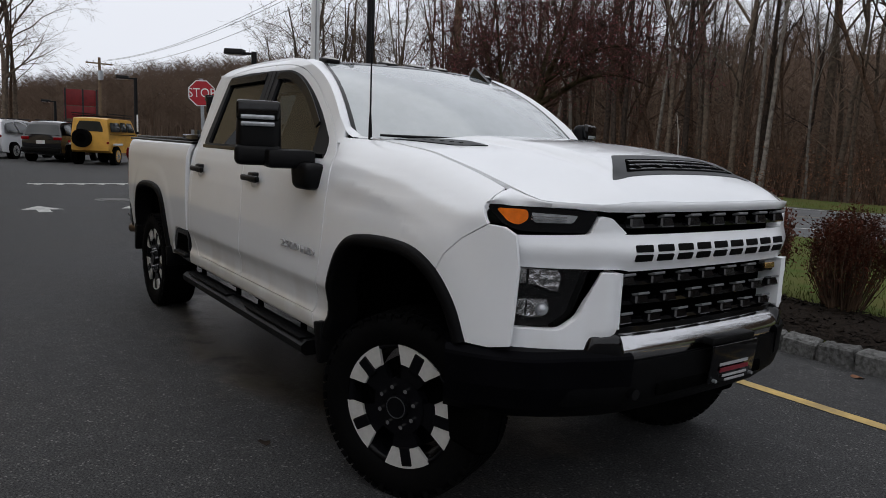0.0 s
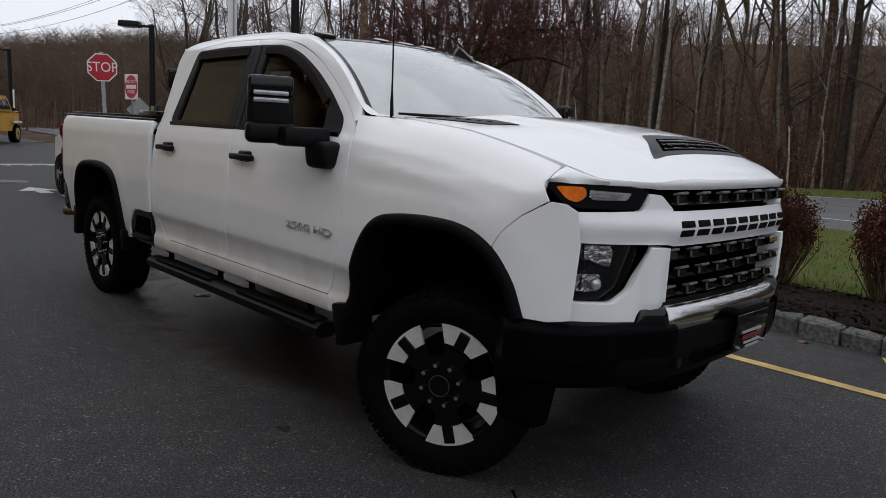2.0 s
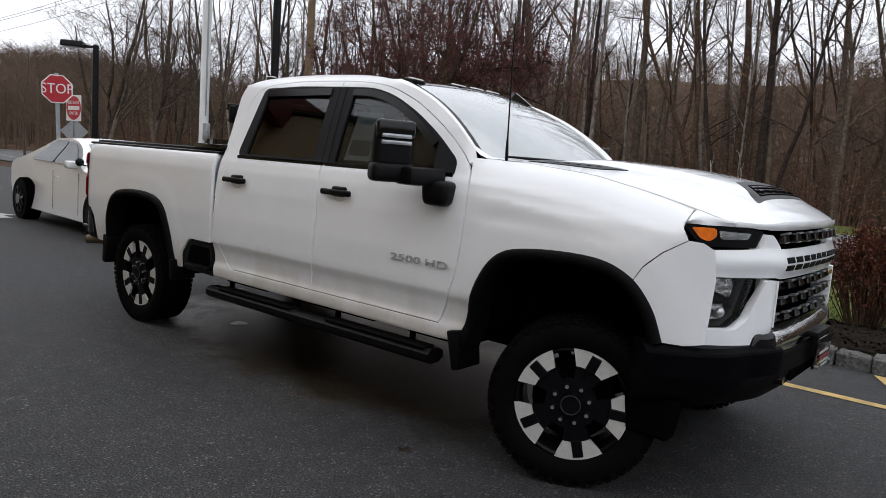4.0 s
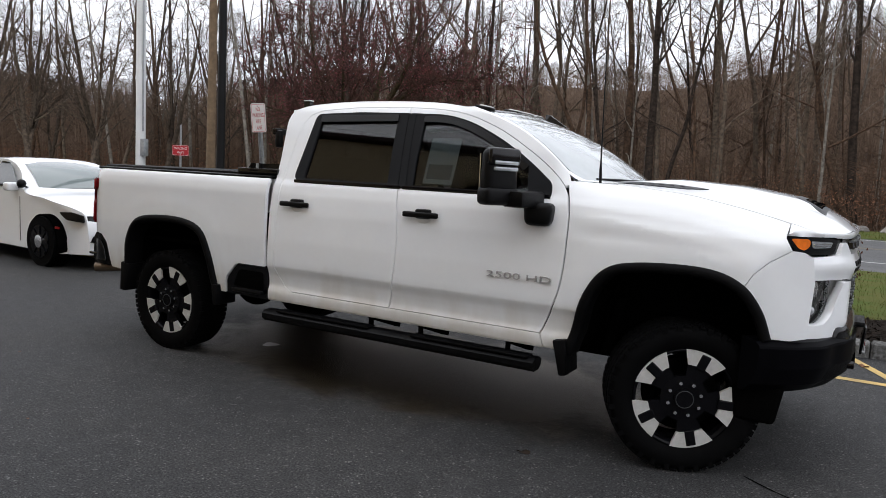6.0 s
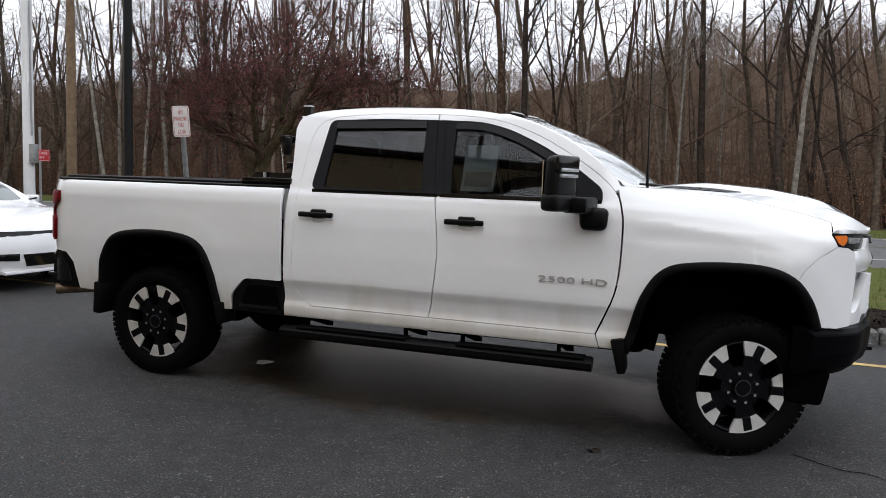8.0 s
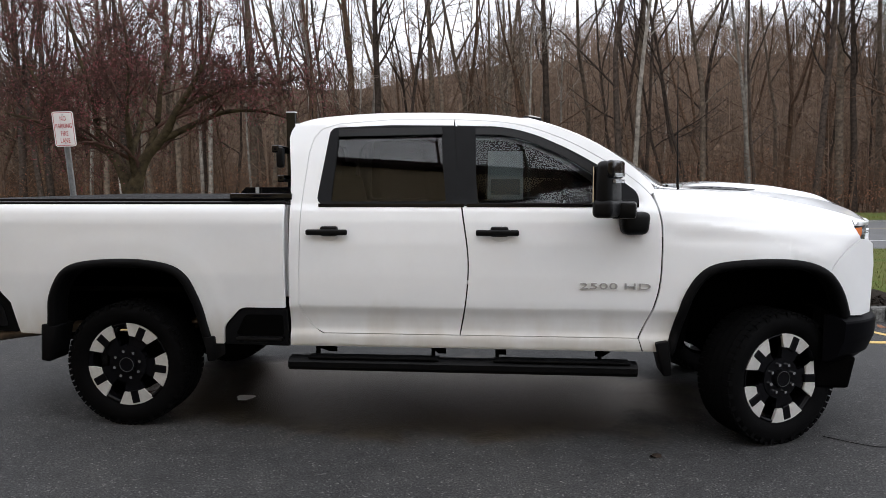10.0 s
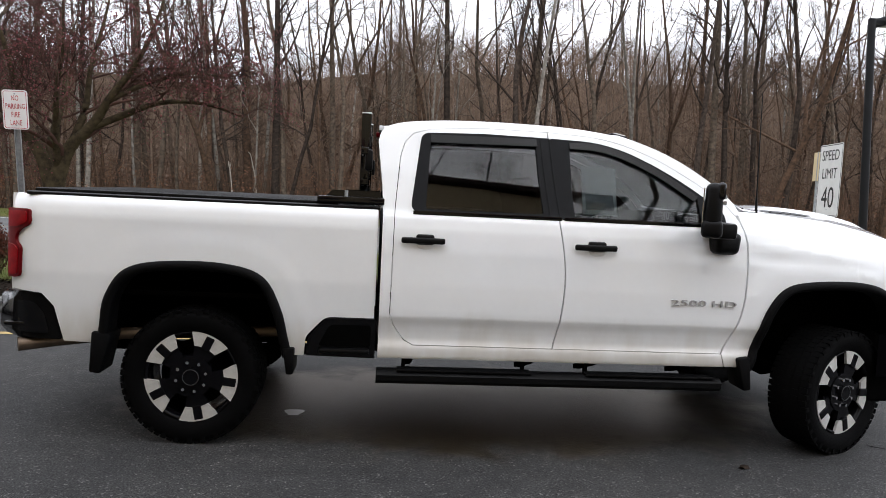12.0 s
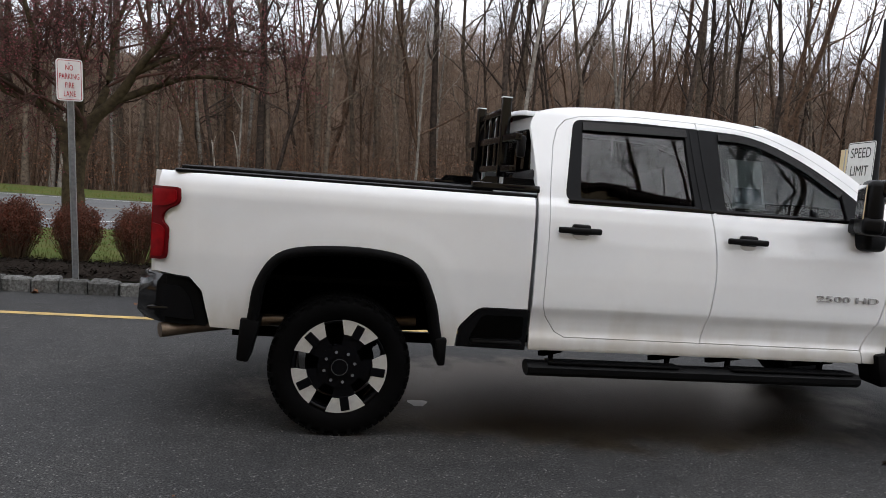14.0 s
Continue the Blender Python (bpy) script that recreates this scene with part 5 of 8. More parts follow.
# ---- wheels ----
def wheel(name):
    """A wheel with its hub towards -y at the origin."""
    w = new(name)
    w.parent = truck
    # tyre by a turned profile
    prof = [(0.262, 0.105), (0.285, 0.128), (0.325, 0.140), (0.364, 0.138), (0.388, 0.126), (0.399, 0.108), (0.402, 0.05), (0.402, -0.05), (0.399, -0.108), (0.388, -0.126), (0.364, -0.138), (0.325, -0.140), (0.285, -0.128), (0.262, -0.105)]
    seg = 64
    vv, ff = [], []
    for i in range(seg):
        a = 2 * math.pi * i / seg
        for r, y in prof:
            vv.append((r * math.cos(a), y, r * math.sin(a)))
    k = len(prof)
    for i in range(seg):
        for j in range(k - 1):
            i2 = (i + 1) % seg
            ff.append((i * k + j, i * k + j + 1, i2 * k + j + 1, i2 * k + j))
    ty = mesh_ob("tyre", vv, ff, "tyre", w, True, "black all-terrain tyre")
    # tread lugs and sidewall lugs
    bm = bmesh.new()
    for i in range(62):
        a = 2 * math.pi * i / 62
        for y, off, wd in ((-0.108, 0.0, 0.05), (-0.055, 0.5, 0.045), (0.0, 0.0, 0.045), (0.055, 0.5, 0.045), (0.108, 0.0, 0.05)):
            b = a + off * 2 * math.pi / 62
            add_box(bm, (0.031, wd, 0.010), (0.3995 * math.cos(b) * (0.992 if abs(y) > 0.1 else 1), y, 0.3995 * math.sin(b) * (0.992 if abs(y) > 0.1 else 1)), (0, 90 - math.degrees(b), 0))
        if i % 2 == 0:
            for y in (-0.131, 0.131):
                add_box(bm, (0.026, 0.010, 0.030), (0.382 * math.cos(a), y, 0.382 * math.sin(a)), (0, 90 - math.degrees(a), 0))
    part("tread", bm, "tyre", ty)
    # rim barrel and dark face
    prof = [(0.268, -0.108), (0.272, -0.118), (0.262, -0.122), (0.250, -0.100), (0.242, -0.02), (0.242, 0.09)]
    vv, ff = [], []
    for i in range(48):
        a = 2 * math.pi * i / 48
        for r, y in prof:
            vv.append((r * math.cos(a), y, r * math.sin(a)))
    k = len(prof)
    for i in range(48):
        for j in range(k - 1):
            i2 = (i + 1) % 48
            ff.append((i * k + j, i * k + j + 1, i2 * k + j + 1, i2 * k + j))
    rim = mesh_ob("rim", vv, ff, "rim_black", w, True, "gloss black alloy rim with machined faces")
    cyl("brake_disc", (0, -0.02, 0), (0, 0.05, 0), 0.20, "underbody", rim, seg=32)
    # five machined blocks, each with a dark slot, on dark twin spokes
    for q in range(5):
        a0 = radians(62 + 72 * q)
        bm = bmesh.new()

        def arc_plate(r0, r1, h0, h1, y0, y1):
            n = 8
            rows = []
            for j in range(n + 1):
                t = j / n
                ai, ao = a0 + h0 * (2 * t - 1), a0 + h1 * (2 * t - 1)
                rows.append([bm.verts.new((r * math.cos(a), y, r * math.sin(a))) for r, a, y in ((r0, ai, y0), (r1, ao, y0), (r1, ao, y1), (r0, ai, y1))])
            for j in range(n):
                for c in range(4):
                    d = (c + 1) % 4
                    bm.faces.new((rows[j][c], rows[j + 1][c], rows[j + 1][d], rows[j][d]))
            bm.faces.new(rows[0][::-1])
            bm.faces.new(rows[-1])

        arc_plate(0.188, 0.271, radians(20.5), radians(25.0), -0.122, -0.106)
        part("machined_face", bm, "rim_machined", rim, "machined bright wheel face", angle=30)
        bm = bmesh.new()
        arc_plate(0.085, 0.187, radians(24), radians(21), -0.112, -0.080)
        part("spoke", bm, "rim_black", rim, angle=30)
        bm = bmesh.new()
        add_box(bm, (0.086, 0.012, 0.052), (0.218, -0.121, 0), bevel=0.006)
        bmesh.ops.transform(bm, matrix=Matrix.Rotation(-a0, 4, "Y"), verts=bm.verts)
        part("spoke_slot", bm, "rim_black", rim)
    cyl("hub_plate", (0, -0.118, 0), (0, -0.07, 0), 0.125, "rim_black", rim, seg=32)
    v, f = tube([(0.046 * math.cos(a), -0.1385, 0.046 * math.sin(a)) for a in np.linspace(0, 2 * math.pi, 25)], 0.0025, 6, False)
    mesh_ob("hub_ring", v, f, "vent_grey", rim, True)
    cap = cyl("hub_cap", (0, -0.138, 0), (0, -0.10, 0), 0.055, "rim_black", rim, r2=0.060, seg=28)
    for q in range(8):
        a = 2 * math.pi * q / 8 + 0.2
        cyl("lug_nut", (0.088 * math.cos(a), -0.134, 0.088 * math.sin(a)), (0.088 * math.cos(a), -0.112, 0.088 * math.sin(a)), 0.010, "bright_chrome", rim, seg=6)
    return w


w0 = wheel("wheel")
w0.matrix_basis = pose(0, -0.835, 0.403, 0, -3, 0)
copy_thing(w0, pose(WB, -0.838, 0.403, 0, -5, 24))
copy_thing(w0, pose(0, 0.835, 0.403, 0, 10, 180))
copy_thing(w0, pose(WB, 0.838, 0.403, 0, 40, 204))

# ---- underbody ----
for s in (-1, 1):
    box("frame_rail", (5.4, 0.09, 0.17), (1.75, s * 0.42, 0.66), "underbody", truck)
box("axle", (0.10, 1.5, 0.10), (0, 0, 0.42), "underbody", truck)
bm = bmesh.new()
bmesh.ops.create_uvsphere(bm, u_segments=16, v_segments=10, radius=0.19)
bmesh.ops.translate(bm, vec=(0, 0.05, 0.42), verts=bm.verts)
part("differential", bm, "underbody", truck, smooth=True)
box("front_axle", (0.10, 1.4, 0.09), (WB, 0, 0.45), "underbody", truck)
pipe("drive_shaft", [(0.1, 0.05, 0.44), (2.6, 0.05, 0.58)], 0.05, "underbody", truck)
box("fuel_tank", (1.15, 0.42, 0.26), (1.35, -0.62 + 1.24, 0.56), "underbody", truck, bevel=0.04)
box("skid_box", (0.85, 0.40, 0.20), (1.95, -0.58, 0.60), "underbody", truck, bevel=0.05)
pipe("muffler", [(1.0, -0.35, 0.60), (1.05, -0.35, 0.60), (1.7, -0.35, 0.60), (1.75, -0.35, 0.60)], [0.04, 0.10, 0.10, 0.04], "steel", truck, 14)
box("engine_block", (0.9, 0.7, 0.5), (3.9, 0, 0.85), "underbody", truck, bevel=0.05)
box("transmission", (1.35, 0.46, 0.34), (2.85, 0.02, 0.53), "underbody", truck, bevel=0.08, segs=3)
box("transfer_case", (0.42, 0.62, 0.30), (2.05, 0.12, 0.50), "underbody", truck, bevel=0.07, segs=3)
bm = bmesh.new()
bmesh.ops.create_uvsphere(bm, u_segments=16, v_segments=10, radius=0.17)
bmesh.ops.translate(bm, vec=(WB, 0.22, 0.44), verts=bm.verts)
part("front_differential", bm, "underbody", truck, smooth=True)
for x in (0.75, 1.75, 3.35, 4.35):
    box("crossmember", (0.14, 0.86, 0.12), (x, 0, 0.60), "underbody", truck, bevel=0.02)
for sy in (-1, 1):
    pipe("control_arm", [(WB - 0.35, sy * 0.40, 0.52), (WB, sy * 0.66, 0.38), (WB + 0.30, sy * 0.40, 0.52)], 0.035, "underbody", truck, 8)
box("skid_plate", (0.75, 0.80, 0.03), (4.20, 0, 0.44), "underbody", truck, rot=(0, -9, 0), bevel=0.01)
box("cab_floor", (2.3, 1.82, 0.04), (2.2, 0, 0.60), "underbody", truck)
pipe("shock", [(3.55, -0.62, 0.50), (3.62, -0.60, 0.85)], 0.035, "underbody", truck)
box("leaf_spring", (1.3, 0.07, 0.05), (0.0, -0.56, 0.50), "underbody", truck)
box("leaf_spring", (1.3, 0.07, 0.05), (0.0, 0.56, 0.50), "underbody", truck)

# ---- cab interior, seen through the glass ----
for y in (-0.42, 0.42):
    seat = box("front_seat", (0.52, 0.54, 0.18), (2.30, y, 1.02), "seat_fabric", truck, bevel=0.05, segs=3)
    box("seat_back", (0.16, 0.52, 0.66), (2.04, y, 1.36), "seat_fabric", seat, rot=(0, -14, 0), bevel=0.05, segs=3)
    box("head_rest", (0.10, 0.28, 0.19), (1.93, y, 1.73), "seat_fabric", seat, rot=(0, -10, 0), bevel=0.04, segs=3)
rs = box("rear_seat", (0.5, 1.5, 0.18), (1.45, 0, 1.02), "seat_fabric", truck, bevel=0.05, segs=3)
box("seat_back", (0.15, 1.5, 0.60), (1.20, 0, 1.33), "seat_fabric", rs, rot=(0, -12, 0), bevel=0.05, segs=3)
for y in (-0.5, 0, 0.5):
    box("head_rest", (0.09, 0.26, 0.16), (1.14, y, 1.66), "seat_fabric", rs, bevel=0.03)
box("dashboard", (0.45, 1.70, 0.30), (3.15, 0, 1.34), "seat_fabric", truck, bevel=0.08, segs=3)
bm = bmesh.new()
v, f = tube([(0.18 * math.cos(a), 0.18 * math.sin(a), 0) for a in np.linspace(0, 2 * math.pi, 29)], 0.017, 8, False)
sw = mesh_ob("steering_wheel", v, f, "black_plastic", truck, True)
sw.matrix_basis = pose(2.82, 0.42, 1.36, 0, -62, 0)
bm.free()
cyl("steering_hub", (2.80, 0.42, 1.35), (3.0, 0.42, 1.27), 0.06, "black_plastic", truck)
# paper sheet taped inside the front door window
gx = 2.50
skin("window_sticker", [(2.325, 1.475), (2.545, 1.475), (2.545, 1.775), (2.325, 1.775)], side_fn(-1), "paper", truck, (0.1, 0.1), 0.002, hint=(0, -1, 0), lift=-0.024, label="white printed sheet inside the door glass")
skin("sticker_block", [(2.345, 1.505), (2.525, 1.505), (2.525, 1.60), (2.345, 1.60)], side_fn(-1), "lens_grey", truck, (0.1, 0.1), 0.001, hint=(0, -1, 0), lift=-0.0225)

# ---- ground ----
KERB = [(-8.6, 2.97), (-3.0, 2.98), (1.0, 2.98), (5.4, 2.98), (7.0, 3.14), (9.25, 4.18), (11.6, 5.76), (20.0, 11.6)]
KERB_L = spline(KERB, 8)


def road_mid(x):
    """The road's centre line, bending slightly away."""
    return 18.2 + 0.0005 * (x - 2) ** 2


def road_z(x):
    """The road dips gently towards the far end of the lot."""
    return -0.28 * smoothstep(-1.0, 8.0, -x)


def hill_z(x, y):
    """Height of the land: level by the road, a wooded ridge beyond."""
    d = y - (road_mid(x) + 10.0)
    az = math.atan2(x, max(y, 1.0))
    top = 25.5 * (0.58 + 0.42 * smoothstep(-1.25, 0.0, az))
    top *= 1 - 0.13 * math.exp(-((az + 0.20) / 0.16) ** 2)
    far = smoothstep(4, 125, d) * top if d > 0 else 0.0
    back = smoothstep(60, 150, -x) * (0.8 + 10.0 * smoothstep(0, 60, y)) + smoothstep(80, 260, -y) * 10.0 + smoothstep(90, 300, x) * 20.0
    n = noise.noise(Vector((x * 0.02, y * 0.02, 0.3))) * 2.5 * smoothstep(10, 60, max(d, -x - 75))
    return max(far, back * (1 if abs(y) > 25 or x < -70 or x > 60 else 0)) + n - 0.05 + road_z(x)


def grid_sheet(name, xs, ys, zf, material, kind="structure", smooth=True):
    vv = [(x, y, zf(x, y)) for y in ys for x in xs]
    k = len(xs)
    ff = [(j * k + i, j * k + i + 1, (j + 1) * k + i + 1, (j + 1) * k + i) for j in range(len(ys) - 1) for i in range(k - 1)]
    return tagged(mesh_ob(name, vv, ff, material, None, smooth), kind=kind)


def strip(name, left, right, zf, material, **kw):
    """A ribbon between two lines of plan points."""
    vv = [(x, y, zf(x, y)) for x, y in left] + [(x, y, zf(x, y)) for x, y in right]
    n = len(left)
    ff = [(i, i + 1, n + i + 1, n + i) for i in range(n - 1)]
    return tagged(mesh_ob(name, vv, ff, material, None, True), **kw)


nl = np.concatenate([np.linspace(-900, -130, 12), np.linspace(-110, 110, 56), np.linspace(130, 900, 12)])
nm = np.concatenate([np.linspace(-600, -120, 8), np.linspace(-100, 20, 14), np.linspace(24, 220, 60), np.linspace(240, 900, 10)])
tagged(grid_sheet("ground", nl, nm, hill_z, "litter"), "brown leaf-littered ground rising to a wooded ridge", "ground")

# parking lot: everything this side of the kerb, and the drive mouth
xs = np.linspace(-75, 60, 60)


def lot_edge(x):
    if x < -8.6:
        return 11.9 if x > -30 else 7.0
    return float(np.interp(x, [p[0] for p in KERB_L] + [60], [p[1] for p in KERB_L] + [26.0]))


def rise(x, y):
    return road_z(x) * smoothstep(6.5, 11.5, y)


lx = sorted(set(list(np.linspace(-75, 60, 90)) + [-8.6, -8.59, -30.0, -29.99]))
vv, ff = [], []
NV = 26
for x in lx:
    for j in range(NV):
        y = -12.0 + (lot_edge(x) + 12.0) * j / (NV - 1)
        vv.append((x, y, rise(x, y)))
for i in range(len(lx) - 1):
    for j in range(NV - 1):
        ff.append((i * NV + j, (i + 1) * NV + j, (i + 1) * NV + j + 1, i * NV + j + 1))
tagged(mesh_ob("parking_lot", vv, ff, "asphalt", None, True), "dark worn asphalt parking lot, damp in places, with shade painted under the truck", "pavement", kind="structure")
# lawn between kerb and road
gx = list(np.linspace(-8.4, 60, 80))
vv, ff = [], []
for x in gx:
    y0, y1 = lot_edge(x) + 0.14, max(road_mid(x) - 6.3, lot_edge(x) + 0.5)
    for j in range(8):
        y = y0 + (y1 - y0) * j / 7
        vv.append((x, y, 0.125 + (road_z(x) - 0.10) * (j / 7) ** 2 + 0.012 * noise.noise(Vector((x, y, 0)))))
for i in range(len(gx) - 1):
    for j in range(7):
        ff.append((i * 8 + j, (i + 1) * 8 + j, (i + 1) * 8 + j + 1, i * 8 + j + 1))
tagged(mesh_ob("lawn", vv, ff, "lawn", None, True), "patchy winter lawn strip", "lawn", kind="structure")
# mulch bed along the kerb
mx = np.linspace(-8.2, 7.2, 80)
vv, ff = [], []
for x in mx:
    y0 = lot_edge(x) + 0.15
    wd = 1.36 + 0.02 * x + 0.07 * math.sin(x * 1.3)
    for j in range(9):
        y = y0 + wd * j / 8
        vv.append((x, y, 0.140 + 0.035 * math.sin(math.pi * j / 8) + 0.014 * noise.noise(Vector((x * 4, y * 4, 2)))))
for i in range(len(mx) - 1):
    for j in range(8):
        ff.append((i * 9 + j, (i + 1) * 9 + j, (i + 1) * 9 + j + 1, i * 9 + j + 1))
tagged(mesh_ob("mulch_bed", vv, ff, "mulch", None, True), "dark wood-chip mulch bed with hedge shrubs", "flower bed", kind="structure")
# road with edge line and centre lines
rxs = np.linspace(-160, 160, 161)
tagged(strip("road", [(x, road_mid(x) - 6.5) for x in rxs], [(x, road_mid(x) + 6.4) for x in rxs], lambda x, y: 0.010 + road_z(x), "road", kind="structure"), "grey two-way road beyond the lawn", "road")
for off, mt, lb in ((-3.95, "line_white", "white painted road edge line"), (1.0, "line_worn", "worn yellow road centre line"), (1.25, "line_worn", "worn yellow road centre line"), (5.6, "line_white", "white painted road edge line")):
    tagged(strip("road_line", [(x, road_mid(x) + off) for x in rxs], [(x, road_mid(x) + off + 0.14) for x in rxs], lambda x, y: 0.016 + road_z(x), mt, kind="structure"), lb, "road marking")
tagged(strip("verge", [(x, road_mid(x) + 6.3) for x in rxs], [(x, road_mid(x) + 10.4) for x in rxs], lambda x, y: road_z(x) + 0.02 + 0.12 * smoothstep(0, 4, y - road_mid(x) - 6.4), "lawn", kind="structure"), "grassy far road verge", "verge")

# painted lines on the lot
def paint(name, poly, material, label, z=0.005):
    return tagged(mesh_ob(name, [(x, y, z + rise(x, y)) for x, y in poly], [tuple(range(len(poly)))], material), label, "road marking", kind="structure")


YEL = [(-8.0, 1.94), (-3.0, 1.93), (0.0, 1.93), (4.0, 1.93), (5.4, 1.94), (6.9, 1.95), (7.5, 2.06), (8.6, 2.60)]
YL = spline(YEL, 6)
tagged(strip("yellow_line", [(x, y - 0.05) for x, y in YL], [(x, y + 0.05) for x, y in YL], lambda x, y: 0.005, "line_yellow", kind="structure"), "worn yellow fire-lane line", "road marking")
for x in (4.80, 6.0, 7.3):
    paint("hatch_line", [(x, 2.90), (x + 0.09, 2.90), (x + 0.49, 2.0), (x + 0.40, 2.0)], "line_yellow", "worn yellow hatch line")
for k in range(3):
    paint("stall_line", [(8.9 + 1.6 * k, 2.0 + 0.4 * k), (9.0 + 1.6 * k, 1.95 + 0.4 * k), (10.6 + 1.6 * k, 4.55 + 1.0 * k), (10.5 + 1.6 * k, 4.6 + 1.0 * k)], "line_white", "faded white stall line")
paint("stop_bar", [(-15.15, -0.5), (-15.45, -0.5), (-15.75, 3.3), (-15.45, 3.3)], "line_white", "worn white stop bar")
for k in range(7):
    y = -0.4 + 0.52 * k
    x = -15.06 - 0.08 * (y + 0.5)
    paint("stop_tooth", [(x, y), (x + 0.30, y + 0.12), (x, y + 0.24)], "line_white", "worn white yield tooth")
for ay in (-0.90, 0.80):
    paint("lane_arrow", [(-9.12, ay), (-8.42, ay - 0.36), (-8.42, ay - 0.11), (-7.95, ay - 0.11), (-7.95, ay + 0.11), (-8.42, ay + 0.11), (-8.42, ay + 0.36)], "line_white", "worn white lane arrow")
mh = tagged(mesh_ob("manhole_cover", [(-10.35 + 0.40 * math.cos(a), 0.70 + 0.40 * math.sin(a), 0.006) for a in np.linspace(0, 2 * math.pi, 33)[:-1]], [tuple(range(32))], "iron"), "round iron manhole cover in the asphalt", "manhole", kind="structure")
cyl("cover_boss", (-10.35, 0.70, 0.004), (-10.35, 0.70, 0.012), 0.28, "iron", mh, seg=24)

# ---- the restaurant building behind the walk ----
bld = thing("building", "tan stucco two-storey building with dark red eaves", "building")
bld.matrix_basis = pose(5.0, -8.35, 0, 0, 0, -5.4) @ pose(-5.0, 8.35, 0)
BY = -8.35
BH = 0.12  # extra height of the upper storey
WX0, WX1 = -26.0, 6.4
box("wall", (WX1 - WX0, 0.35, 7.9 + BH), ((WX0 + WX1) / 2, BY - 0.175, 3.95 + BH / 2), "stucco", bld)
box("wall", (0.35, 12.0, 7.9 + BH), (WX0 + 0.175, BY - 6.4, 3.95 + BH / 2), "stucco", bld)
box("wall", (0.35, 12.0, 7.9 + BH), (WX1 - 0.175, BY - 6.4, 3.95 + BH / 2), "stucco", bld)
box("wall", (WX1 - WX0, 0.35, 7.9 + BH), ((WX0 + WX1) / 2, BY - 12.4, 3.95 + BH / 2), "stucco", bld)
box("eave", (WX1 - WX0 + 1.8, 0.16, 0.11), ((WX0 + WX1) / 2, BY + 0.02, 7.97 + BH), "fascia", bld, bevel=0.03)
bm = bmesh.new()
for x in (WX0 - 0.9, WX1 + 0.9):
    for y, z in ((BY + 0.10, 8.04 + BH), (BY - 13.0, 8.04 + BH), (BY - 6.2, 10.0 + BH)):
        bm.verts.new((x, y, z))
bmesh.ops.convex_hull(bm, input=bm.verts)
part("roof", bm, "roof_tile", bld)
# a wing that stands forward at the far end, under its own tiled eave
WY = -6.6
box("wall", (16.0, 0.35, 7.6), (-18.0, WY - 0.175, 3.80), "stucco", bld)
box("wall", (0.35, 3.2, 7.6), (-10.175, WY - 1.95, 3.80), "stucco", bld)
box("wall", (0.35, 3.2, 7.6), (-25.825, WY - 1.95, 3.80), "stucco", bld)
bm = bmesh.new()
for x in (-26.5, -9.5):
    for y, z in ((WY + 0.7, 7.55), (WY + 0.7, 7.70), (WY - 3.6, 7.55), (WY - 3.6, 9.3)):
        bm.verts.new((x, y, z))
bmesh.ops.convex_hull(bm, input=bm.verts)
wing = part("wing_roof", bm, "roof_tile", bld, "dark red tiled wing roof")
for k in range(28):
    x = -26.1 + 0.6 * k
    pipe("roof_roll", [(x, WY + 0.74, 7.72), (x, WY - 3.5, 9.30)], 0.09, "roof_tile", wing, 8)
for x0 in (-23.0, -18.0, -13.0):
    win = box("window", (1.5, 0.08, 1.6), (x0, WY + 0.02, 4.9), "car_glass", bld, label="dark upper window")
    box("window_frame", (1.7, 0.10, 0.10), (x0, WY + 0.03, 5.75), "sign_white", win)
    box("window_frame", (1.7, 0.10, 0.10), (x0, WY + 0.03, 4.05), "sign_white", win)
# low awning over the ground-floor windows
for x0 in (-6.5, -1.5, 3.6):
    bm = bmesh.new()
    for x in (x0 - 1.5, x0 + 1.5):
        for y, z in ((BY, 3.55), (BY, 2.75), (BY + 0.9, 2.75)):
            bm.verts.new((x, y, z))
    bmesh.ops.convex_hull(bm, input=bm.verts)
    part("awning", bm, "roof_tile", bld, "dark red window awning")
    win = box("window", (2.2, 0.08, 1.5), (x0, BY + 0.02, 1.85), "car_glass", bld, label="dark shop window")
    box("window_frame", (2.4, 0.10, 0.12), (x0, BY + 0.03, 1.05), "sign_white", win)
    box("window_frame", (2.4, 0.10, 0.10), (x0, BY + 0.03, 2.63), "sign_white", win)

# ---- signs and poles ----
def u_channel(parent, h, w=0.055):
    """A galvanised channel post standing at the origin."""
    bm = bmesh.new()
    for dx, dy, sx, sy in ((0, 0.012, w, 0.006), (-w / 2, -0.004, 0.006, 0.034), (w / 2, -0.004, 0.006, 0.034)):
        add_box(bm, (sx, sy, h), (dx, dy, h / 2))
    return part("post", bm, "galv", parent)


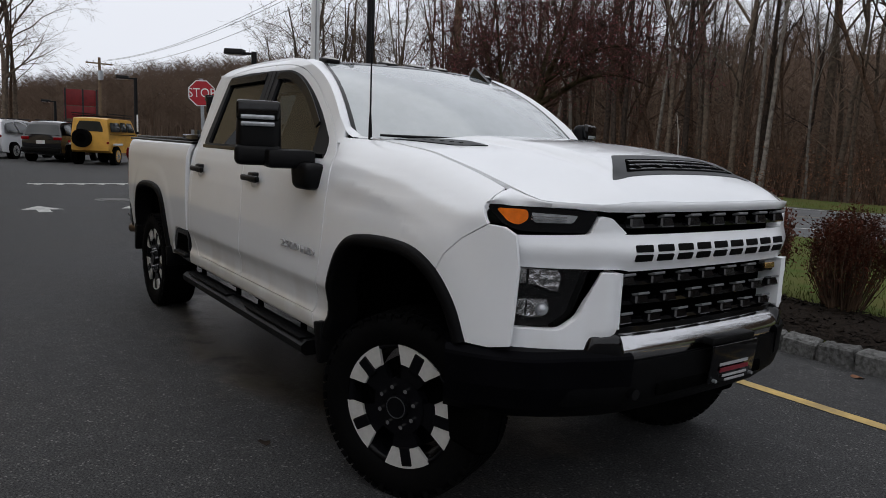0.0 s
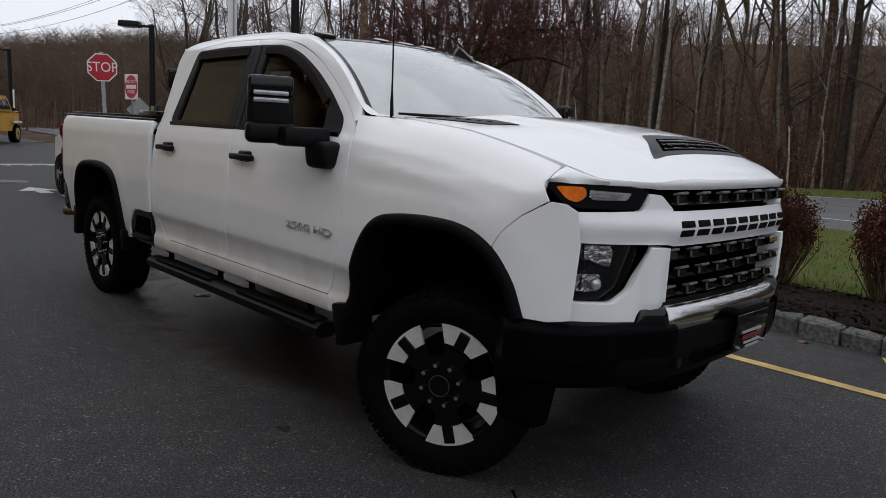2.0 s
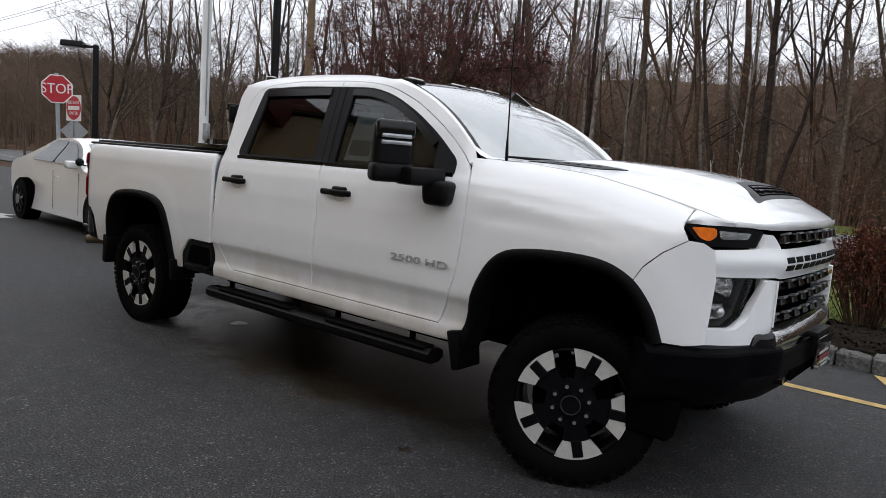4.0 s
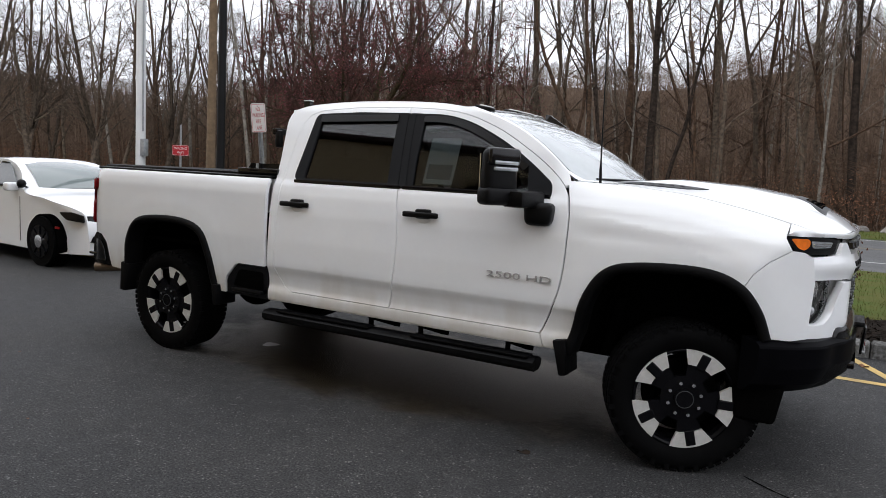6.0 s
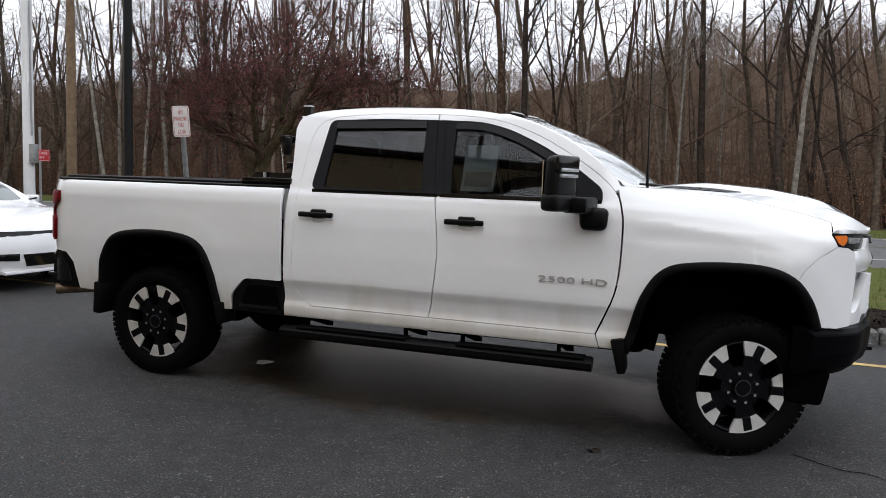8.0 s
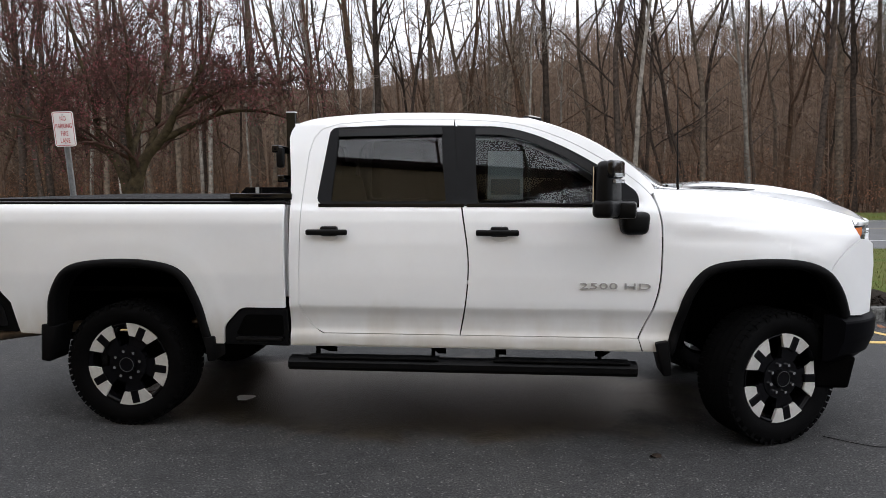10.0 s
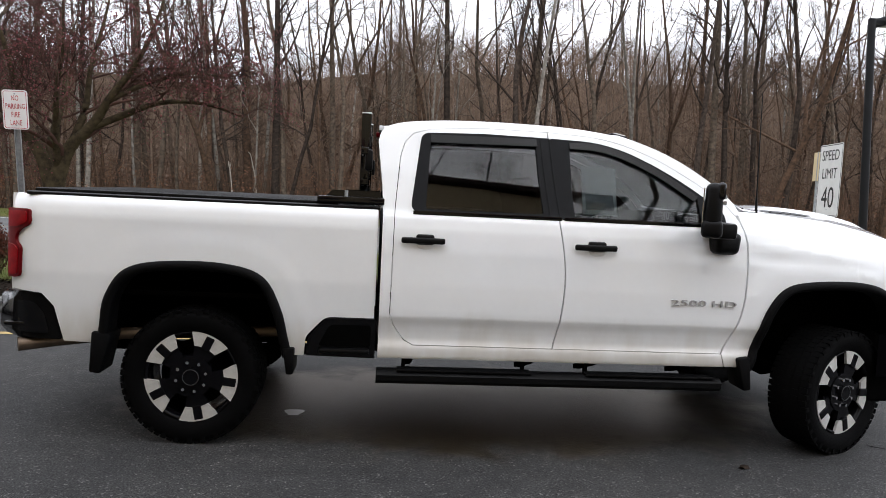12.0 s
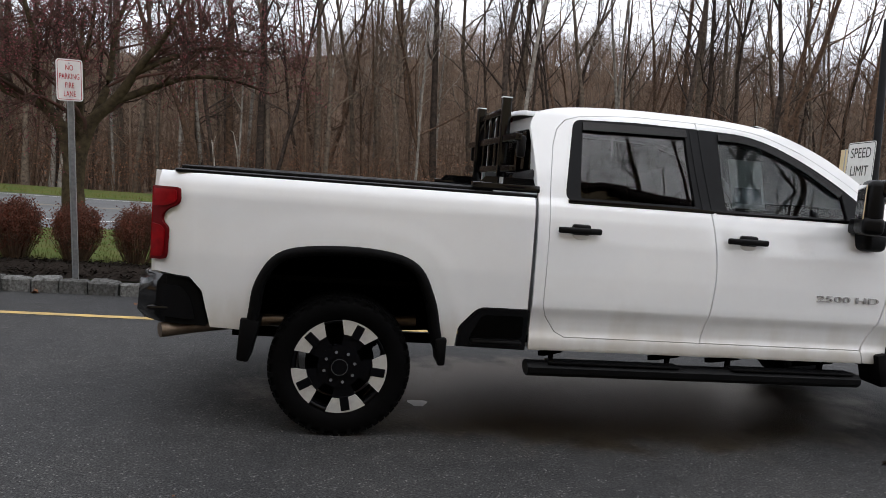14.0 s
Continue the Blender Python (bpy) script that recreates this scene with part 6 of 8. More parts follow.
def plate_sign(name, label, at, rz, size, z, face, border, lines, ink, lean=0.0, radius=0.035, post_h=None, fore=0.0, slim=1.0, rim=0.012):
    """A sheet sign on a post, facing -y before it is turned by rz."""
    s = thing(name, label, "sign", at, rz)
    s.matrix_basis = pose(*at, fore, lean, rz)
    u_channel(s, (post_h or z + size[1] / 2))
    w, h = size
    out = rpoly([(-w / 2, -h / 2, radius), (w / 2, -h / 2, radius), (w / 2, h / 2, radius), (-w / 2, h / 2, radius)], 4)
    fn = lambda u, v: (u, -0.026, z + v)
    panel = skin("sign_panel", out, fn, face, s, (1, 1), 0.003, hint=(0, -1, 0), solid=True)
    if border:
        skin("border", inset(out, 0.012), fn, border, panel, (1, 1), 0.001, hole=inset(out, 0.012 + rim), hint=(0, -1, 0), lift=0.002)
    for text, hh, v, sp in lines:
        lettering("lettering", text, hh, pose(0, -0.0285, z + v, 90, 0, 0) @ Matrix.Diagonal((slim, 1, 1, 1)), ink, panel, 0.0008, sp)
    for v in (h * 0.40, -h * 0.40):
        cyl("bolt", (0, -0.026, z + v), (0, -0.033, z + v), 0.008, "galv", panel, seg=6)
    return s


plate_sign("parking_sign", "white no-parking fire-lane sign with red letters on a galvanised post", (-2.82, 3.14, 0.13), 10, (0.245, 0.415), 2.10, "sign_white", "sign_red",
           [("NO", 0.056, 0.120, 1.08), ("PARKING", 0.056, 0.034, 1.02), ("FIRE", 0.056, -0.054, 1.08), ("LANE", 0.056, -0.140, 1.08)], "sign_red", lean=-1.9, fore=6.0, slim=0.56, rim=0.005)
plate_sign("parking_sign", "small white no-parking sign on a galvanised post by the kerb", (9.83, 5.60, 0.12), 62, (0.32, 0.46), 2.03, "sign_white", "sign_red",
           [("NO", 0.060, 0.14, 1.05), ("PARKING", 0.060, 0.045, 1.0), ("FIRE", 0.060, -0.05, 1.05), ("LANE", 0.060, -0.145, 1.05)], "sign_red", lean=1.0, slim=0.66, rim=0.006)
plate_sign("speed_sign", "white speed limit sign with black letters on a post", (8.0, 5.35, 0.12), -101, (0.82, 1.12), 1.91, "sign_white", "sign_black",
           [("SPEED", 0.16, 0.38, 1.0), ("LIMIT", 0.16, 0.10, 1.0), ("40", 0.32, -0.28, 1.0)], "sign_black", radius=0.05)
back = box("sign_back", (0.006, 0.40, 0.46), (8.06, 5.76, 2.26), "stucco", None, rot=(0, 0, -7))
tagged(back, "plain pale back of a smaller sign beside the speed sign", "sign")
back_post = cyl("back_post", (8.085, 5.83, 0.12), (8.085, 5.83, 2.5), 0.025, "galv", back)
back_post.matrix_parent_inverse = Matrix.Identity(4)

stop = thing("stop_sign", "red octagonal stop sign on a galvanised post", "sign", (-10.40, 2.70, 0.0), 74)
stop.matrix_basis = pose(-10.40, 2.70, -0.03, 0, -2, 74)
u_channel(stop, 2.8, 0.07)
octo = [(0.315 * math.cos(radians(22.5 + 45 * k)), 0.315 * math.sin(radians(22.5 + 45 * k))) for k in range(8)]
fn = lambda u, v: (u, -0.03, 2.47 + v)
pan = skin("sign_panel", octo, fn, "sign_white", stop, (1, 1), 0.003, hint=(0, -1, 0), solid=True)
skin("red_field", inset(octo, 0.022), fn, "sign_red", pan, (1, 1), 0.001, hint=(0, -1, 0), lift=0.002)
lettering("lettering", "STOP", 0.205, pose(0, -0.034, 2.47, 90, 0, 0) @ Matrix.Diagonal((0.88, 1, 1, 1)), "sign_white", pan, 0.001)

dne = thing("no_entry_sign", "white square no-entry sign with a red disc", "sign", (-15.6, 5.20, 0.02), 10)
u_channel(dne, 2.55, 0.06)
fn = lambda u, v: (u, -0.03, 2.25 + v)
pan = skin("sign_panel", rpoly([(-0.34, -0.36, 0.03), (0.34, -0.36, 0.03), (0.34, 0.36, 0.03), (-0.34, 0.36, 0.03)]), fn, "sign_white", dne, (1, 1), 0.003, hint=(0, -1, 0), solid=True)
skin("red_disc", [(0.33 * math.cos(a), 0.33 * math.sin(a)) for a in np.linspace(0, 2 * math.pi, 41)[:-1]], fn, "sign_red", pan, (1, 1), 0.001, hint=(0, -1, 0), lift=0.002)
skin("white_bar", [(-0.26, -0.055), (0.26, -0.055), (0.26, 0.055), (-0.26, 0.055)], fn, "sign_white", pan, (1, 1), 0.001, hint=(0, -1, 0), lift=0.0035)
lettering("lettering", "DO NOT", 0.09, pose(0, -0.0335, 2.25 + 0.15, 90, 0, 0), "sign_white", pan, 0.0006)
lettering("lettering", "ENTER", 0.09, pose(0, -0.0335, 2.25 - 0.15, 90, 0, 0), "sign_white", pan, 0.0006)
plate_sign("wrong_way_sign", "red wrong-way sign with white letters on a post", (-15.02, 11.66, 0.0), 40, (0.52, 0.35), 1.90, "sign_red", "sign_white", [("WRONG", 0.085, 0.065, 1.0), ("WAY", 0.085, -0.075, 1.0)], "sign_white", post_h=2.75, slim=0.85, rim=0.008)
dia = thing("warning_sign_back", "bare metal back of a diamond road sign", "sign", (-20.5, 7.3, 0.0), 60)
u_channel(dia, 1.9, 0.06)
skin("sign_panel", [(0, -0.45), (0.45, 0), (0, 0.45), (-0.45, 0)], lambda u, v: (u, -0.03, 1.65 + v), "galv", dia, (1, 1), 0.003, hint=(0, -1, 0), solid=True)


def lamp_post(at, h, rz, arm=0.85, pr=0.085, label="black steel parking-lot lamp post with a flat head", lean=0.0):
    p = thing("street_lamp", label, "street lamp", at, rz)
    p.matrix_basis = pose(*at) @ Matrix.Rotation(radians(lean), 4, "Y") @ pose(0, 0, 0, 0, 0, rz)
    cyl("pole", (0, 0, 0), (0, 0, h), pr, "pole_black", p, r2=pr * 0.85, seg=14)
    cyl("pole_base", (0, 0, 0), (0, 0, 0.10), pr * 1.7, "pole_black", p, seg=16)
    box("lamp_arm", (arm, 0.07, 0.07), (arm / 2, 0, h - 0.06), "pole_black", p)
    head = box("lamp_head", (0.62, 0.42, 0.17), (arm * 0.55 + 0.31, 0, h - 0.02), "pole_black", p, bevel=0.02, taper=(0.92, 0.92))
    box("lamp_lens", (0.46, 0.32, 0.012), (arm * 0.55 + 0.31, 0, h - 0.112), "sign_white", head)
    return p


lamp_post((10.9, 8.5, 0.1), 5.30, 12, 0.5, 0.085, lean=-3.0)
lamp_post((-4.40, 3.62, 0.12), 7.5, 200, 0.7, 0.070)
lamp_post((-16.0, 5.95, 0.0), 4.15, 232, 0.55, 0.10)
lamp_post((-32.5, 6.0, 0.0), 4.15, 250, 0.5, 0.10, "black lamp post, its head lit")
lamp_post((-53.0, 4.95, 0.0), 3.4, 250, 0.5, 0.11)
wp = thing("flag_pole", "tall white steel pole with a grey box and conduit", "pole", (-6.2, 3.45, 0.12))
cyl("pole", (0, 0, 0), (0, 0, 9.5), 0.085, "pole_white", wp, r2=0.07, seg=16)
box("switch_box", (0.10, 0.10, 0.30), (0.125, -0.02, 1.62), "galv", wp, bevel=0.01)
pipe("conduit", [(0.10, -0.03, 1.9), (0.095, -0.03, 4.4), (0.08, -0.03, 5.2)], 0.014, "galv", wp)
cyl("pole_base", (0, 0, 0), (0, 0, 0.15), 0.16, "pole_white", wp, seg=16)


def utility_pole(at, h, rz=0.0, arms=True):
    u = thing("utility_pole", "brown weathered wooden utility pole", "utility pole", at, rz)
    pipe("pole", [(0, 0, 0), (0.03, 0, h * 0.5), (0, 0, h)], [0.17, 0.15, 0.11], "wood_pole", u, 12)
    if arms:
        box("crossarm", (0.10, 2.2, 0.12), (0, 0, h - 0.5), "wood_pole", u)
        for y in (-1.0, -0.5, 0.5, 1.0):
            cyl("insulator", (0, y, h - 0.44), (0, y, h - 0.30), 0.035, "galv", u, seg=8)
    cyl("transformer", (0.25, 0, h - 1.9), (0.25, 0, h - 1.1), 0.20, "galv", u, seg=14) if arms else None
    return u


utility_pole((-16.2, 14.0, 0.0), 11.0, 0, False)
utility_pole((-62.3, 9.6, 0.0), 7.6, 10)
utility_pole((30.0, 12.5, 0.2), 11.0, 0)


def wire(name, a, b, sag, r=0.012):
    pts = []
    for t in np.linspace(0, 1, 25):
        p = Vector(a).lerp(Vector(b), t)
        p.z -= sag * 4 * t * (1 - t)
        pts.append(p)
    v, f = tube(pts, r, 5)
    return tagged(mesh_ob(name, v, f, "wire", None, True), "thin black overhead wire between the poles", "wire", "overhead wires")


for k, dz in enumerate((0.0, 0.35, -0.5)):
    wire("power_line", (-62.3, 9.8 + 0.5 * k, 7.3 + dz * 0.5), (-16.6, 14.2, 10.6 + dz), 1.2, 0.012)
    wire("power_line", (-16.6, 14.2, 10.6 + dz), (30.0, 12.5, 10.6 + dz), 1.0, 0.012)
    wire("power_line", (30.0, 12.5, 10.6 + dz), (90.0, 18.0, 10.6 + dz), 1.2, 0.014)

M["board_red"] = mat("board_red", (0.20, 0.012, 0.014), 0.6, var=0.3, scale=3)
rb = thing("red_board", "large plain red board on two dark posts", "sign", (-44.8, 5.4, 0.0), 84)
box("board", (1.95, 0.08, 1.0), (0, 0, 3.45), "board_red", rb, bevel=0.01)
box("board", (1.95, 0.08, 0.80), (0, 0, 2.5), "board_red", rb, bevel=0.01)
for x in (-0.9, 0.1, 0.9):
    box("board_post", (0.10, 0.10, 4.0), (x, -0.09, 2.0), "sign_black", rb)


# ---- parked vehicles ----
def car(name, label, at, rz, L, W, roof_z, belt_z, side_pts, glass_pts, paint, wheel_r, wheels, extra=None, cap="rim_black", lean=0.30):
    """A car from its side outline; front towards +x, x = 0 in the middle."""
    c = thing(name, label, "car", at, rz, "parked cars")
    # body as ribs across the width, narrower at the top and at both ends
    ribs = 11
    n = len(side_pts)
    vv, ff = [], []
    for k in range(ribs):
        t = -1 + 2 * k / (ribs - 1)
        for x, z in side_pts:
            tum = 1.0 - lean * smoothstep(belt_z, roof_z, z) - 0.06 * smoothstep(0.55, 0.2, z)
            ends = 1.0 - 0.16 * smoothstep(L * 0.36, L * 0.5, abs(x))
            e = abs(t) ** 3
            xx = x * (1 - 0.035 * e)
            zz = z - 0.035 * e * smoothstep(belt_z - 0.3, belt_z, z)
            vv.append((xx, t * W / 2 * tum * ends, zz))
    for k in range(ribs - 1):
        for j in range(n):
            j2 = (j + 1) % n
            ff.append((k * n + j, k * n + j2, (k + 1) * n + j2, (k + 1) * n + j))
    ff.append(tuple(range(n))[::-1])
    ff.append(tuple((ribs - 1) * n + j for j in range(n)))
    body = mesh_ob("body", vv, ff, paint, c, True)
    body.data.set_sharp_from_angle(angle=radians(38))
    def surf(s):
        def fn(x, z):
            tum = 1.0 - lean * smoothstep(belt_z, roof_z, z) - 0.06 * smoothstep(0.55, 0.2, z)
            ends = 1.0 - 0.16 * smoothstep(L * 0.36, L * 0.5, abs(x))
            return (x, s * W / 2 * tum * ends, z)
        return fn
    for s in (-1, 1):
        for poly in glass_pts["side"]:
            skin("side_window", rpoly([(x, z, 0.05) for x, z in poly], 3), surf(s), "car_glass", c, (0.3, 0.1), 0.01, hint=(0, s, 0), lift=0.012)
        for x in wheels:
            w = new("wheel")
            w.parent = c
            w.matrix_basis = pose(x, s * (W / 2 - 0.13), wheel_r, 0, 0, 0 if s < 0 else 180)
            cyl("arch", (0, -0.10, 0), (0, 0.12, 0), wheel_r + 0.030, "underbody", w, seg=28)
            cyl("tyre", (0, -0.13, 0), (0, 0.10, 0), wheel_r, "tyre", w, seg=28)
            cyl("rim", (0, -0.14, 0), (0, -0.09, 0), wheel_r * 0.66, cap, w, seg=20)
            cyl("hub", (0, -0.16, 0), (0, -0.12, 0), wheel_r * 0.26, "bright_chrome", w, seg=14, label="bright hub cap")
            for q in range(8):
                a = 2 * math.pi * q / 8
                bm = bmesh.new()
                add_box(bm, (wheel_r * 0.34, 0.02, 0.05), (wheel_r * 0.44 * math.cos(a), -0.142, wheel_r * 0.44 * math.sin(a)), (0, -math.degrees(a), 0))
                part("spoke", bm, "galv" if cap != "rim_black" else "rim_black", w)
        box("mirror", (0.14, 0.17, 0.12), (glass_pts["mirror"][0], s * (W / 2 + 0.04), glass_pts["mirror"][1]), glass_pts.get("mirror_mat", paint), c, bevel=0.03, segs=3)
    for nm, pts in glass_pts["cross"]:
        (x0, z0), (x1, z1), w0, w1 = pts
        d = Vector((z0 - z1, 0, x1 - x0)).normalized() * (0.012 if (x1 - x0) * 1 > 0 else 0.012)
        if d.z < 0:
            d = -d
        rows = []
        for u in np.linspace(0, 1, 5):
            for v in np.linspace(-1, 1, 7):
                ww = w0 + (w1 - w0) * u
                bow = 0.062 * math.sin(math.pi * u) if nm == "windshield" and roof_z < 1.9 else 0.0
                rows.append((x0 + (x1 - x0) * u + d.x * (1 + bow / 0.012) - 0.05 * abs(v) ** 2.5 * (1 if x0 > 0 else -1), v * ww, z0 + (z1 - z0) * u + d.z * (1 + bow / 0.012) - 0.02 * abs(v) ** 3))
        fs = [(i * 7 + j, i * 7 + j + 1, (i + 1) * 7 + j + 1, (i + 1) * 7 + j) for i in range(4) for j in range(6)]
        mesh_ob(nm, rows, fs, "shield_glass" if nm == "windshield" else "car_glass", c, True)
    if extra:
        extra(c, surf)
    return c


def sedan_front(y, z):
    """The sedan's nose, rounded across."""
    return (float(np.interp(z, [0.22, 0.45, 0.74], [2.46, 2.52, 2.46])) * (1 - 0.035 * (abs(y) / 0.80) ** 3), y, z)


def sedan_extra(c, surf):
    for s in (-1, 1):
        skin("headlight", rpoly([(1.98, 0.775, 0.03), (2.16, 0.785, 0.02), (2.36, 0.745, 0.01), (2.37, 0.655, 0.01), (2.10, 0.675, 0.03)]), surf(s), "black_gloss", c, (0.1, 0.05), 0.02, hint=(0, s, 0), lift=0.012)
        skin("front_lamp", [(s * 0.30, 0.735), (s * 0.785, 0.745), (s * 0.785, 0.655), (s * 0.34, 0.640)], sedan_front, "black_gloss", c, (0.06, 0.05), 0.02, hint=(1, 0, 0), lift=0.012)
        skin("fog_intake", [(s * 0.52, 0.47), (s * 0.74, 0.475), (s * 0.77, 0.40), (s * 0.52, 0.385)], sedan_front, "black_gloss", c, (0.06, 0.05), 0.02, hint=(1, 0, 0), lift=0.012)
        box("marker", (0.10, 0.01, 0.03), (1.93, s * 0.935, 0.56), "red_lens", c)
        box("door_seam", (0.008, 0.006, 0.62), (0.02, s * 0.953, 0.62), "underbody", c)
        box("door_seam", (0.008, 0.006, 0.62), (1.02, s * 0.953, 0.62), "underbody", c)
        box("door_handle", (0.16, 0.02, 0.03), (0.18, s * 0.955, 0.83), "car_white", c, bevel=0.008)
        pipe("spot_lamp_arm", [(0.98, s * 0.80, 1.05), (1.03, s * 0.93, 1.08)], 0.012, "black_plastic", c)
    bm = bmesh.new()
    bmesh.ops.create_uvsphere(bm, u_segments=14, v_segments=8, radius=0.062)
    bmesh.ops.translate(bm, vec=(1.06, -0.95, 1.11), verts=bm.verts)
    part("spot_lamp", bm, "black_plastic", c, "black spot lamp by the windshield", smooth=True)
    skin("grille", [(-0.31, 0.735), (0.31, 0.735), (0.35, 0.635), (-0.35, 0.635)], sedan_front, "black_gloss", c, (0.06, 0.05), 0.02, hint=(1, 0, 0), lift=0.010)
    skin("lower_intake", [(-0.48, 0.46), (0.48, 0.46), (0.42, 0.31), (-0.42, 0.31)], sedan_front, "black_gloss", c, (0.06, 0.05), 0.02, hint=(1, 0, 0), lift=0.010)
    box("splitter", (0.10, 1.40, 0.04), (2.43, 0, 0.24), "car_white", c, bevel=0.01)


sedan_side = spline([(-2.50, 0.42), (-2.52, 0.75), (-2.45, 0.98), (-1.95, 1.04), (-1.55, 1.13), (-0.75, 1.43), (-0.2, 1.475), (0.25, 1.45), (0.75, 1.26), (1.15, 1.03), (1.75, 0.97), (2.25, 0.86), (2.46, 0.74), (2.52, 0.45), (2.46, 0.22)], 4) + [(1.9, 0.20), (-1.9, 0.22), (-2.40, 0.26)]
sedan_glass = {"side": [[(-0.98, 1.06), (-0.58, 1.40), (-0.06, 1.415), (-0.06, 1.05)], [(0.0, 1.05), (0.0, 1.41), (0.26, 1.385), (0.98, 1.04)]],
               "cross": [("windshield", ((1.10, 1.045), (0.34, 1.415), 0.70, 0.55)), ("rear_window", ((-1.52, 1.135), (-0.82, 1.405), 0.66, 0.55))], "mirror": (0.86, 1.06)}
car("sedan", "white police-style sedan with steel wheels parked behind the truck", (-6.36, 1.88, 0), -2.5, 5.04, 1.90, 1.47, 0.95, sedan_side, sedan_glass, "car_white", 0.345, (-1.53, 1.53), sedan_extra)


def suv_extra(paint, dark=False):
    def f(c, surf):
        for s in (-1, 1):
            box("tail_light", (0.10, 0.34, 0.12), (-2.36, s * 0.66, 1.02), "red_lens", c, rot=(0, 0, -s * 12), bevel=0.02)
            box("roof_rail", (1.9, 0.04, 0.05), (-0.5, s * 0.60, 1.80), "black_plastic", c, bevel=0.01)
            box("door_seam", (0.008, 0.006, 0.7), (0.15, s * 0.97, 0.72), "underbody", c)
        box("rear_bumper", (0.10, 1.6, 0.22), (-2.44, 0, 0.52), "black_plastic", c, bevel=0.03)
        box("plate", (0.02, 0.34, 0.15), (-2.46, 0, 0.86), "sign_white", c)
    return f


suv_side = spline([(-2.38, 0.45), (-2.44, 0.85), (-2.36, 1.15), (-2.10, 1.62), (-1.75, 1.755), (-0.6, 1.785), (0.2, 1.74), (0.70, 1.50), (1.12, 1.16), (1.85, 1.06), (2.28, 0.92), (2.40, 0.65), (2.36, 0.36)], 4) + [(1.9, 0.28), (-1.9, 0.28), (-2.3, 0.34)]
suv_glass = {"side": [[(-2.0, 1.22), (-1.85, 1.58), (-1.20, 1.66), (-1.20, 1.18)], [(-1.12, 1.18), (-1.12, 1.67), (-0.25, 1.67), (-0.25, 1.16)], [(-0.18, 1.16), (-0.18, 1.66), (0.22, 1.62), (0.88, 1.16)]],
             "cross": [("windshield", ((1.06, 1.20), (0.30, 1.66), 0.74, 0.58)), ("rear_window", ((-2.36, 1.18), (-2.12, 1.60), 0.72, 0.60))], "mirror": (0.82, 1.16)}
car("suv", "white sport utility vehicle parked in the far row", (-33.4, 0.65, 0), 146, 4.8, 1.94, 1.78, 1.1, suv_side, suv_glass, "car_white", 0.37, (-1.45, 1.50), suv_extra("car_white"), "rim_machined")
car("suv", "black sport utility vehicle parked in the far row", (-30.9, 2.5, 0), 151, 4.8, 1.90, 1.78, 1.1, suv_side, suv_glass, "car_black", 0.37, (-1.45, 1.50), suv_extra("car_black"), "rim_machined")
car("suv", "dark sport utility vehicle behind the others", (-41.0, -0.2, 0), 150, 4.8, 1.94, 1.78, 1.1, suv_side, suv_glass, "car_black", 0.37, (-1.45, 1.50), suv_extra("car_black"), "rim_machined")


def off_extra(c, surf):
    bm = bmesh.new()
    add_cyl(bm, (-2.36, 0.25, 1.12), (-2.14, 0.25, 1.12), 0.38, None, 28)
    sp = part("spare_wheel", bm, "tyre", c, angle=40)
    cyl("spare_rim", (-2.38, 0.25, 1.12), (-2.34, 0.25, 1.12), 0.20, "underbody", sp, seg=20)
    rack = new("roof_rack")
    rack.parent = c
    for y in (-0.72, 0.72):
        box("rack_rail", (2.9, 0.04, 0.04), (-0.55, y, 2.16), "black_plastic", rack)
        box("rack_rail", (2.9, 0.03, 0.03), (-0.55, y, 2.06), "black_plastic", rack)
    for x in np.linspace(-2.0, 0.9, 8):
        box("rack_bar", (0.04, 1.44, 0.03), (x, 0, 2.06), "black_plastic", rack)
    for s in (-1, 1):
        box("wing_flare", (0.95, 0.10, 0.10), (1.42, s * 0.90, 0.88), "pole_white", c, bevel=0.03)
        box("wing_flare", (0.95, 0.10, 0.10), (-1.37, s * 0.90, 0.88), "pole_white", c, bevel=0.03)
        box("body_crease", (4.1, 0.015, 0.03), (-0.1, s * 0.885, 1.30), "black_plastic", c)
        box("tail_light", (0.03, 0.09, 0.09), (-2.19, s * 0.78, 0.95), "red_lens", c)
        box("side_decal", (0.5, 0.012, 0.16), (0.85, s * 0.89, 0.95), "line_yellow", c)
    box("snorkel", (0.06, 0.06, 1.0), (1.0, -0.93, 1.75), "pole_white", c, bevel=0.01)
    box("front_wing", (1.05, 1.50, 0.42), (1.62, 0, 1.13), "car_yellow", c, bevel=0.05)


off_side = [(-2.12, 0.62), (-2.14, 1.10), (-2.12, 1.32), (-2.05, 1.95), (-1.9, 2.0), (0.45, 1.99), (0.60, 1.93), (0.92, 1.36), (1.0, 1.30), (2.12, 1.24), (2.16, 1.1), (2.16, 0.62), (1.9, 0.50), (-1.9, 0.52)]
off_glass = {"side": [[(-1.92, 1.42), (-1.90, 1.80), (-1.05, 1.80), (-1.05, 1.42)], [(-0.92, 1.42), (-0.92, 1.82), (-0.30, 1.82), (-0.30, 1.42)], [(-0.18, 1.42), (-0.18, 1.82), (0.42, 1.82), (0.70, 1.42)]],
             "cross": [("windshield", ((0.92, 1.40), (0.64, 1.86), 0.74, 0.62)), ("rear_window", ((-2.12, 1.42), (-2.07, 1.84), 0.55, 0.50))], "mirror": (0.9, 1.42), "mirror_mat": "black_plastic"}
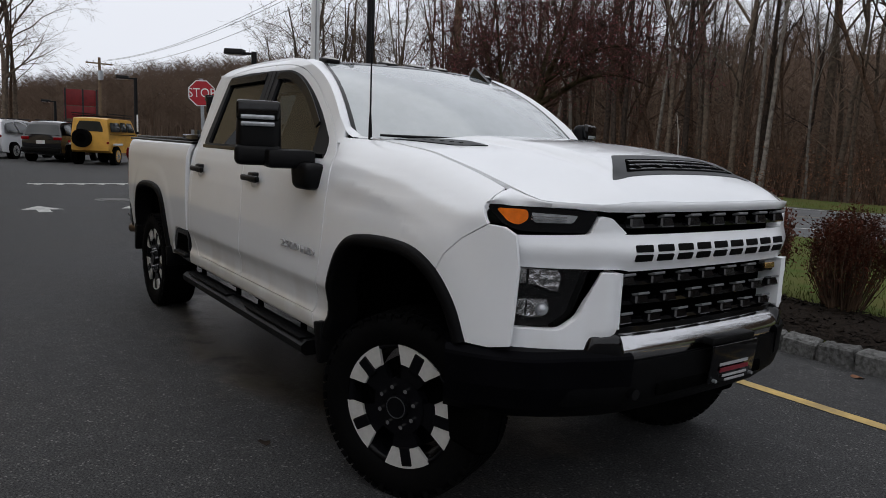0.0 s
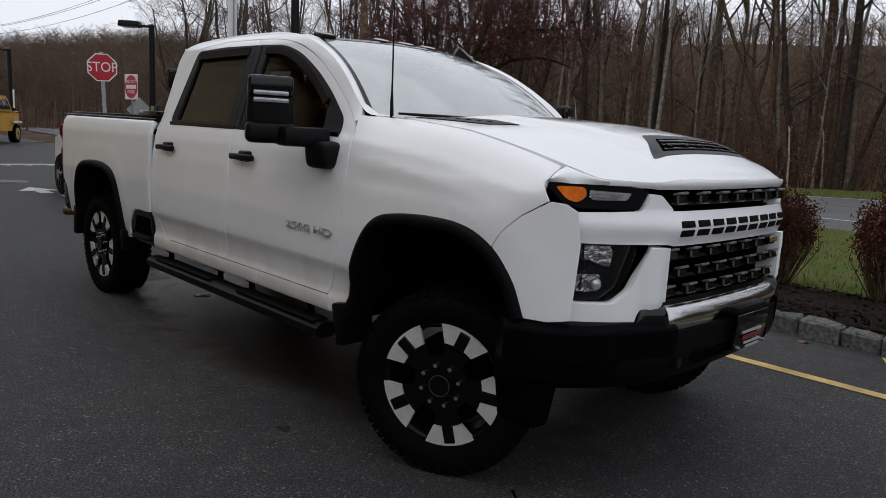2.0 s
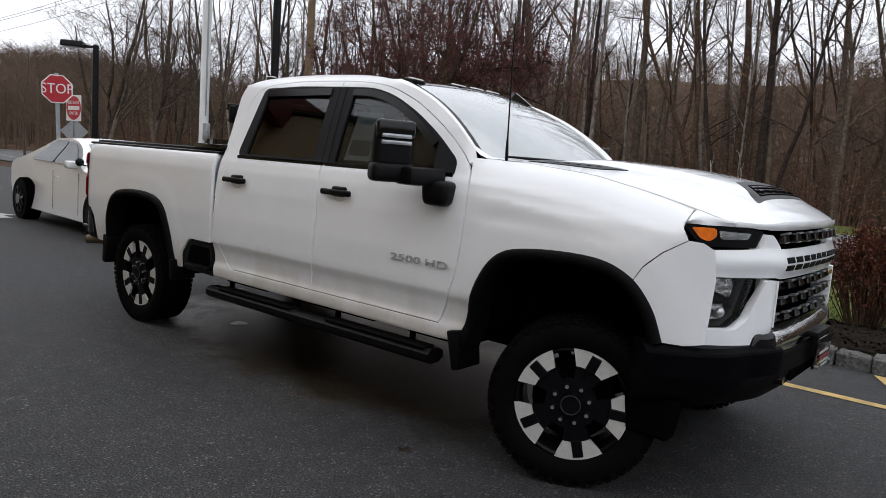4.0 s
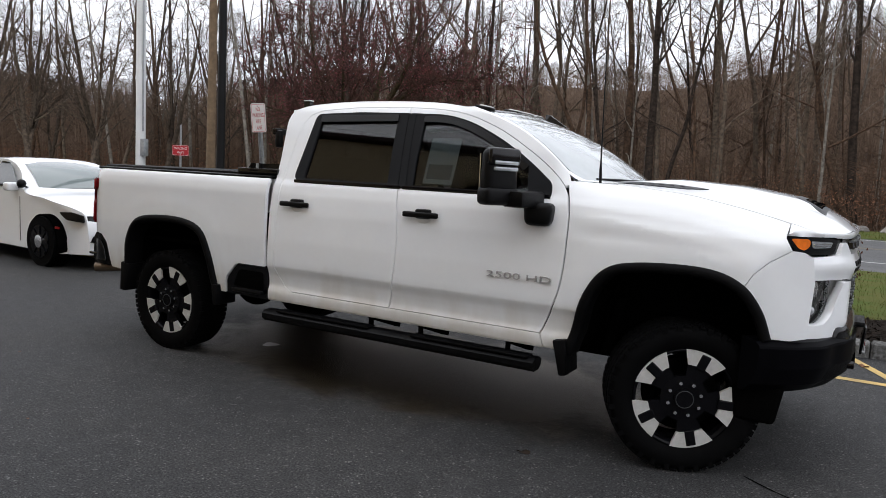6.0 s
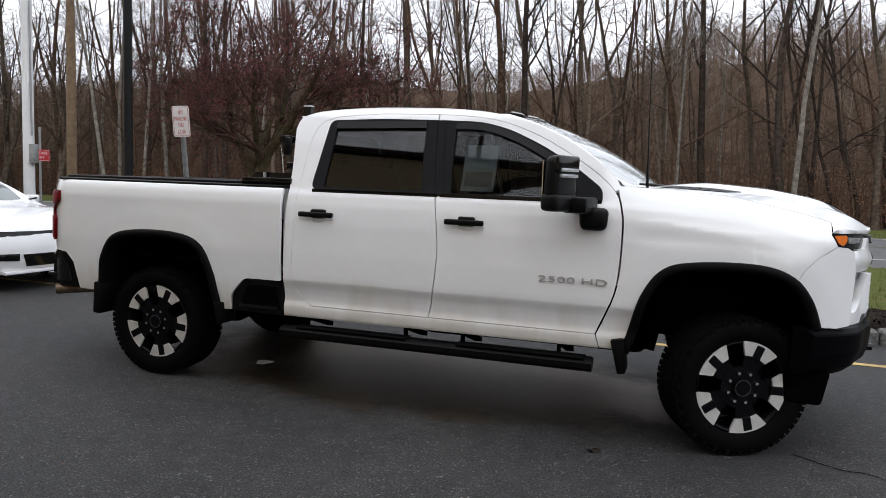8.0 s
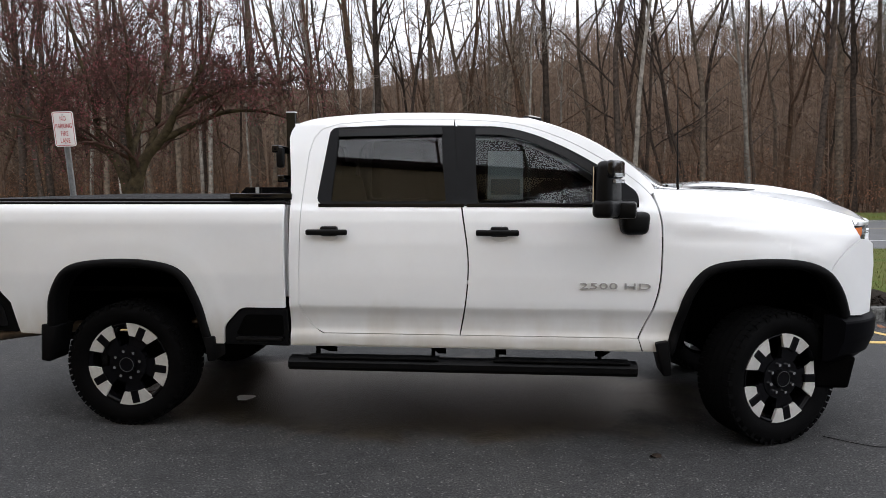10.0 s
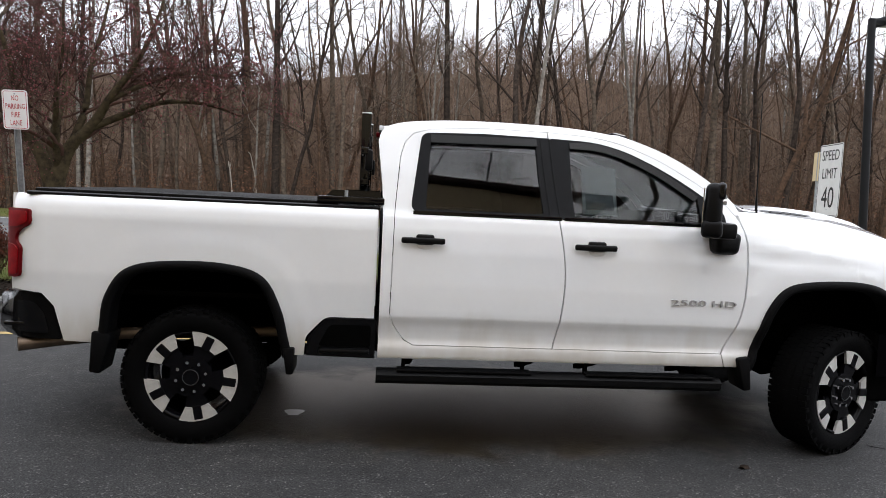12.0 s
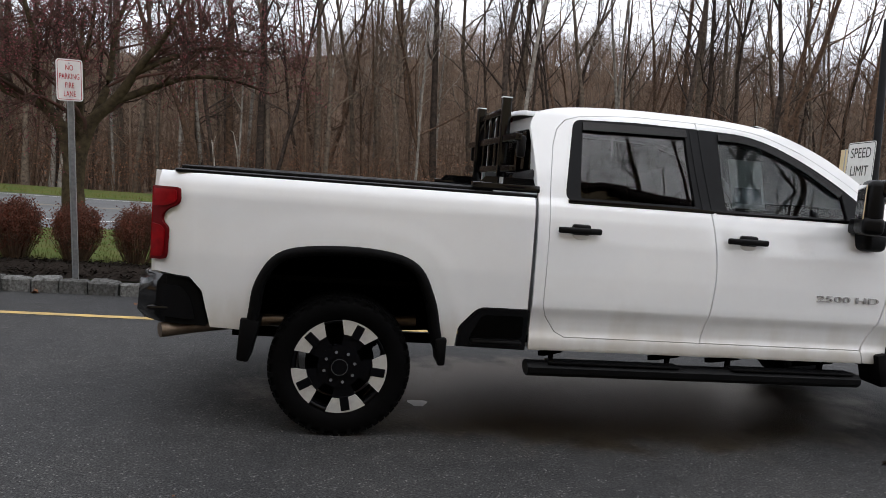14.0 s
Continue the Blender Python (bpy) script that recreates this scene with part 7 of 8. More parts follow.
car("off_roader", "weathered yellow boxy off-roader with roof rack and rear spare wheel", (-28.7, 4.0, 0), 149, 4.4, 1.80, 2.02, 1.35, off_side, off_glass, "car_yellow", 0.39, (-1.37, 1.42), off_extra, cap="car_yellow", lean=0.12)

# ---- trees ----
def grow_tree(seed, H, r0, clear, limbs, spread, rise_k=0.5, wob=0.05, fork=0.0, twig=4, given=None):
    """A bare tree: rings of the trunk and of the branches, as two lots of verts and faces. given: stems of its own, as lines and radii."""
    rg = random.Random(seed)
    trunk, crown = ([], []), ([], [])
    tips = []

    def add(store, pts, radii, seg):
        v, f = tube(pts, radii, seg, False)
        k = len(store[0])
        store[0].extend(v)
        store[1].extend([tuple(i + k for i in q) for q in f])

    def line(p, d, length, n, wobble, up):
        pts = [Vector(p)]
        d = d.normalized()
        for _ in range(n):
            d = (d + Vector((rg.gauss(0, wobble), rg.gauss(0, wobble), rg.gauss(0, wobble * 0.6) + up))).normalized()
            pts.append(pts[-1] + d * (length / n))
        return pts

    def branch(p, d, length, r, level):
        if level == 4:
            side = d.orthogonal().normalized()
            e = p + d.normalized() * length + Vector((rg.gauss(0, 0.1), rg.gauss(0, 0.1), rg.gauss(0.05, 0.1))) * length
            k = len(crown[0])
            crown[0].extend([p + side * r, p - side * r, p + d.cross(side).normalized() * r, e])
            crown[1].extend([(k, k + 1, k + 3), (k + 1, k + 2, k + 3), (k + 2, k, k + 3)])
            tips.append(e)
            return
        n = (5, 3, 2)[level - 1]
        pts = line(p, d, length, n, 0.20, 0.10 * rise_k if level < 3 else 0.02)
        radii = [r * (1 - 0.72 * i / n) for i in range(n + 1)]
        add(crown, pts, radii, (5, 3, 3)[level - 1])
        if length < 0.22:
            tips.append(pts[-1])
            return
        kids = (5, 5, twig)[level - 1]
        for _ in range(kids):
            t = rg.uniform(0.25, 1.0)
            i = min(int(t * n), n - 1)
            q = pts[i].lerp(pts[i + 1], t * n - i)
            dd = (pts[i + 1] - pts[i]).normalized()
            side = dd.orthogonal().normalized()
            side.rotate(Matrix.Rotation(rg.uniform(0, 6.283), 3, dd))
            branch(q, dd * rg.uniform(0.5, 0.9) + side * rg.uniform(0.55, 0.95), length * rg.uniform(0.38, 0.62), max(r * (1 - 0.72 * t) * 0.6, 0.006), level + 1)

    if given:
        for ps, rs in given:
            add(trunk, ps, rs, 10)
            m = len(ps) - 1
            for k in range(limbs):
                t = min(clear + (1 - clear) * (k + rg.uniform(0.1, 0.9)) / limbs, 0.985)
                i = int(t * m)
                a = rg.uniform(0, 6.283)
                d = (ps[i + 1] - ps[i]).normalized()
                branch(ps[i].lerp(ps[i + 1], t * m - i), Vector((math.cos(a), math.sin(a), rg.uniform(-0.1, 0.8))) + d * 0.55, H * spread * (1.15 - 0.55 * t) * rg.uniform(0.65, 1.2), max(rs[i] * 0.42, 0.010), 1)
        return trunk, crown, tips
    n = 10
    pts = line((0, 0, 0), Vector((rg.gauss(0, 0.03), rg.gauss(0, 0.03), 1)), H, n, wob, 0.06)
    radii = [r0 * (1.35 if i == 0 else 1.0) * (1 - 0.80 * i / n) for i in range(n + 1)]
    add(trunk, pts, radii, 9)
    stems = [(pts, radii)]
    if fork > 0:
        i = int(n * fork)
        d = Vector((rg.uniform(-1, 1), rg.uniform(-1, 1), 1.6)).normalized()
        p2 = line(pts[i], d, H * (1 - fork) * 0.9, 7, wob * 1.3, 0.10)
        r2 = [radii[i] * 0.8 * (1 - 0.8 * j / 7) for j in range(8)]
        add(trunk, p2, r2, 7)
        stems.append((p2, r2))
    for k in range(limbs):
        ps, rs = stems[k % len(stems)]
        m = len(ps) - 1
        lo = clear if ps is pts else 0.15
        t = lo + (1 - lo) * (k + rg.uniform(0.2, 0.9)) / limbs
        t = min(t, 0.985)
        i = int(t * m)
        q = ps[i].lerp(ps[i + 1], t * m - i)
        a = rg.uniform(0, 6.283)
        up = rg.uniform(0.5, 1.1) * rise_k * 2
        branch(q, Vector((math.cos(a), math.sin(a), up)), H * spread * (1.15 - 0.75 * t) * rg.uniform(0.7, 1.2), rs[i] * 0.45, 1)
    return trunk, crown, tips


def tree_proto(seed, bark, label, **kw):
    trunk, crown, tips = grow_tree(seed, **kw)
    t = tagged(new("tree"), label, "tree", "woodland trees")
    mesh_ob("trunk", trunk[0], trunk[1], bark, t, True)
    mesh_ob("crown", crown[0], crown[1], bark, t, True)
    return t, tips


PROTO = []
for sd, bark, kw in (
        (11, "bark_dark", dict(H=19, r0=0.20, clear=0.34, limbs=11, spread=0.22, rise_k=0.75, wob=0.037, twig=3)),
        (12, "bark_brown", dict(H=17, r0=0.20, clear=0.28, limbs=11, spread=0.25, rise_k=0.7, fork=0.45, wob=0.043, twig=3)),
        (13, "bark_grey", dict(H=21, r0=0.22, clear=0.40, limbs=11, spread=0.21, rise_k=0.8, wob=0.031, twig=3)),
        (14, "bark_grey", dict(H=15, r0=0.13, clear=0.34, limbs=9, spread=0.20, rise_k=0.9, wob=0.050, twig=3)),
        (15, "bark_brown", dict(H=13, r0=0.10, clear=0.26, limbs=9, spread=0.22, rise_k=0.8, wob=0.068, twig=3)),
        (16, "bark_dark", dict(H=18, r0=0.17, clear=0.30, limbs=12, spread=0.24, rise_k=0.7, fork=0.62, wob=0.068, twig=3)),
        (17, "bark_grey", dict(H=16, r0=0.15, clear=0.25, limbs=10, spread=0.27, rise_k=0.6, wob=0.062, fork=0.55, twig=3)),
        (18, "bark_brown", dict(H=20, r0=0.20, clear=0.45, limbs=10, spread=0.22, rise_k=0.8, wob=0.037, twig=3)),
        (19, "bark_dark", dict(H=10, r0=0.07, clear=0.20, limbs=8, spread=0.26, rise_k=0.9, wob=0.081, twig=3)),
        (20, "bark_silver", dict(H=17, r0=0.12, clear=0.42, limbs=8, spread=0.20, rise_k=0.9, wob=0.031, twig=3)),
        (21, "bark_silver", dict(H=12, r0=0.07, clear=0.35, limbs=7, spread=0.22, rise_k=1.0, wob=0.056, twig=3)),
        (22, "bark_brown", dict(H=16, r0=0.17, clear=0.22, limbs=11, spread=0.30, rise_k=0.35, wob=0.087, fork=0.30, twig=3)),
        (23, "bark_brown", dict(H=14, r0=0.085, clear=0.18, limbs=10, spread=0.20, rise_k=0.8, wob=0.062, twig=3)),
        (24, "bark_dark", dict(H=15, r0=0.11, clear=0.24, limbs=9, spread=0.22, rise_k=0.7, wob=0.056, fork=0.5, twig=3)),
        (25, "bark_grey", dict(H=9.5, r0=0.17, clear=0.22, limbs=13, spread=0.46, rise_k=0.65, wob=0.09, fork=0.28, twig=5))):
    lb = {"bark_dark": "tall bare dark-barked tree at the wood's edge", "bark_brown": "bare brown-barked tree in the roadside wood", "bark_grey": "bare grey-barked tree in the roadside wood",
          "bark_silver": "slender bare pale-grey tree in the roadside wood"}[bark]
    PROTO.append(tree_proto(sd, bark, lb, **kw)[0])

rt = random.Random(77)
EDGE = [(-6.2, 33, 2), (-4.8, 34, 1), (-3.4, 33, 0), (-2.1, 36, 3), (-0.8, 33, 5), (0.6, 35, 6), (2.4, 34, 3), (7.2, 33, 1), (8.9, 36, 2), (14.1, 33, 7), (17.8, 34, 0), (20.3, 33, 5), (23.6, 35, 2),
        (-27.2, 31, 0), (-24.4, 33, 5), (-20.6, 33, 2), (-15.4, 33, 1), (-13.1, 34, 0), (-9.7, 33, 5), (-8.0, 34, 0), (-17.8, 34, 7), (-11.2, 36, 2), (4.6, 35, 0), (11.2, 34, 5), (28.5, 36, 1), (33, 37, 0), (39, 38, 2), (46, 39, 5),
        (-31.5, 32, 1), (-36, 33, 2), (-42, 32, 0), (-49, 33, 5), (-57, 34, 2), (-66, 35, 1)]
used = set()


def plant(i, x, y, sc):
    m = pose(x, y, hill_z(x, y) - 0.1) @ Matrix.Rotation(radians(-1.8), 4, "Y") @ pose(0, 0, 0, rt.gauss(0, 1.3), rt.gauss(0, 1.3), rt.uniform(0, 360)) @ Matrix.Diagonal((sc, sc, sc, 1))
    p = PROTO[i]
    if i not in used:
        used.add(i)
        p.matrix_basis = m
        return p
    c = copy_thing(p, Matrix.Identity(4))
    c.matrix_basis = m
    return c


for x, y, i in EDGE:
    plant(rt.choice((i, i, 3, 6, 9, 11, 13)), x, y - 3.5 + rt.uniform(-0.5, 1.5), rt.uniform(0.85, 1.12))
for k in range(66):
    x = rt.uniform(-44, 34)
    plant(rt.choice((0, 1, 2, 5, 7, 3, 12, 13, 13, 11, 6)), x, road_mid(x) + 10.4 + 8 * rt.uniform(0, 1), rt.uniform(0.8, 1.1))
for k in range(190):
    x = rt.uniform(-66, 52)
    y = road_mid(x) + 11.0 + 36 * rt.uniform(0, 1) ** 1.3
    if -0.42 < math.atan2(x, y + 5) < -0.02 and y > 34 and k % 2:
        continue  # a thinner stretch of wood
    plant(rt.choice((3, 4, 6, 8, 7, 3, 9, 10, 10, 11, 11, 2, 12, 12, 12, 13, 13)), x, y, rt.uniform(0.70, 1.08))
for k in range(20):
    x = rt.uniform(-30, 24)
    plant((0, 9, 13, 10, 5, 9)[k % 6], x, road_mid(x) + 10.2 + rt.uniform(0, 1.4), rt.uniform(0.85, 1.1))
for x, y, i, sc in ((-35.5, 15.6, 14, 1.10), (-37.5, 19.5, 14, 1.22), (-33.0, 20.5, 14, 1.05), (-36.0, 23.0, 14, 1.25), (-33.0, 25.5, 14, 1.15), (-31.0, 27.5, 14, 1.05), (-39.5, 17.2, 14, 1.3), (-35.0, 18.2, 14, 1.15), (-43, 24, 14, 1.0), (-40, 27.5, 14, 1.0), (-46, 20, 14, 1.0)):
    plant(i, x, y, sc)
# a few by the lot's far end
for x, y, i in ((-41.5, 0.35, 1), (-43, 1.0, 6), (-44, 1.5, 4), (-42, -0.5, 7), (-40.5, 0.8, 6), (-45, 0.2, 1), (-46, 1.9, 6), (-52, -4, 6), (-62, 14, 1), (-70, 16, 2), (-54, 18, 6), (-48, 17, 3), (-40, 19, 4)):
    plant(i, x, y, rt.uniform(0.9, 1.1) * (1.0 if y < 5 else 0.36 if x < -60 else 0.5))

# tall ones behind the building, mirrored in the truck's windows above the roof line
for x, i in ((-9, 6), (-4.5, 2), (0.5, 1), (5.5, 5), (10.5, 6), (16, 2)):
    plant(i, x, -23.5, 1.45)
for x, y, i in ((13.0, -14.0, 5), (16.5, -16.5, 1), (10.0, -17.0, 11), (20.0, -15.0, 6)):
    plant(i, x, y, 1.2)

# the red-berried crab apple by the hedge: a short trunk that parts into leaning stems
rg = random.Random(5)


def stem(*rings):
    """A smooth stem through rings of (x, y, z, radius)."""
    fine = spline(rings, 4)
    return [Vector(p[:3]) for p in fine], [max(p[3], 0.006) for p in fine]


CRAB = [
    stem((0, 0, -0.15, 0.24), (0, 0, 0.20, 0.165), (-0.04, 0, 0.75, 0.145), (-0.02, 0, 1.15, 0.14), (0.07, 0, 1.42, 0.105), (0.20, 0, 1.72, 0.085), (0.51, 0.02, 2.07, 0.07), (0.79, -0.05, 2.49, 0.052), (1.07, -0.1, 2.84, 0.04), (1.33, -0.15, 3.3, 0.028), (1.55, -0.2, 3.9, 0.010)),
    stem((-0.03, 0, 0.85, 0.10), (-0.09, 0, 1.25, 0.105), (-0.24, 0.02, 1.62, 0.085), (-0.50, 0.05, 1.91, 0.07), (-0.79, 0.1, 1.97, 0.06), (-1.12, 0.1, 2.10, 0.048), (-1.6, 0.05, 2.32, 0.032), (-2.1, 0.0, 2.45, 0.012)),
    stem((0.06, 0.02, 1.38, 0.06), (0.20, 0.08, 1.80, 0.062), (0.33, 0.18, 2.3, 0.048), (0.35, 0.32, 2.9, 0.035), (0.48, 0.45, 3.6, 0.022), (0.6, 0.5, 4.3, 0.008)),
    stem((-0.30, 0.03, 1.68, 0.05), (-0.50, -0.06, 2.1, 0.05), (-0.48, -0.25, 2.7, 0.038), (-0.62, -0.38, 3.4, 0.022), (-0.7, -0.45, 4.1, 0.008)),
    stem((0.42, 0.01, 1.97, 0.05), (0.85, 0.12, 2.20, 0.05), (1.4, 0.22, 2.44, 0.036), (2.0, 0.3, 2.46, 0.022), (2.6, 0.3, 2.28, 0.008)),
    stem((0.74, -0.03, 2.40, 0.04), (1.2, 0.08, 2.68, 0.038), (1.75, 0.2, 2.88, 0.026), (2.4, 0.25, 2.86, 0.008)),
    stem((-0.10, 0.03, 1.28, 0.06), (-0.22, 0.35, 1.8, 0.058), (-0.30, 0.9, 2.4, 0.042), (-0.45, 1.4, 3.1, 0.024), (-0.5, 1.7, 3.8, 0.008)),
    stem((0.03, -0.02, 1.35, 0.05), (0.12, -0.28, 1.9, 0.048), (0.25, -0.58, 2.4, 0.034), (0.45, -0.85, 3.0, 0.020), (0.5, -1.0, 3.6, 0.008)),
    stem((-0.70, 0.09, 1.96, 0.04), (-1.02, -0.05, 2.26, 0.04), (-1.35, -0.2, 2.8, 0.028), (-1.55, -0.3, 3.4, 0.008)),
]
crab_t, crab_c, crab_tips = grow_tree(300, 3.5, 0.1, 0.32, 11, 0.38, rise_k=0.16, twig=5, given=CRAB)
crab = thing("crab_apple_tree", "spreading bare crab apple tree dotted with small red berries", "tree", (-4.05, 6.65, 0.10), 0)
crab.scale = (1.10, 1.10, 1.10)
mesh_ob("trunk", crab_t[0], crab_t[1], "bark_moss", crab, True)
mesh_ob("crown", crab_c[0], crab_c[1], "bark_red", crab, True)


def clumps(points, size, per, jitter, seed, flat=False):
    """Small folded leaves or berries scattered round points."""
    rr = random.Random(seed)
    vv, ff = [], []
    for p in points:
        for _ in range(per):
            c = Vector(p) + Vector((rr.gauss(0, jitter), rr.gauss(0, jitter), rr.gauss(0, jitter)))
            s = size * rr.uniform(0.6, 1.3)
            a = Vector((rr.gauss(0, 1), rr.gauss(0, 1), rr.gauss(0, 1))).normalized()
            b = a.orthogonal().normalized()
            n = a.cross(b) * s * 0.25
            k = len(vv)
            if flat:
                vv += [c - a * s, c + b * s * 0.5 + n, c + a * s, c - b * s * 0.5 + n]
                ff += [(k, k + 1, k + 2), (k, k + 2, k + 3)]
            else:
                vv += [c + a * s, c - a * s, c + b * s, c - b * s, c + a.cross(b) * s, c - a.cross(b) * s]
                ff += [(k, k + 2, k + 4), (k + 2, k + 1, k + 4), (k + 1, k + 3, k + 4), (k + 3, k, k + 4), (k + 2, k, k + 5), (k + 1, k + 2, k + 5), (k + 3, k + 1, k + 5), (k, k + 3, k + 5)]
    return vv, ff


v, f = clumps([p for p in crab_tips if rg.random() < 0.45], 0.0115, 3, 0.05, 3)
tagged(mesh_ob("fruit", v, f, "berry", crab), "tiny dark red berries", kind="stuff")

# hedge shrubs: dense upright twigs with small red-brown leaves
def shrub_mesh(seed):
    rr = random.Random(seed)
    tw, lv, lg = ([], []), [], []
    for _ in range(150):
        a, q = rr.uniform(0, 6.283), rr.uniform(0, 1) ** 0.6
        base = Vector((0.19 * q * math.cos(a), 0.19 * q * math.sin(a), 0))
        tip = Vector((0.35 * q * math.cos(a), 0.35 * q * math.sin(a), rr.uniform(0.72, 1.0) * (1 - 0.20 * q * q)))
        mid = base.lerp(tip, 0.5) + Vector((0.09 * q * math.cos(a) + rr.gauss(0, 0.03), 0.09 * q * math.sin(a) + rr.gauss(0, 0.03), 0.0))
        v, f = tube([base, mid, tip], [0.007, 0.005, 0.002], 3, False)
        k = len(tw[0])
        tw[0].extend(v)
        tw[1].extend([tuple(i + k for i in x) for x in f])
        for _ in range(3):
            t = rr.uniform(0.35, 0.95)
            p = mid.lerp(tip, (t - 0.3) / 0.7) if t > 0.3 else mid
            e = p + Vector((rr.gauss(0, 0.07), rr.gauss(0, 0.07), rr.uniform(0.02, 0.12)))
            v, f = tube([p, e], [0.003, 0.0015], 3, False)
            k = len(tw[0])
            tw[0].extend(v)
            tw[1].extend([tuple(i + k for i in x) for x in f])
            lv += [e, p.lerp(e, 0.5), p]
        lv += [tip, tip.lerp(mid, 0.2), tip.lerp(mid, 0.45)]
        lv += [mid.lerp(base, 0.35), mid.lerp(tip, 0.25), mid]
        lg += [tip.lerp(mid, 0.8)]
    return tw, clumps(lv, 0.019, 4, 0.035, seed, True), clumps(lg, 0.015, 2, 0.05, seed + 1, True)


SHRUBS = []
for sd in (1, 2, 3):
    tw, lv, lg = shrub_mesh(sd)
    s = tagged(new("shrub"), "rounded red-brown shrub in the mulch bed", "shrub", "hedge shrubs")
    tagged(mesh_ob("twig_mass", tw[0], tw[1], "bark_brown", s), kind="stuff")
    tagged(mesh_ob("leaves", lv[0], lv[1], "leaf_red", s), kind="stuff")
    tagged(mesh_ob("green_leaves", lg[0], lg[1], "leaf_brown", s), kind="stuff")
    SHRUBS.append(s)
sx = [3.40, 4.42, 2.40, 1.45, 0.60, -0.20, -1.0, -1.82, -2.58, -3.24, -3.98, -4.72, -5.5]
for k, x in enumerate(sx):
    sc = (0.96 if x > 2 else 0.76) * rt.uniform(0.95, 1.04)
    m = pose(x + rt.uniform(-0.04, 0.04), 4.42 + 0.01 * x + rt.uniform(-0.06, 0.06), 0.16, 0, 0, rt.uniform(0, 360)) @ Matrix.Diagonal((sc, sc, sc * rt.uniform(0.94, 1.06), 1))
    if k < 3:
        SHRUBS[k].matrix_basis = m
    else:
        copy_thing(SHRUBS[k % 3], Matrix.Identity(4)).matrix_basis = m

# far woods on the ridge: one joined mass of slight trees
rf = np.random.RandomState(9)
fv, ffc = [], []


def far_tree(x, y, z, h, w):
    k = len(fv)
    a0 = rf.uniform(0, 6.28)
    lean = rf.normal(0, 0.04, 2)
    for j in range(3):
        a = a0 + j * 2.094
        fv.append((x + 0.02 * h * 0.6 * math.cos(a), y + 0.02 * h * 0.6 * math.sin(a), z - 0.5))
    fv.append((x + lean[0] * h, y + lean[1] * h, z + h))
    ffc.extend([(k, k + 1, k + 3), (k + 1, k + 2, k + 3), (k + 2, k, k + 3)])
    for _ in range(rf.randint(13, 19)):
        t = rf.uniform(0.28, 0.95)
        a = rf.uniform(0, 6.28)
        L = h * w * (1.2 - t) * rf.uniform(0.6, 1.2)
        px, py, pz = x + lean[0] * h * t, y + lean[1] * h * t, z + h * t
        ex, ey, ez = px + L * math.cos(a), py + L * math.sin(a), pz + L * rf.uniform(0.5, 1.3)
        th = 0.005 * h
        k = len(fv)
        fv.extend([(px, py, pz - th), (px, py, pz + th), (ex, ey, ez)])
        ffc.append((k, k + 1, k + 2))
        for _ in range(3):
            s = rf.uniform(0.3, 0.95)
            qx, qy, qz = px + (ex - px) * s, py + (ey - py) * s, pz + (ez - pz) * s
            g = L * 0.45
            k = len(fv)
            fv.extend([(qx, qy, qz), (qx + 0.03, qy, qz + 0.05), (qx + rf.normal(0, g * 0.5), qy + rf.normal(0, g * 0.5), qz + rf.uniform(0.2, 0.9) * g)])
            ffc.append((k, k + 1, k + 2))


for _ in range(5600):
    x = rf.uniform(-170, 170)
    d = 30 + 145 * rf.uniform(0, 1) ** 0.9
    y = road_mid(min(max(x, -80), 80)) + d
    low = 0.62 if -0.45 < math.atan2(x, y) < 0.0 else 1.0
    far_tree(x, y, hill_z(x, y), rf.uniform(7, 10.5) * low, rf.uniform(0.26, 0.40))
for _ in range(1100):
    x = -70 - 120 * rf.uniform(0, 1)
    y = rf.uniform(-90, 20)
    far_tree(x, y, hill_z(x, y), rf.uniform(4.5, 7), rf.uniform(0.45, 0.62))
for _ in range(2600):
    x = -66 - 95 * rf.uniform(0, 1)
    y = rf.uniform(8, 75)
    far_tree(x, y, hill_z(x, y), rf.uniform(5, 8), rf.uniform(0.45, 0.62))
for _ in range(420):
    x = 62 + 120 * rf.uniform(0, 1)
    y = rf.uniform(-60, 12)
    far_tree(x, y, hill_z(x, y), rf.uniform(10, 16), rf.uniform(0.22, 0.34))
for _ in range(3000):
    x = rf.uniform(-95, 85)
    y = road_mid(min(max(x, -80), 80)) + 12 + 60 * rf.uniform(0, 1) ** 1.2
    far_tree(x, y, hill_z(x, y), rf.uniform(2.5, 7.5), rf.uniform(0.20, 0.36))
tagged(mesh_ob("far_woods", fv, ffc, "far_wood"), "hazy bare woods covering the far ridge", "woods", kind="stuff")

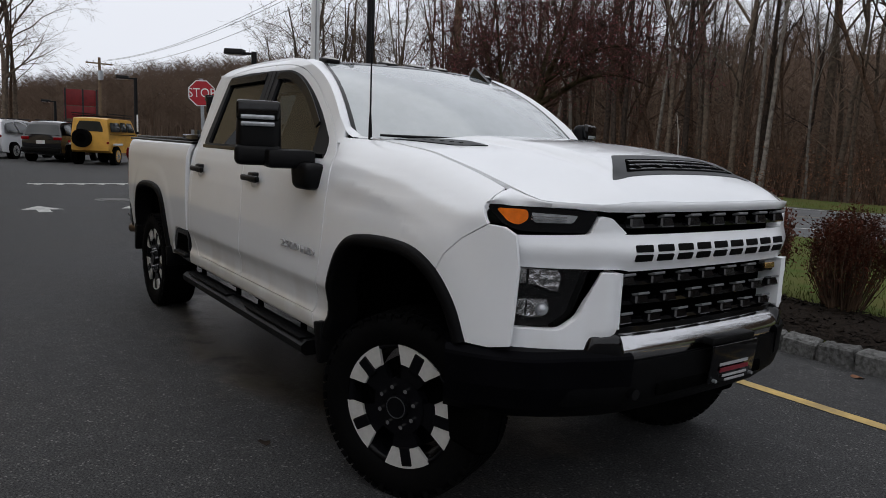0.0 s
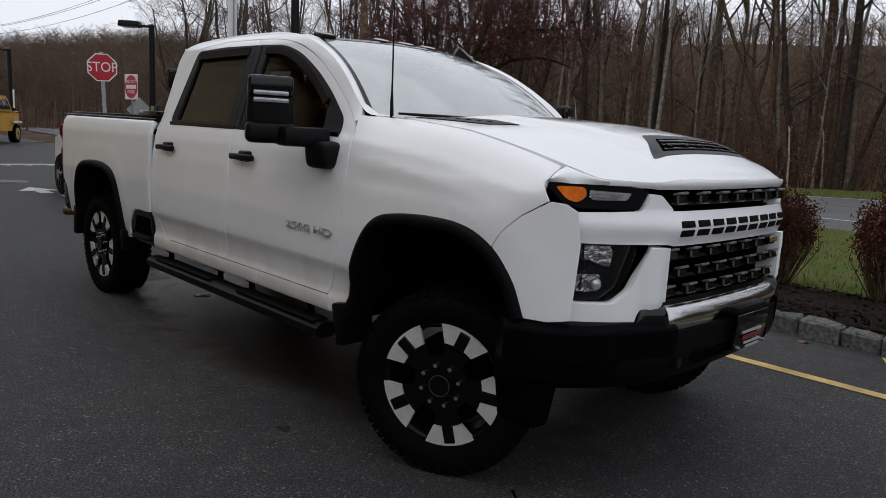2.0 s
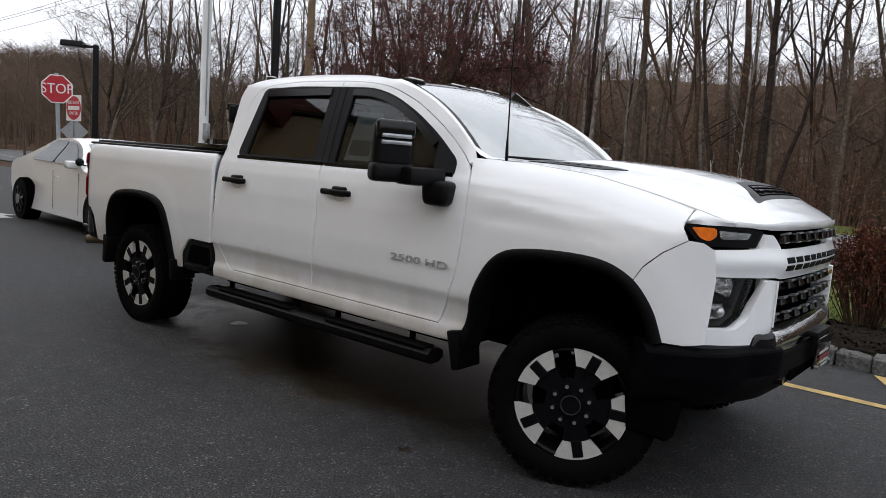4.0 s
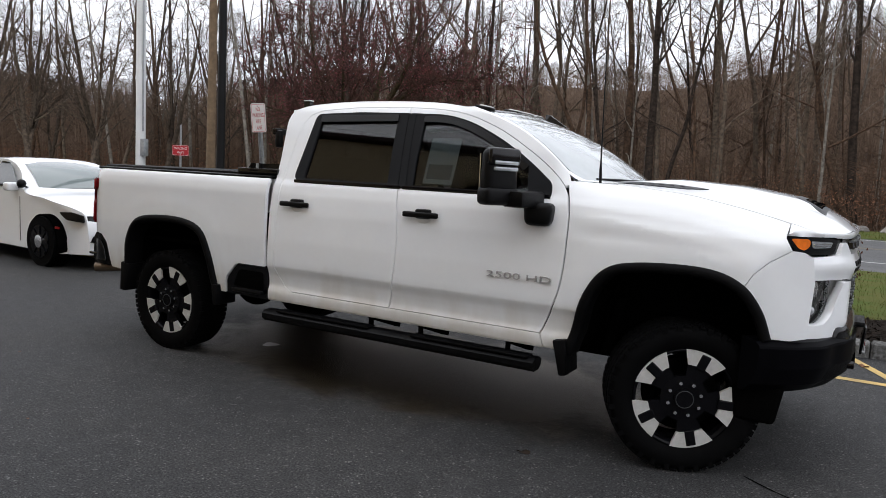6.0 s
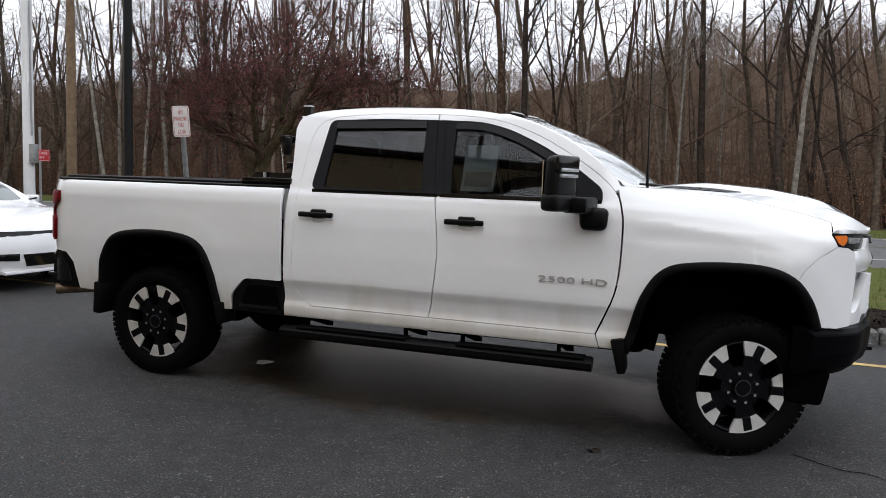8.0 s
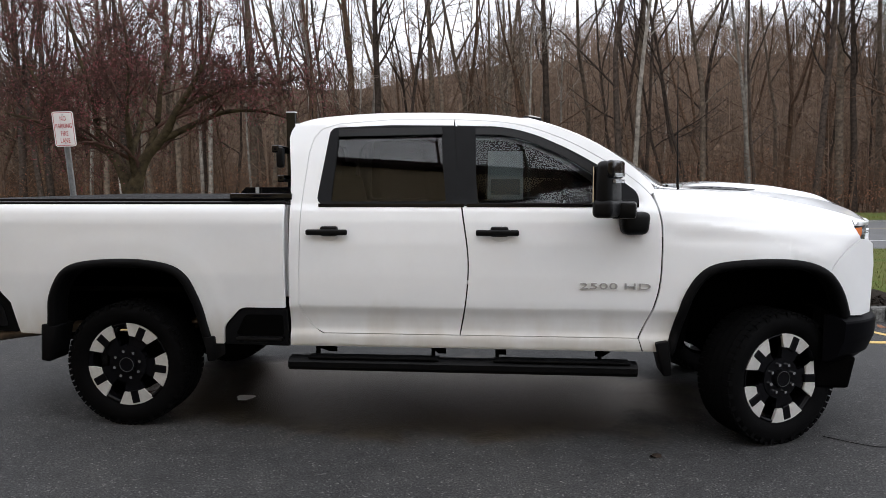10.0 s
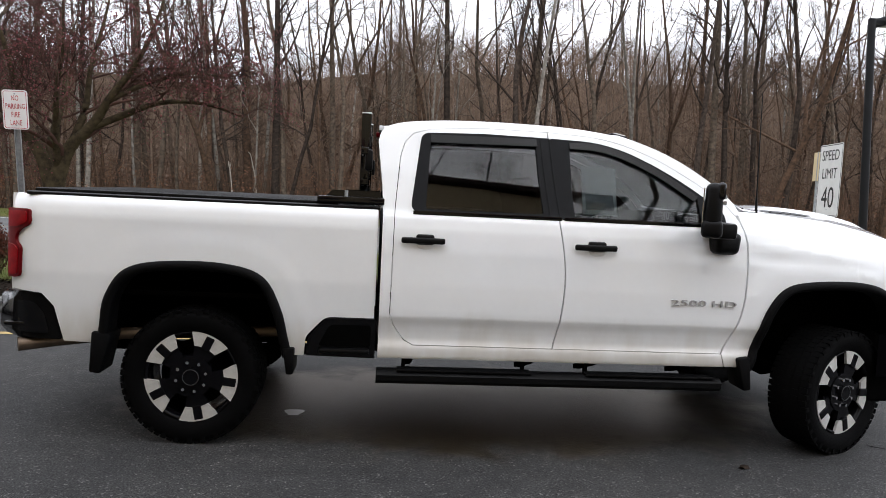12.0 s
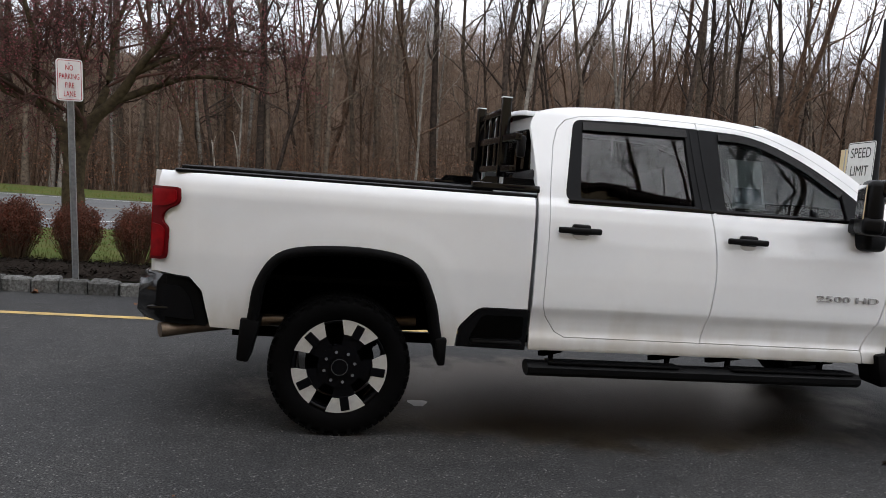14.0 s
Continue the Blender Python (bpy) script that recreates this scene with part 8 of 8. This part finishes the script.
# thicket along the wood's edge
bv, bf, lp = [], [], []
for _ in range(5200):
    x = rf.uniform(-68, 60)
    d = rf.uniform(10.2, 28) if rf.uniform() < 0.6 else rf.uniform(10.2, 14)
    y = road_mid(x) + d
    z = hill_z(x, y)
    h = rf.uniform(0.8, 3.4) * (1.5 if rf.uniform() < 0.15 else 1)
    lx_, ly_ = rf.normal(0, 0.22, 2) * h
    k = len(bv)
    r = 0.010 + 0.006 * h
    bv.extend([(x - r, y, z - 0.1), (x + r, y, z - 0.1), (x, y + r, z - 0.1), (x + lx_, y + ly_, z + h)])
    bf.extend([(k, k + 1, k + 3), (k + 1, k + 2, k + 3), (k + 2, k, k + 3)])
    for _ in range(6):
        t = rf.uniform(0.25, 0.95)
        px, py, pz = x + lx_ * t, y + ly_ * t, z + h * t
        g = h * 0.32
        e = (px + rf.normal(0, g), py + rf.normal(0, g), pz + rf.uniform(0.1, 1.0) * g)
        k = len(bv)
        bv.extend([(px, py, pz - 0.012), (px, py, pz + 0.012), e])
        bf.append((k, k + 1, k + 2))
        if h < 2.6 and rf.uniform() < 0.75:
            lp.append(e)
tagged(mesh_ob("thicket", bv, bf, "bark_brown"), "tangled bare brush along the wood's edge", "undergrowth", kind="stuff")
v, f = clumps(lp, 0.055, 3, 0.13, 8, True)
tagged(mesh_ob("dead_leaves", v, f, "leaf_brown"), "rust-brown dead leaves clinging in the brush", "undergrowth", kind="stuff")
# pale young birch stems at the wood's edge
for x, y, h in ((-5.75, 29.0, 3.5), (-4.9, 30.6, 3.3), (-17.0, 29.2, 4.0)):
    bt = thing("birch_sapling", "thin pale crooked birch stem", "tree", (x, y, hill_z(x, y)))
    pipe("trunk", [(0, 0, -0.1), (-0.06, 0, h * 0.35), (-0.20, 0.05, h * 0.7), (-0.42, 0.1, h * 0.97), (-0.55, 0.1, h)], [0.048, 0.042, 0.032, 0.018, 0.008], "bark_pale", bt, 7)
    pipe("branch", [(-0.20, 0.05, h * 0.7), (-0.10, 0.0, h * 0.84)], [0.014, 0.005], "bark_pale", bt, 5)
for k in range(14):
    x = 1.5 + 0.62 * k + rt.uniform(-0.25, 0.25)
    bm = bmesh.new()
    bmesh.ops.create_icosphere(bm, subdivisions=2, radius=rt.uniform(0.22, 0.45))
    for vtx in bm.verts:
        vtx.co *= 1 + 0.30 * noise.noise(vtx.co * 3 + Vector((k, 0, 0)))
        vtx.co.z *= 0.65
    rk = part("boulder", bm, "stone", None)
    rk.matrix_basis = pose(x, road_mid(x) + 10.0 + rt.uniform(-0.3, 0.5), 0.16 + road_z(x), 0, 0, rt.uniform(0, 360))
    tagged(rk, "grey weathered boulder at the edge of the verge", "rock", "verge boulders")

# grass blades, mulch chips, fallen leaves
gv, gf = [], []
for _ in range(22000):
    x = rf.uniform(-8.2, 14)
    y0 = lot_edge(x) + (1.5 if x < 7.0 else 0.2)
    y = y0 + (road_mid(x) - 6.4 - y0) * rf.uniform(0, 1) ** 1.6
    z = 0.120 + (road_z(x) - 0.10) * ((y - y0) / max(road_mid(x) - 6.3 - y0, 1.0)) ** 2
    h = rf.uniform(0.025, 0.075)
    a = rf.uniform(0, 6.28)
    k = len(gv)
    gv.extend([(x - 0.006 * math.cos(a), y - 0.006 * math.sin(a), z), (x + 0.006 * math.cos(a), y + 0.006 * math.sin(a), z), (x + rf.normal(0, 0.02), y + rf.normal(0, 0.02), z + h)])
    gf.append((k, k + 1, k + 2))
for _ in range(9000):
    x = rf.uniform(-40, 40)
    y = road_mid(x) + rf.uniform(6.5, 10.6)
    z = road_z(x) + 0.03
    h = rf.uniform(0.05, 0.20)
    k = len(gv)
    gv.extend([(x - 0.012, y, z), (x + 0.012, y, z), (x + rf.normal(0, 0.04), y + rf.normal(0, 0.04), z + h)])
    gf.append((k, k + 1, k + 2))
tagged(mesh_ob("grass_blades", gv, gf, "grass"), "short green and straw-coloured grass blades", "grass", kind="stuff")
cv, cf = [], []  # chips
for _ in range(9000):
    x = rf.uniform(-8.0, 7.0)
    y = lot_edge(x) + 0.16 + rf.uniform(0, 1.3)
    z = 0.165
    L, W2, a = rf.uniform(0.015, 0.05), rf.uniform(0.004, 0.012), rf.uniform(0, 6.28)
    dx, dy = L * math.cos(a), L * math.sin(a)
    nx, ny = -W2 * math.sin(a), W2 * math.cos(a)
    tz = rf.normal(0, 0.012)
    k = len(cv)
    cv.extend([(x - dx - nx, y - dy - ny, z - tz), (x + dx - nx, y + dy - ny, z + tz), (x + dx + nx, y + dy + ny, z + tz + 0.006), (x - dx + nx, y - dy + ny, z - tz + 0.006)])
    cf.append((k, k + 1, k + 2, k + 3))
tagged(mesh_ob("mulch_chips", cv, cf, "mulch"), "dark shredded mulch chips", "mulch", kind="stuff")


def dead_leaf(x, y, z, s, a, curl):
    n = 9
    vv = [(0, 0, 0.0)]
    for i in range(n):
        t = 2 * math.pi * i / n
        r = s * (1.0 if i % 2 == 0 else 0.62)
        vv.append((r * math.cos(t) * 1.25, r * math.sin(t) * 0.9, curl * s * (0.3 + 0.5 * math.sin(2 * t + a))))
    ob = mesh_ob("fallen_leaf", vv, [(0, 1 + i, 1 + (i + 1) % n) for i in range(n)], "leaf_brown", None)
    ob.matrix_basis = pose(x, y, z + 0.004, 0, 0, math.degrees(a))
    return tagged(ob, "curled brown fallen leaf on the asphalt", "leaf", "fallen leaves")


for k in range(26):
    x = rt.uniform(-6, 8)
    y = lot_edge(x) - rt.uniform(0.04, 0.55) ** 1.0
    dead_leaf(x, y, 0.0, rt.uniform(0.035, 0.06), rt.uniform(0, 6.28), rt.uniform(0.3, 0.9))
dead_leaf(3.30, -1.23, 0.0, 0.035, 0.4, 0.5).data.materials[0] = M["bark_dark"]
for k in range(10):
    dead_leaf(rt.uniform(-4, 7), rt.uniform(-4.2, -1.4), 0.0, rt.uniform(0.008, 0.014), rt.uniform(0, 6.28), 0.4)
pat = [(0.54 + 0.06 * math.cos(a) * (1 + 0.3 * math.sin(3 * a)), -0.34 + 0.085 * math.sin(a) * (1 + 0.25 * math.cos(2 * a))) for a in np.linspace(0, 2 * math.pi, 21)[:-1]]
paint("paint_spot", pat, "sign_white", "pale spilled spot on the asphalt")

# a crack wandering over the asphalt
ck = [(4.4, -0.80), (4.62, -0.95), (4.78, -0.97), (4.95, -1.18), (5.2, -1.15), (5.5, -1.32), (5.9, -1.28), (6.5, -1.5), (7.2, -1.42)]
ck = spline(ck, 5)
tagged(strip("crack", [(x, y - 0.006 - 0.003 * math.sin(9 * x)) for x, y in ck], [(x, y + 0.006) for x, y in ck], lambda x, y: 0.003, "underbody", kind="structure"), "thin dark crack in the asphalt", "crack")

# kerb of rough granite blocks
kerb = tagged(new("kerb"), "grey granite block kerb round the planted island", "kerb", kind="structure")
STONE = []
LENGTHS = (0.22, 0.27, 0.31, 0.36, 0.25, 0.29)
for sd, L in enumerate(LENGTHS):
    bm = bmesh.new()
    add_box(bm, (L - 0.004, 0.17, 0.21), bevel=0.020, segs=1)
    bmesh.ops.subdivide_edges(bm, edges=[e for e in bm.edges if abs(e.verts[0].co.x - e.verts[1].co.x) > 0.1], cuts=2)
    bmesh.ops.subdivide_edges(bm, edges=bm.edges[:], cuts=1)
    for vtx in bm.verts:
        vtx.co += Vector((noise.noise(vtx.co * 13 + Vector((sd * 7, 0, 0))), noise.noise(vtx.co * 13 + Vector((0, sd * 7, 3))), noise.noise(vtx.co * 13 + Vector((5, 0, sd * 7))))) * 0.017
    me = bpy.data.meshes.new("kerb_stone")
    bmesh.ops.recalc_face_normals(bm, faces=bm.faces)
    bm.to_mesh(me)
    bm.free()
    me.materials.append(M["kerb_stone"])
    STONE.append(me)
fine = []
for i in range(len(KERB_L) - 1):
    a, b = Vector(KERB_L[i]), Vector(KERB_L[i + 1])
    for j in range(40):
        fine.append(a.lerp(b, j / 40))
acc, last, pick, held = 0.0, fine[0], 0, 0.0
for i in range(1, len(fine)):
    acc += (fine[i] - last).length
    last = fine[i]
    if acc >= held + LENGTHS[pick] / 2:
        acc, held = 0.0, LENGTHS[pick] / 2
        d = fine[min(i + 3, len(fine) - 1)] - fine[max(i - 3, 0)]
        o = new("kerb_stone", STONE[pick])
        o.parent = kerb
        o.matrix_basis = pose(fine[i].x, fine[i].y + 0.085 + rt.uniform(-0.012, 0.012), 0.040 + rt.uniform(-0.014, 0.014), rt.uniform(-5, 5), rt.uniform(-4, 4), math.degrees(math.atan2(d.y, d.x)) + rt.uniform(-3, 3) + rt.choice((0, 180)))
        pick = rt.randrange(6)
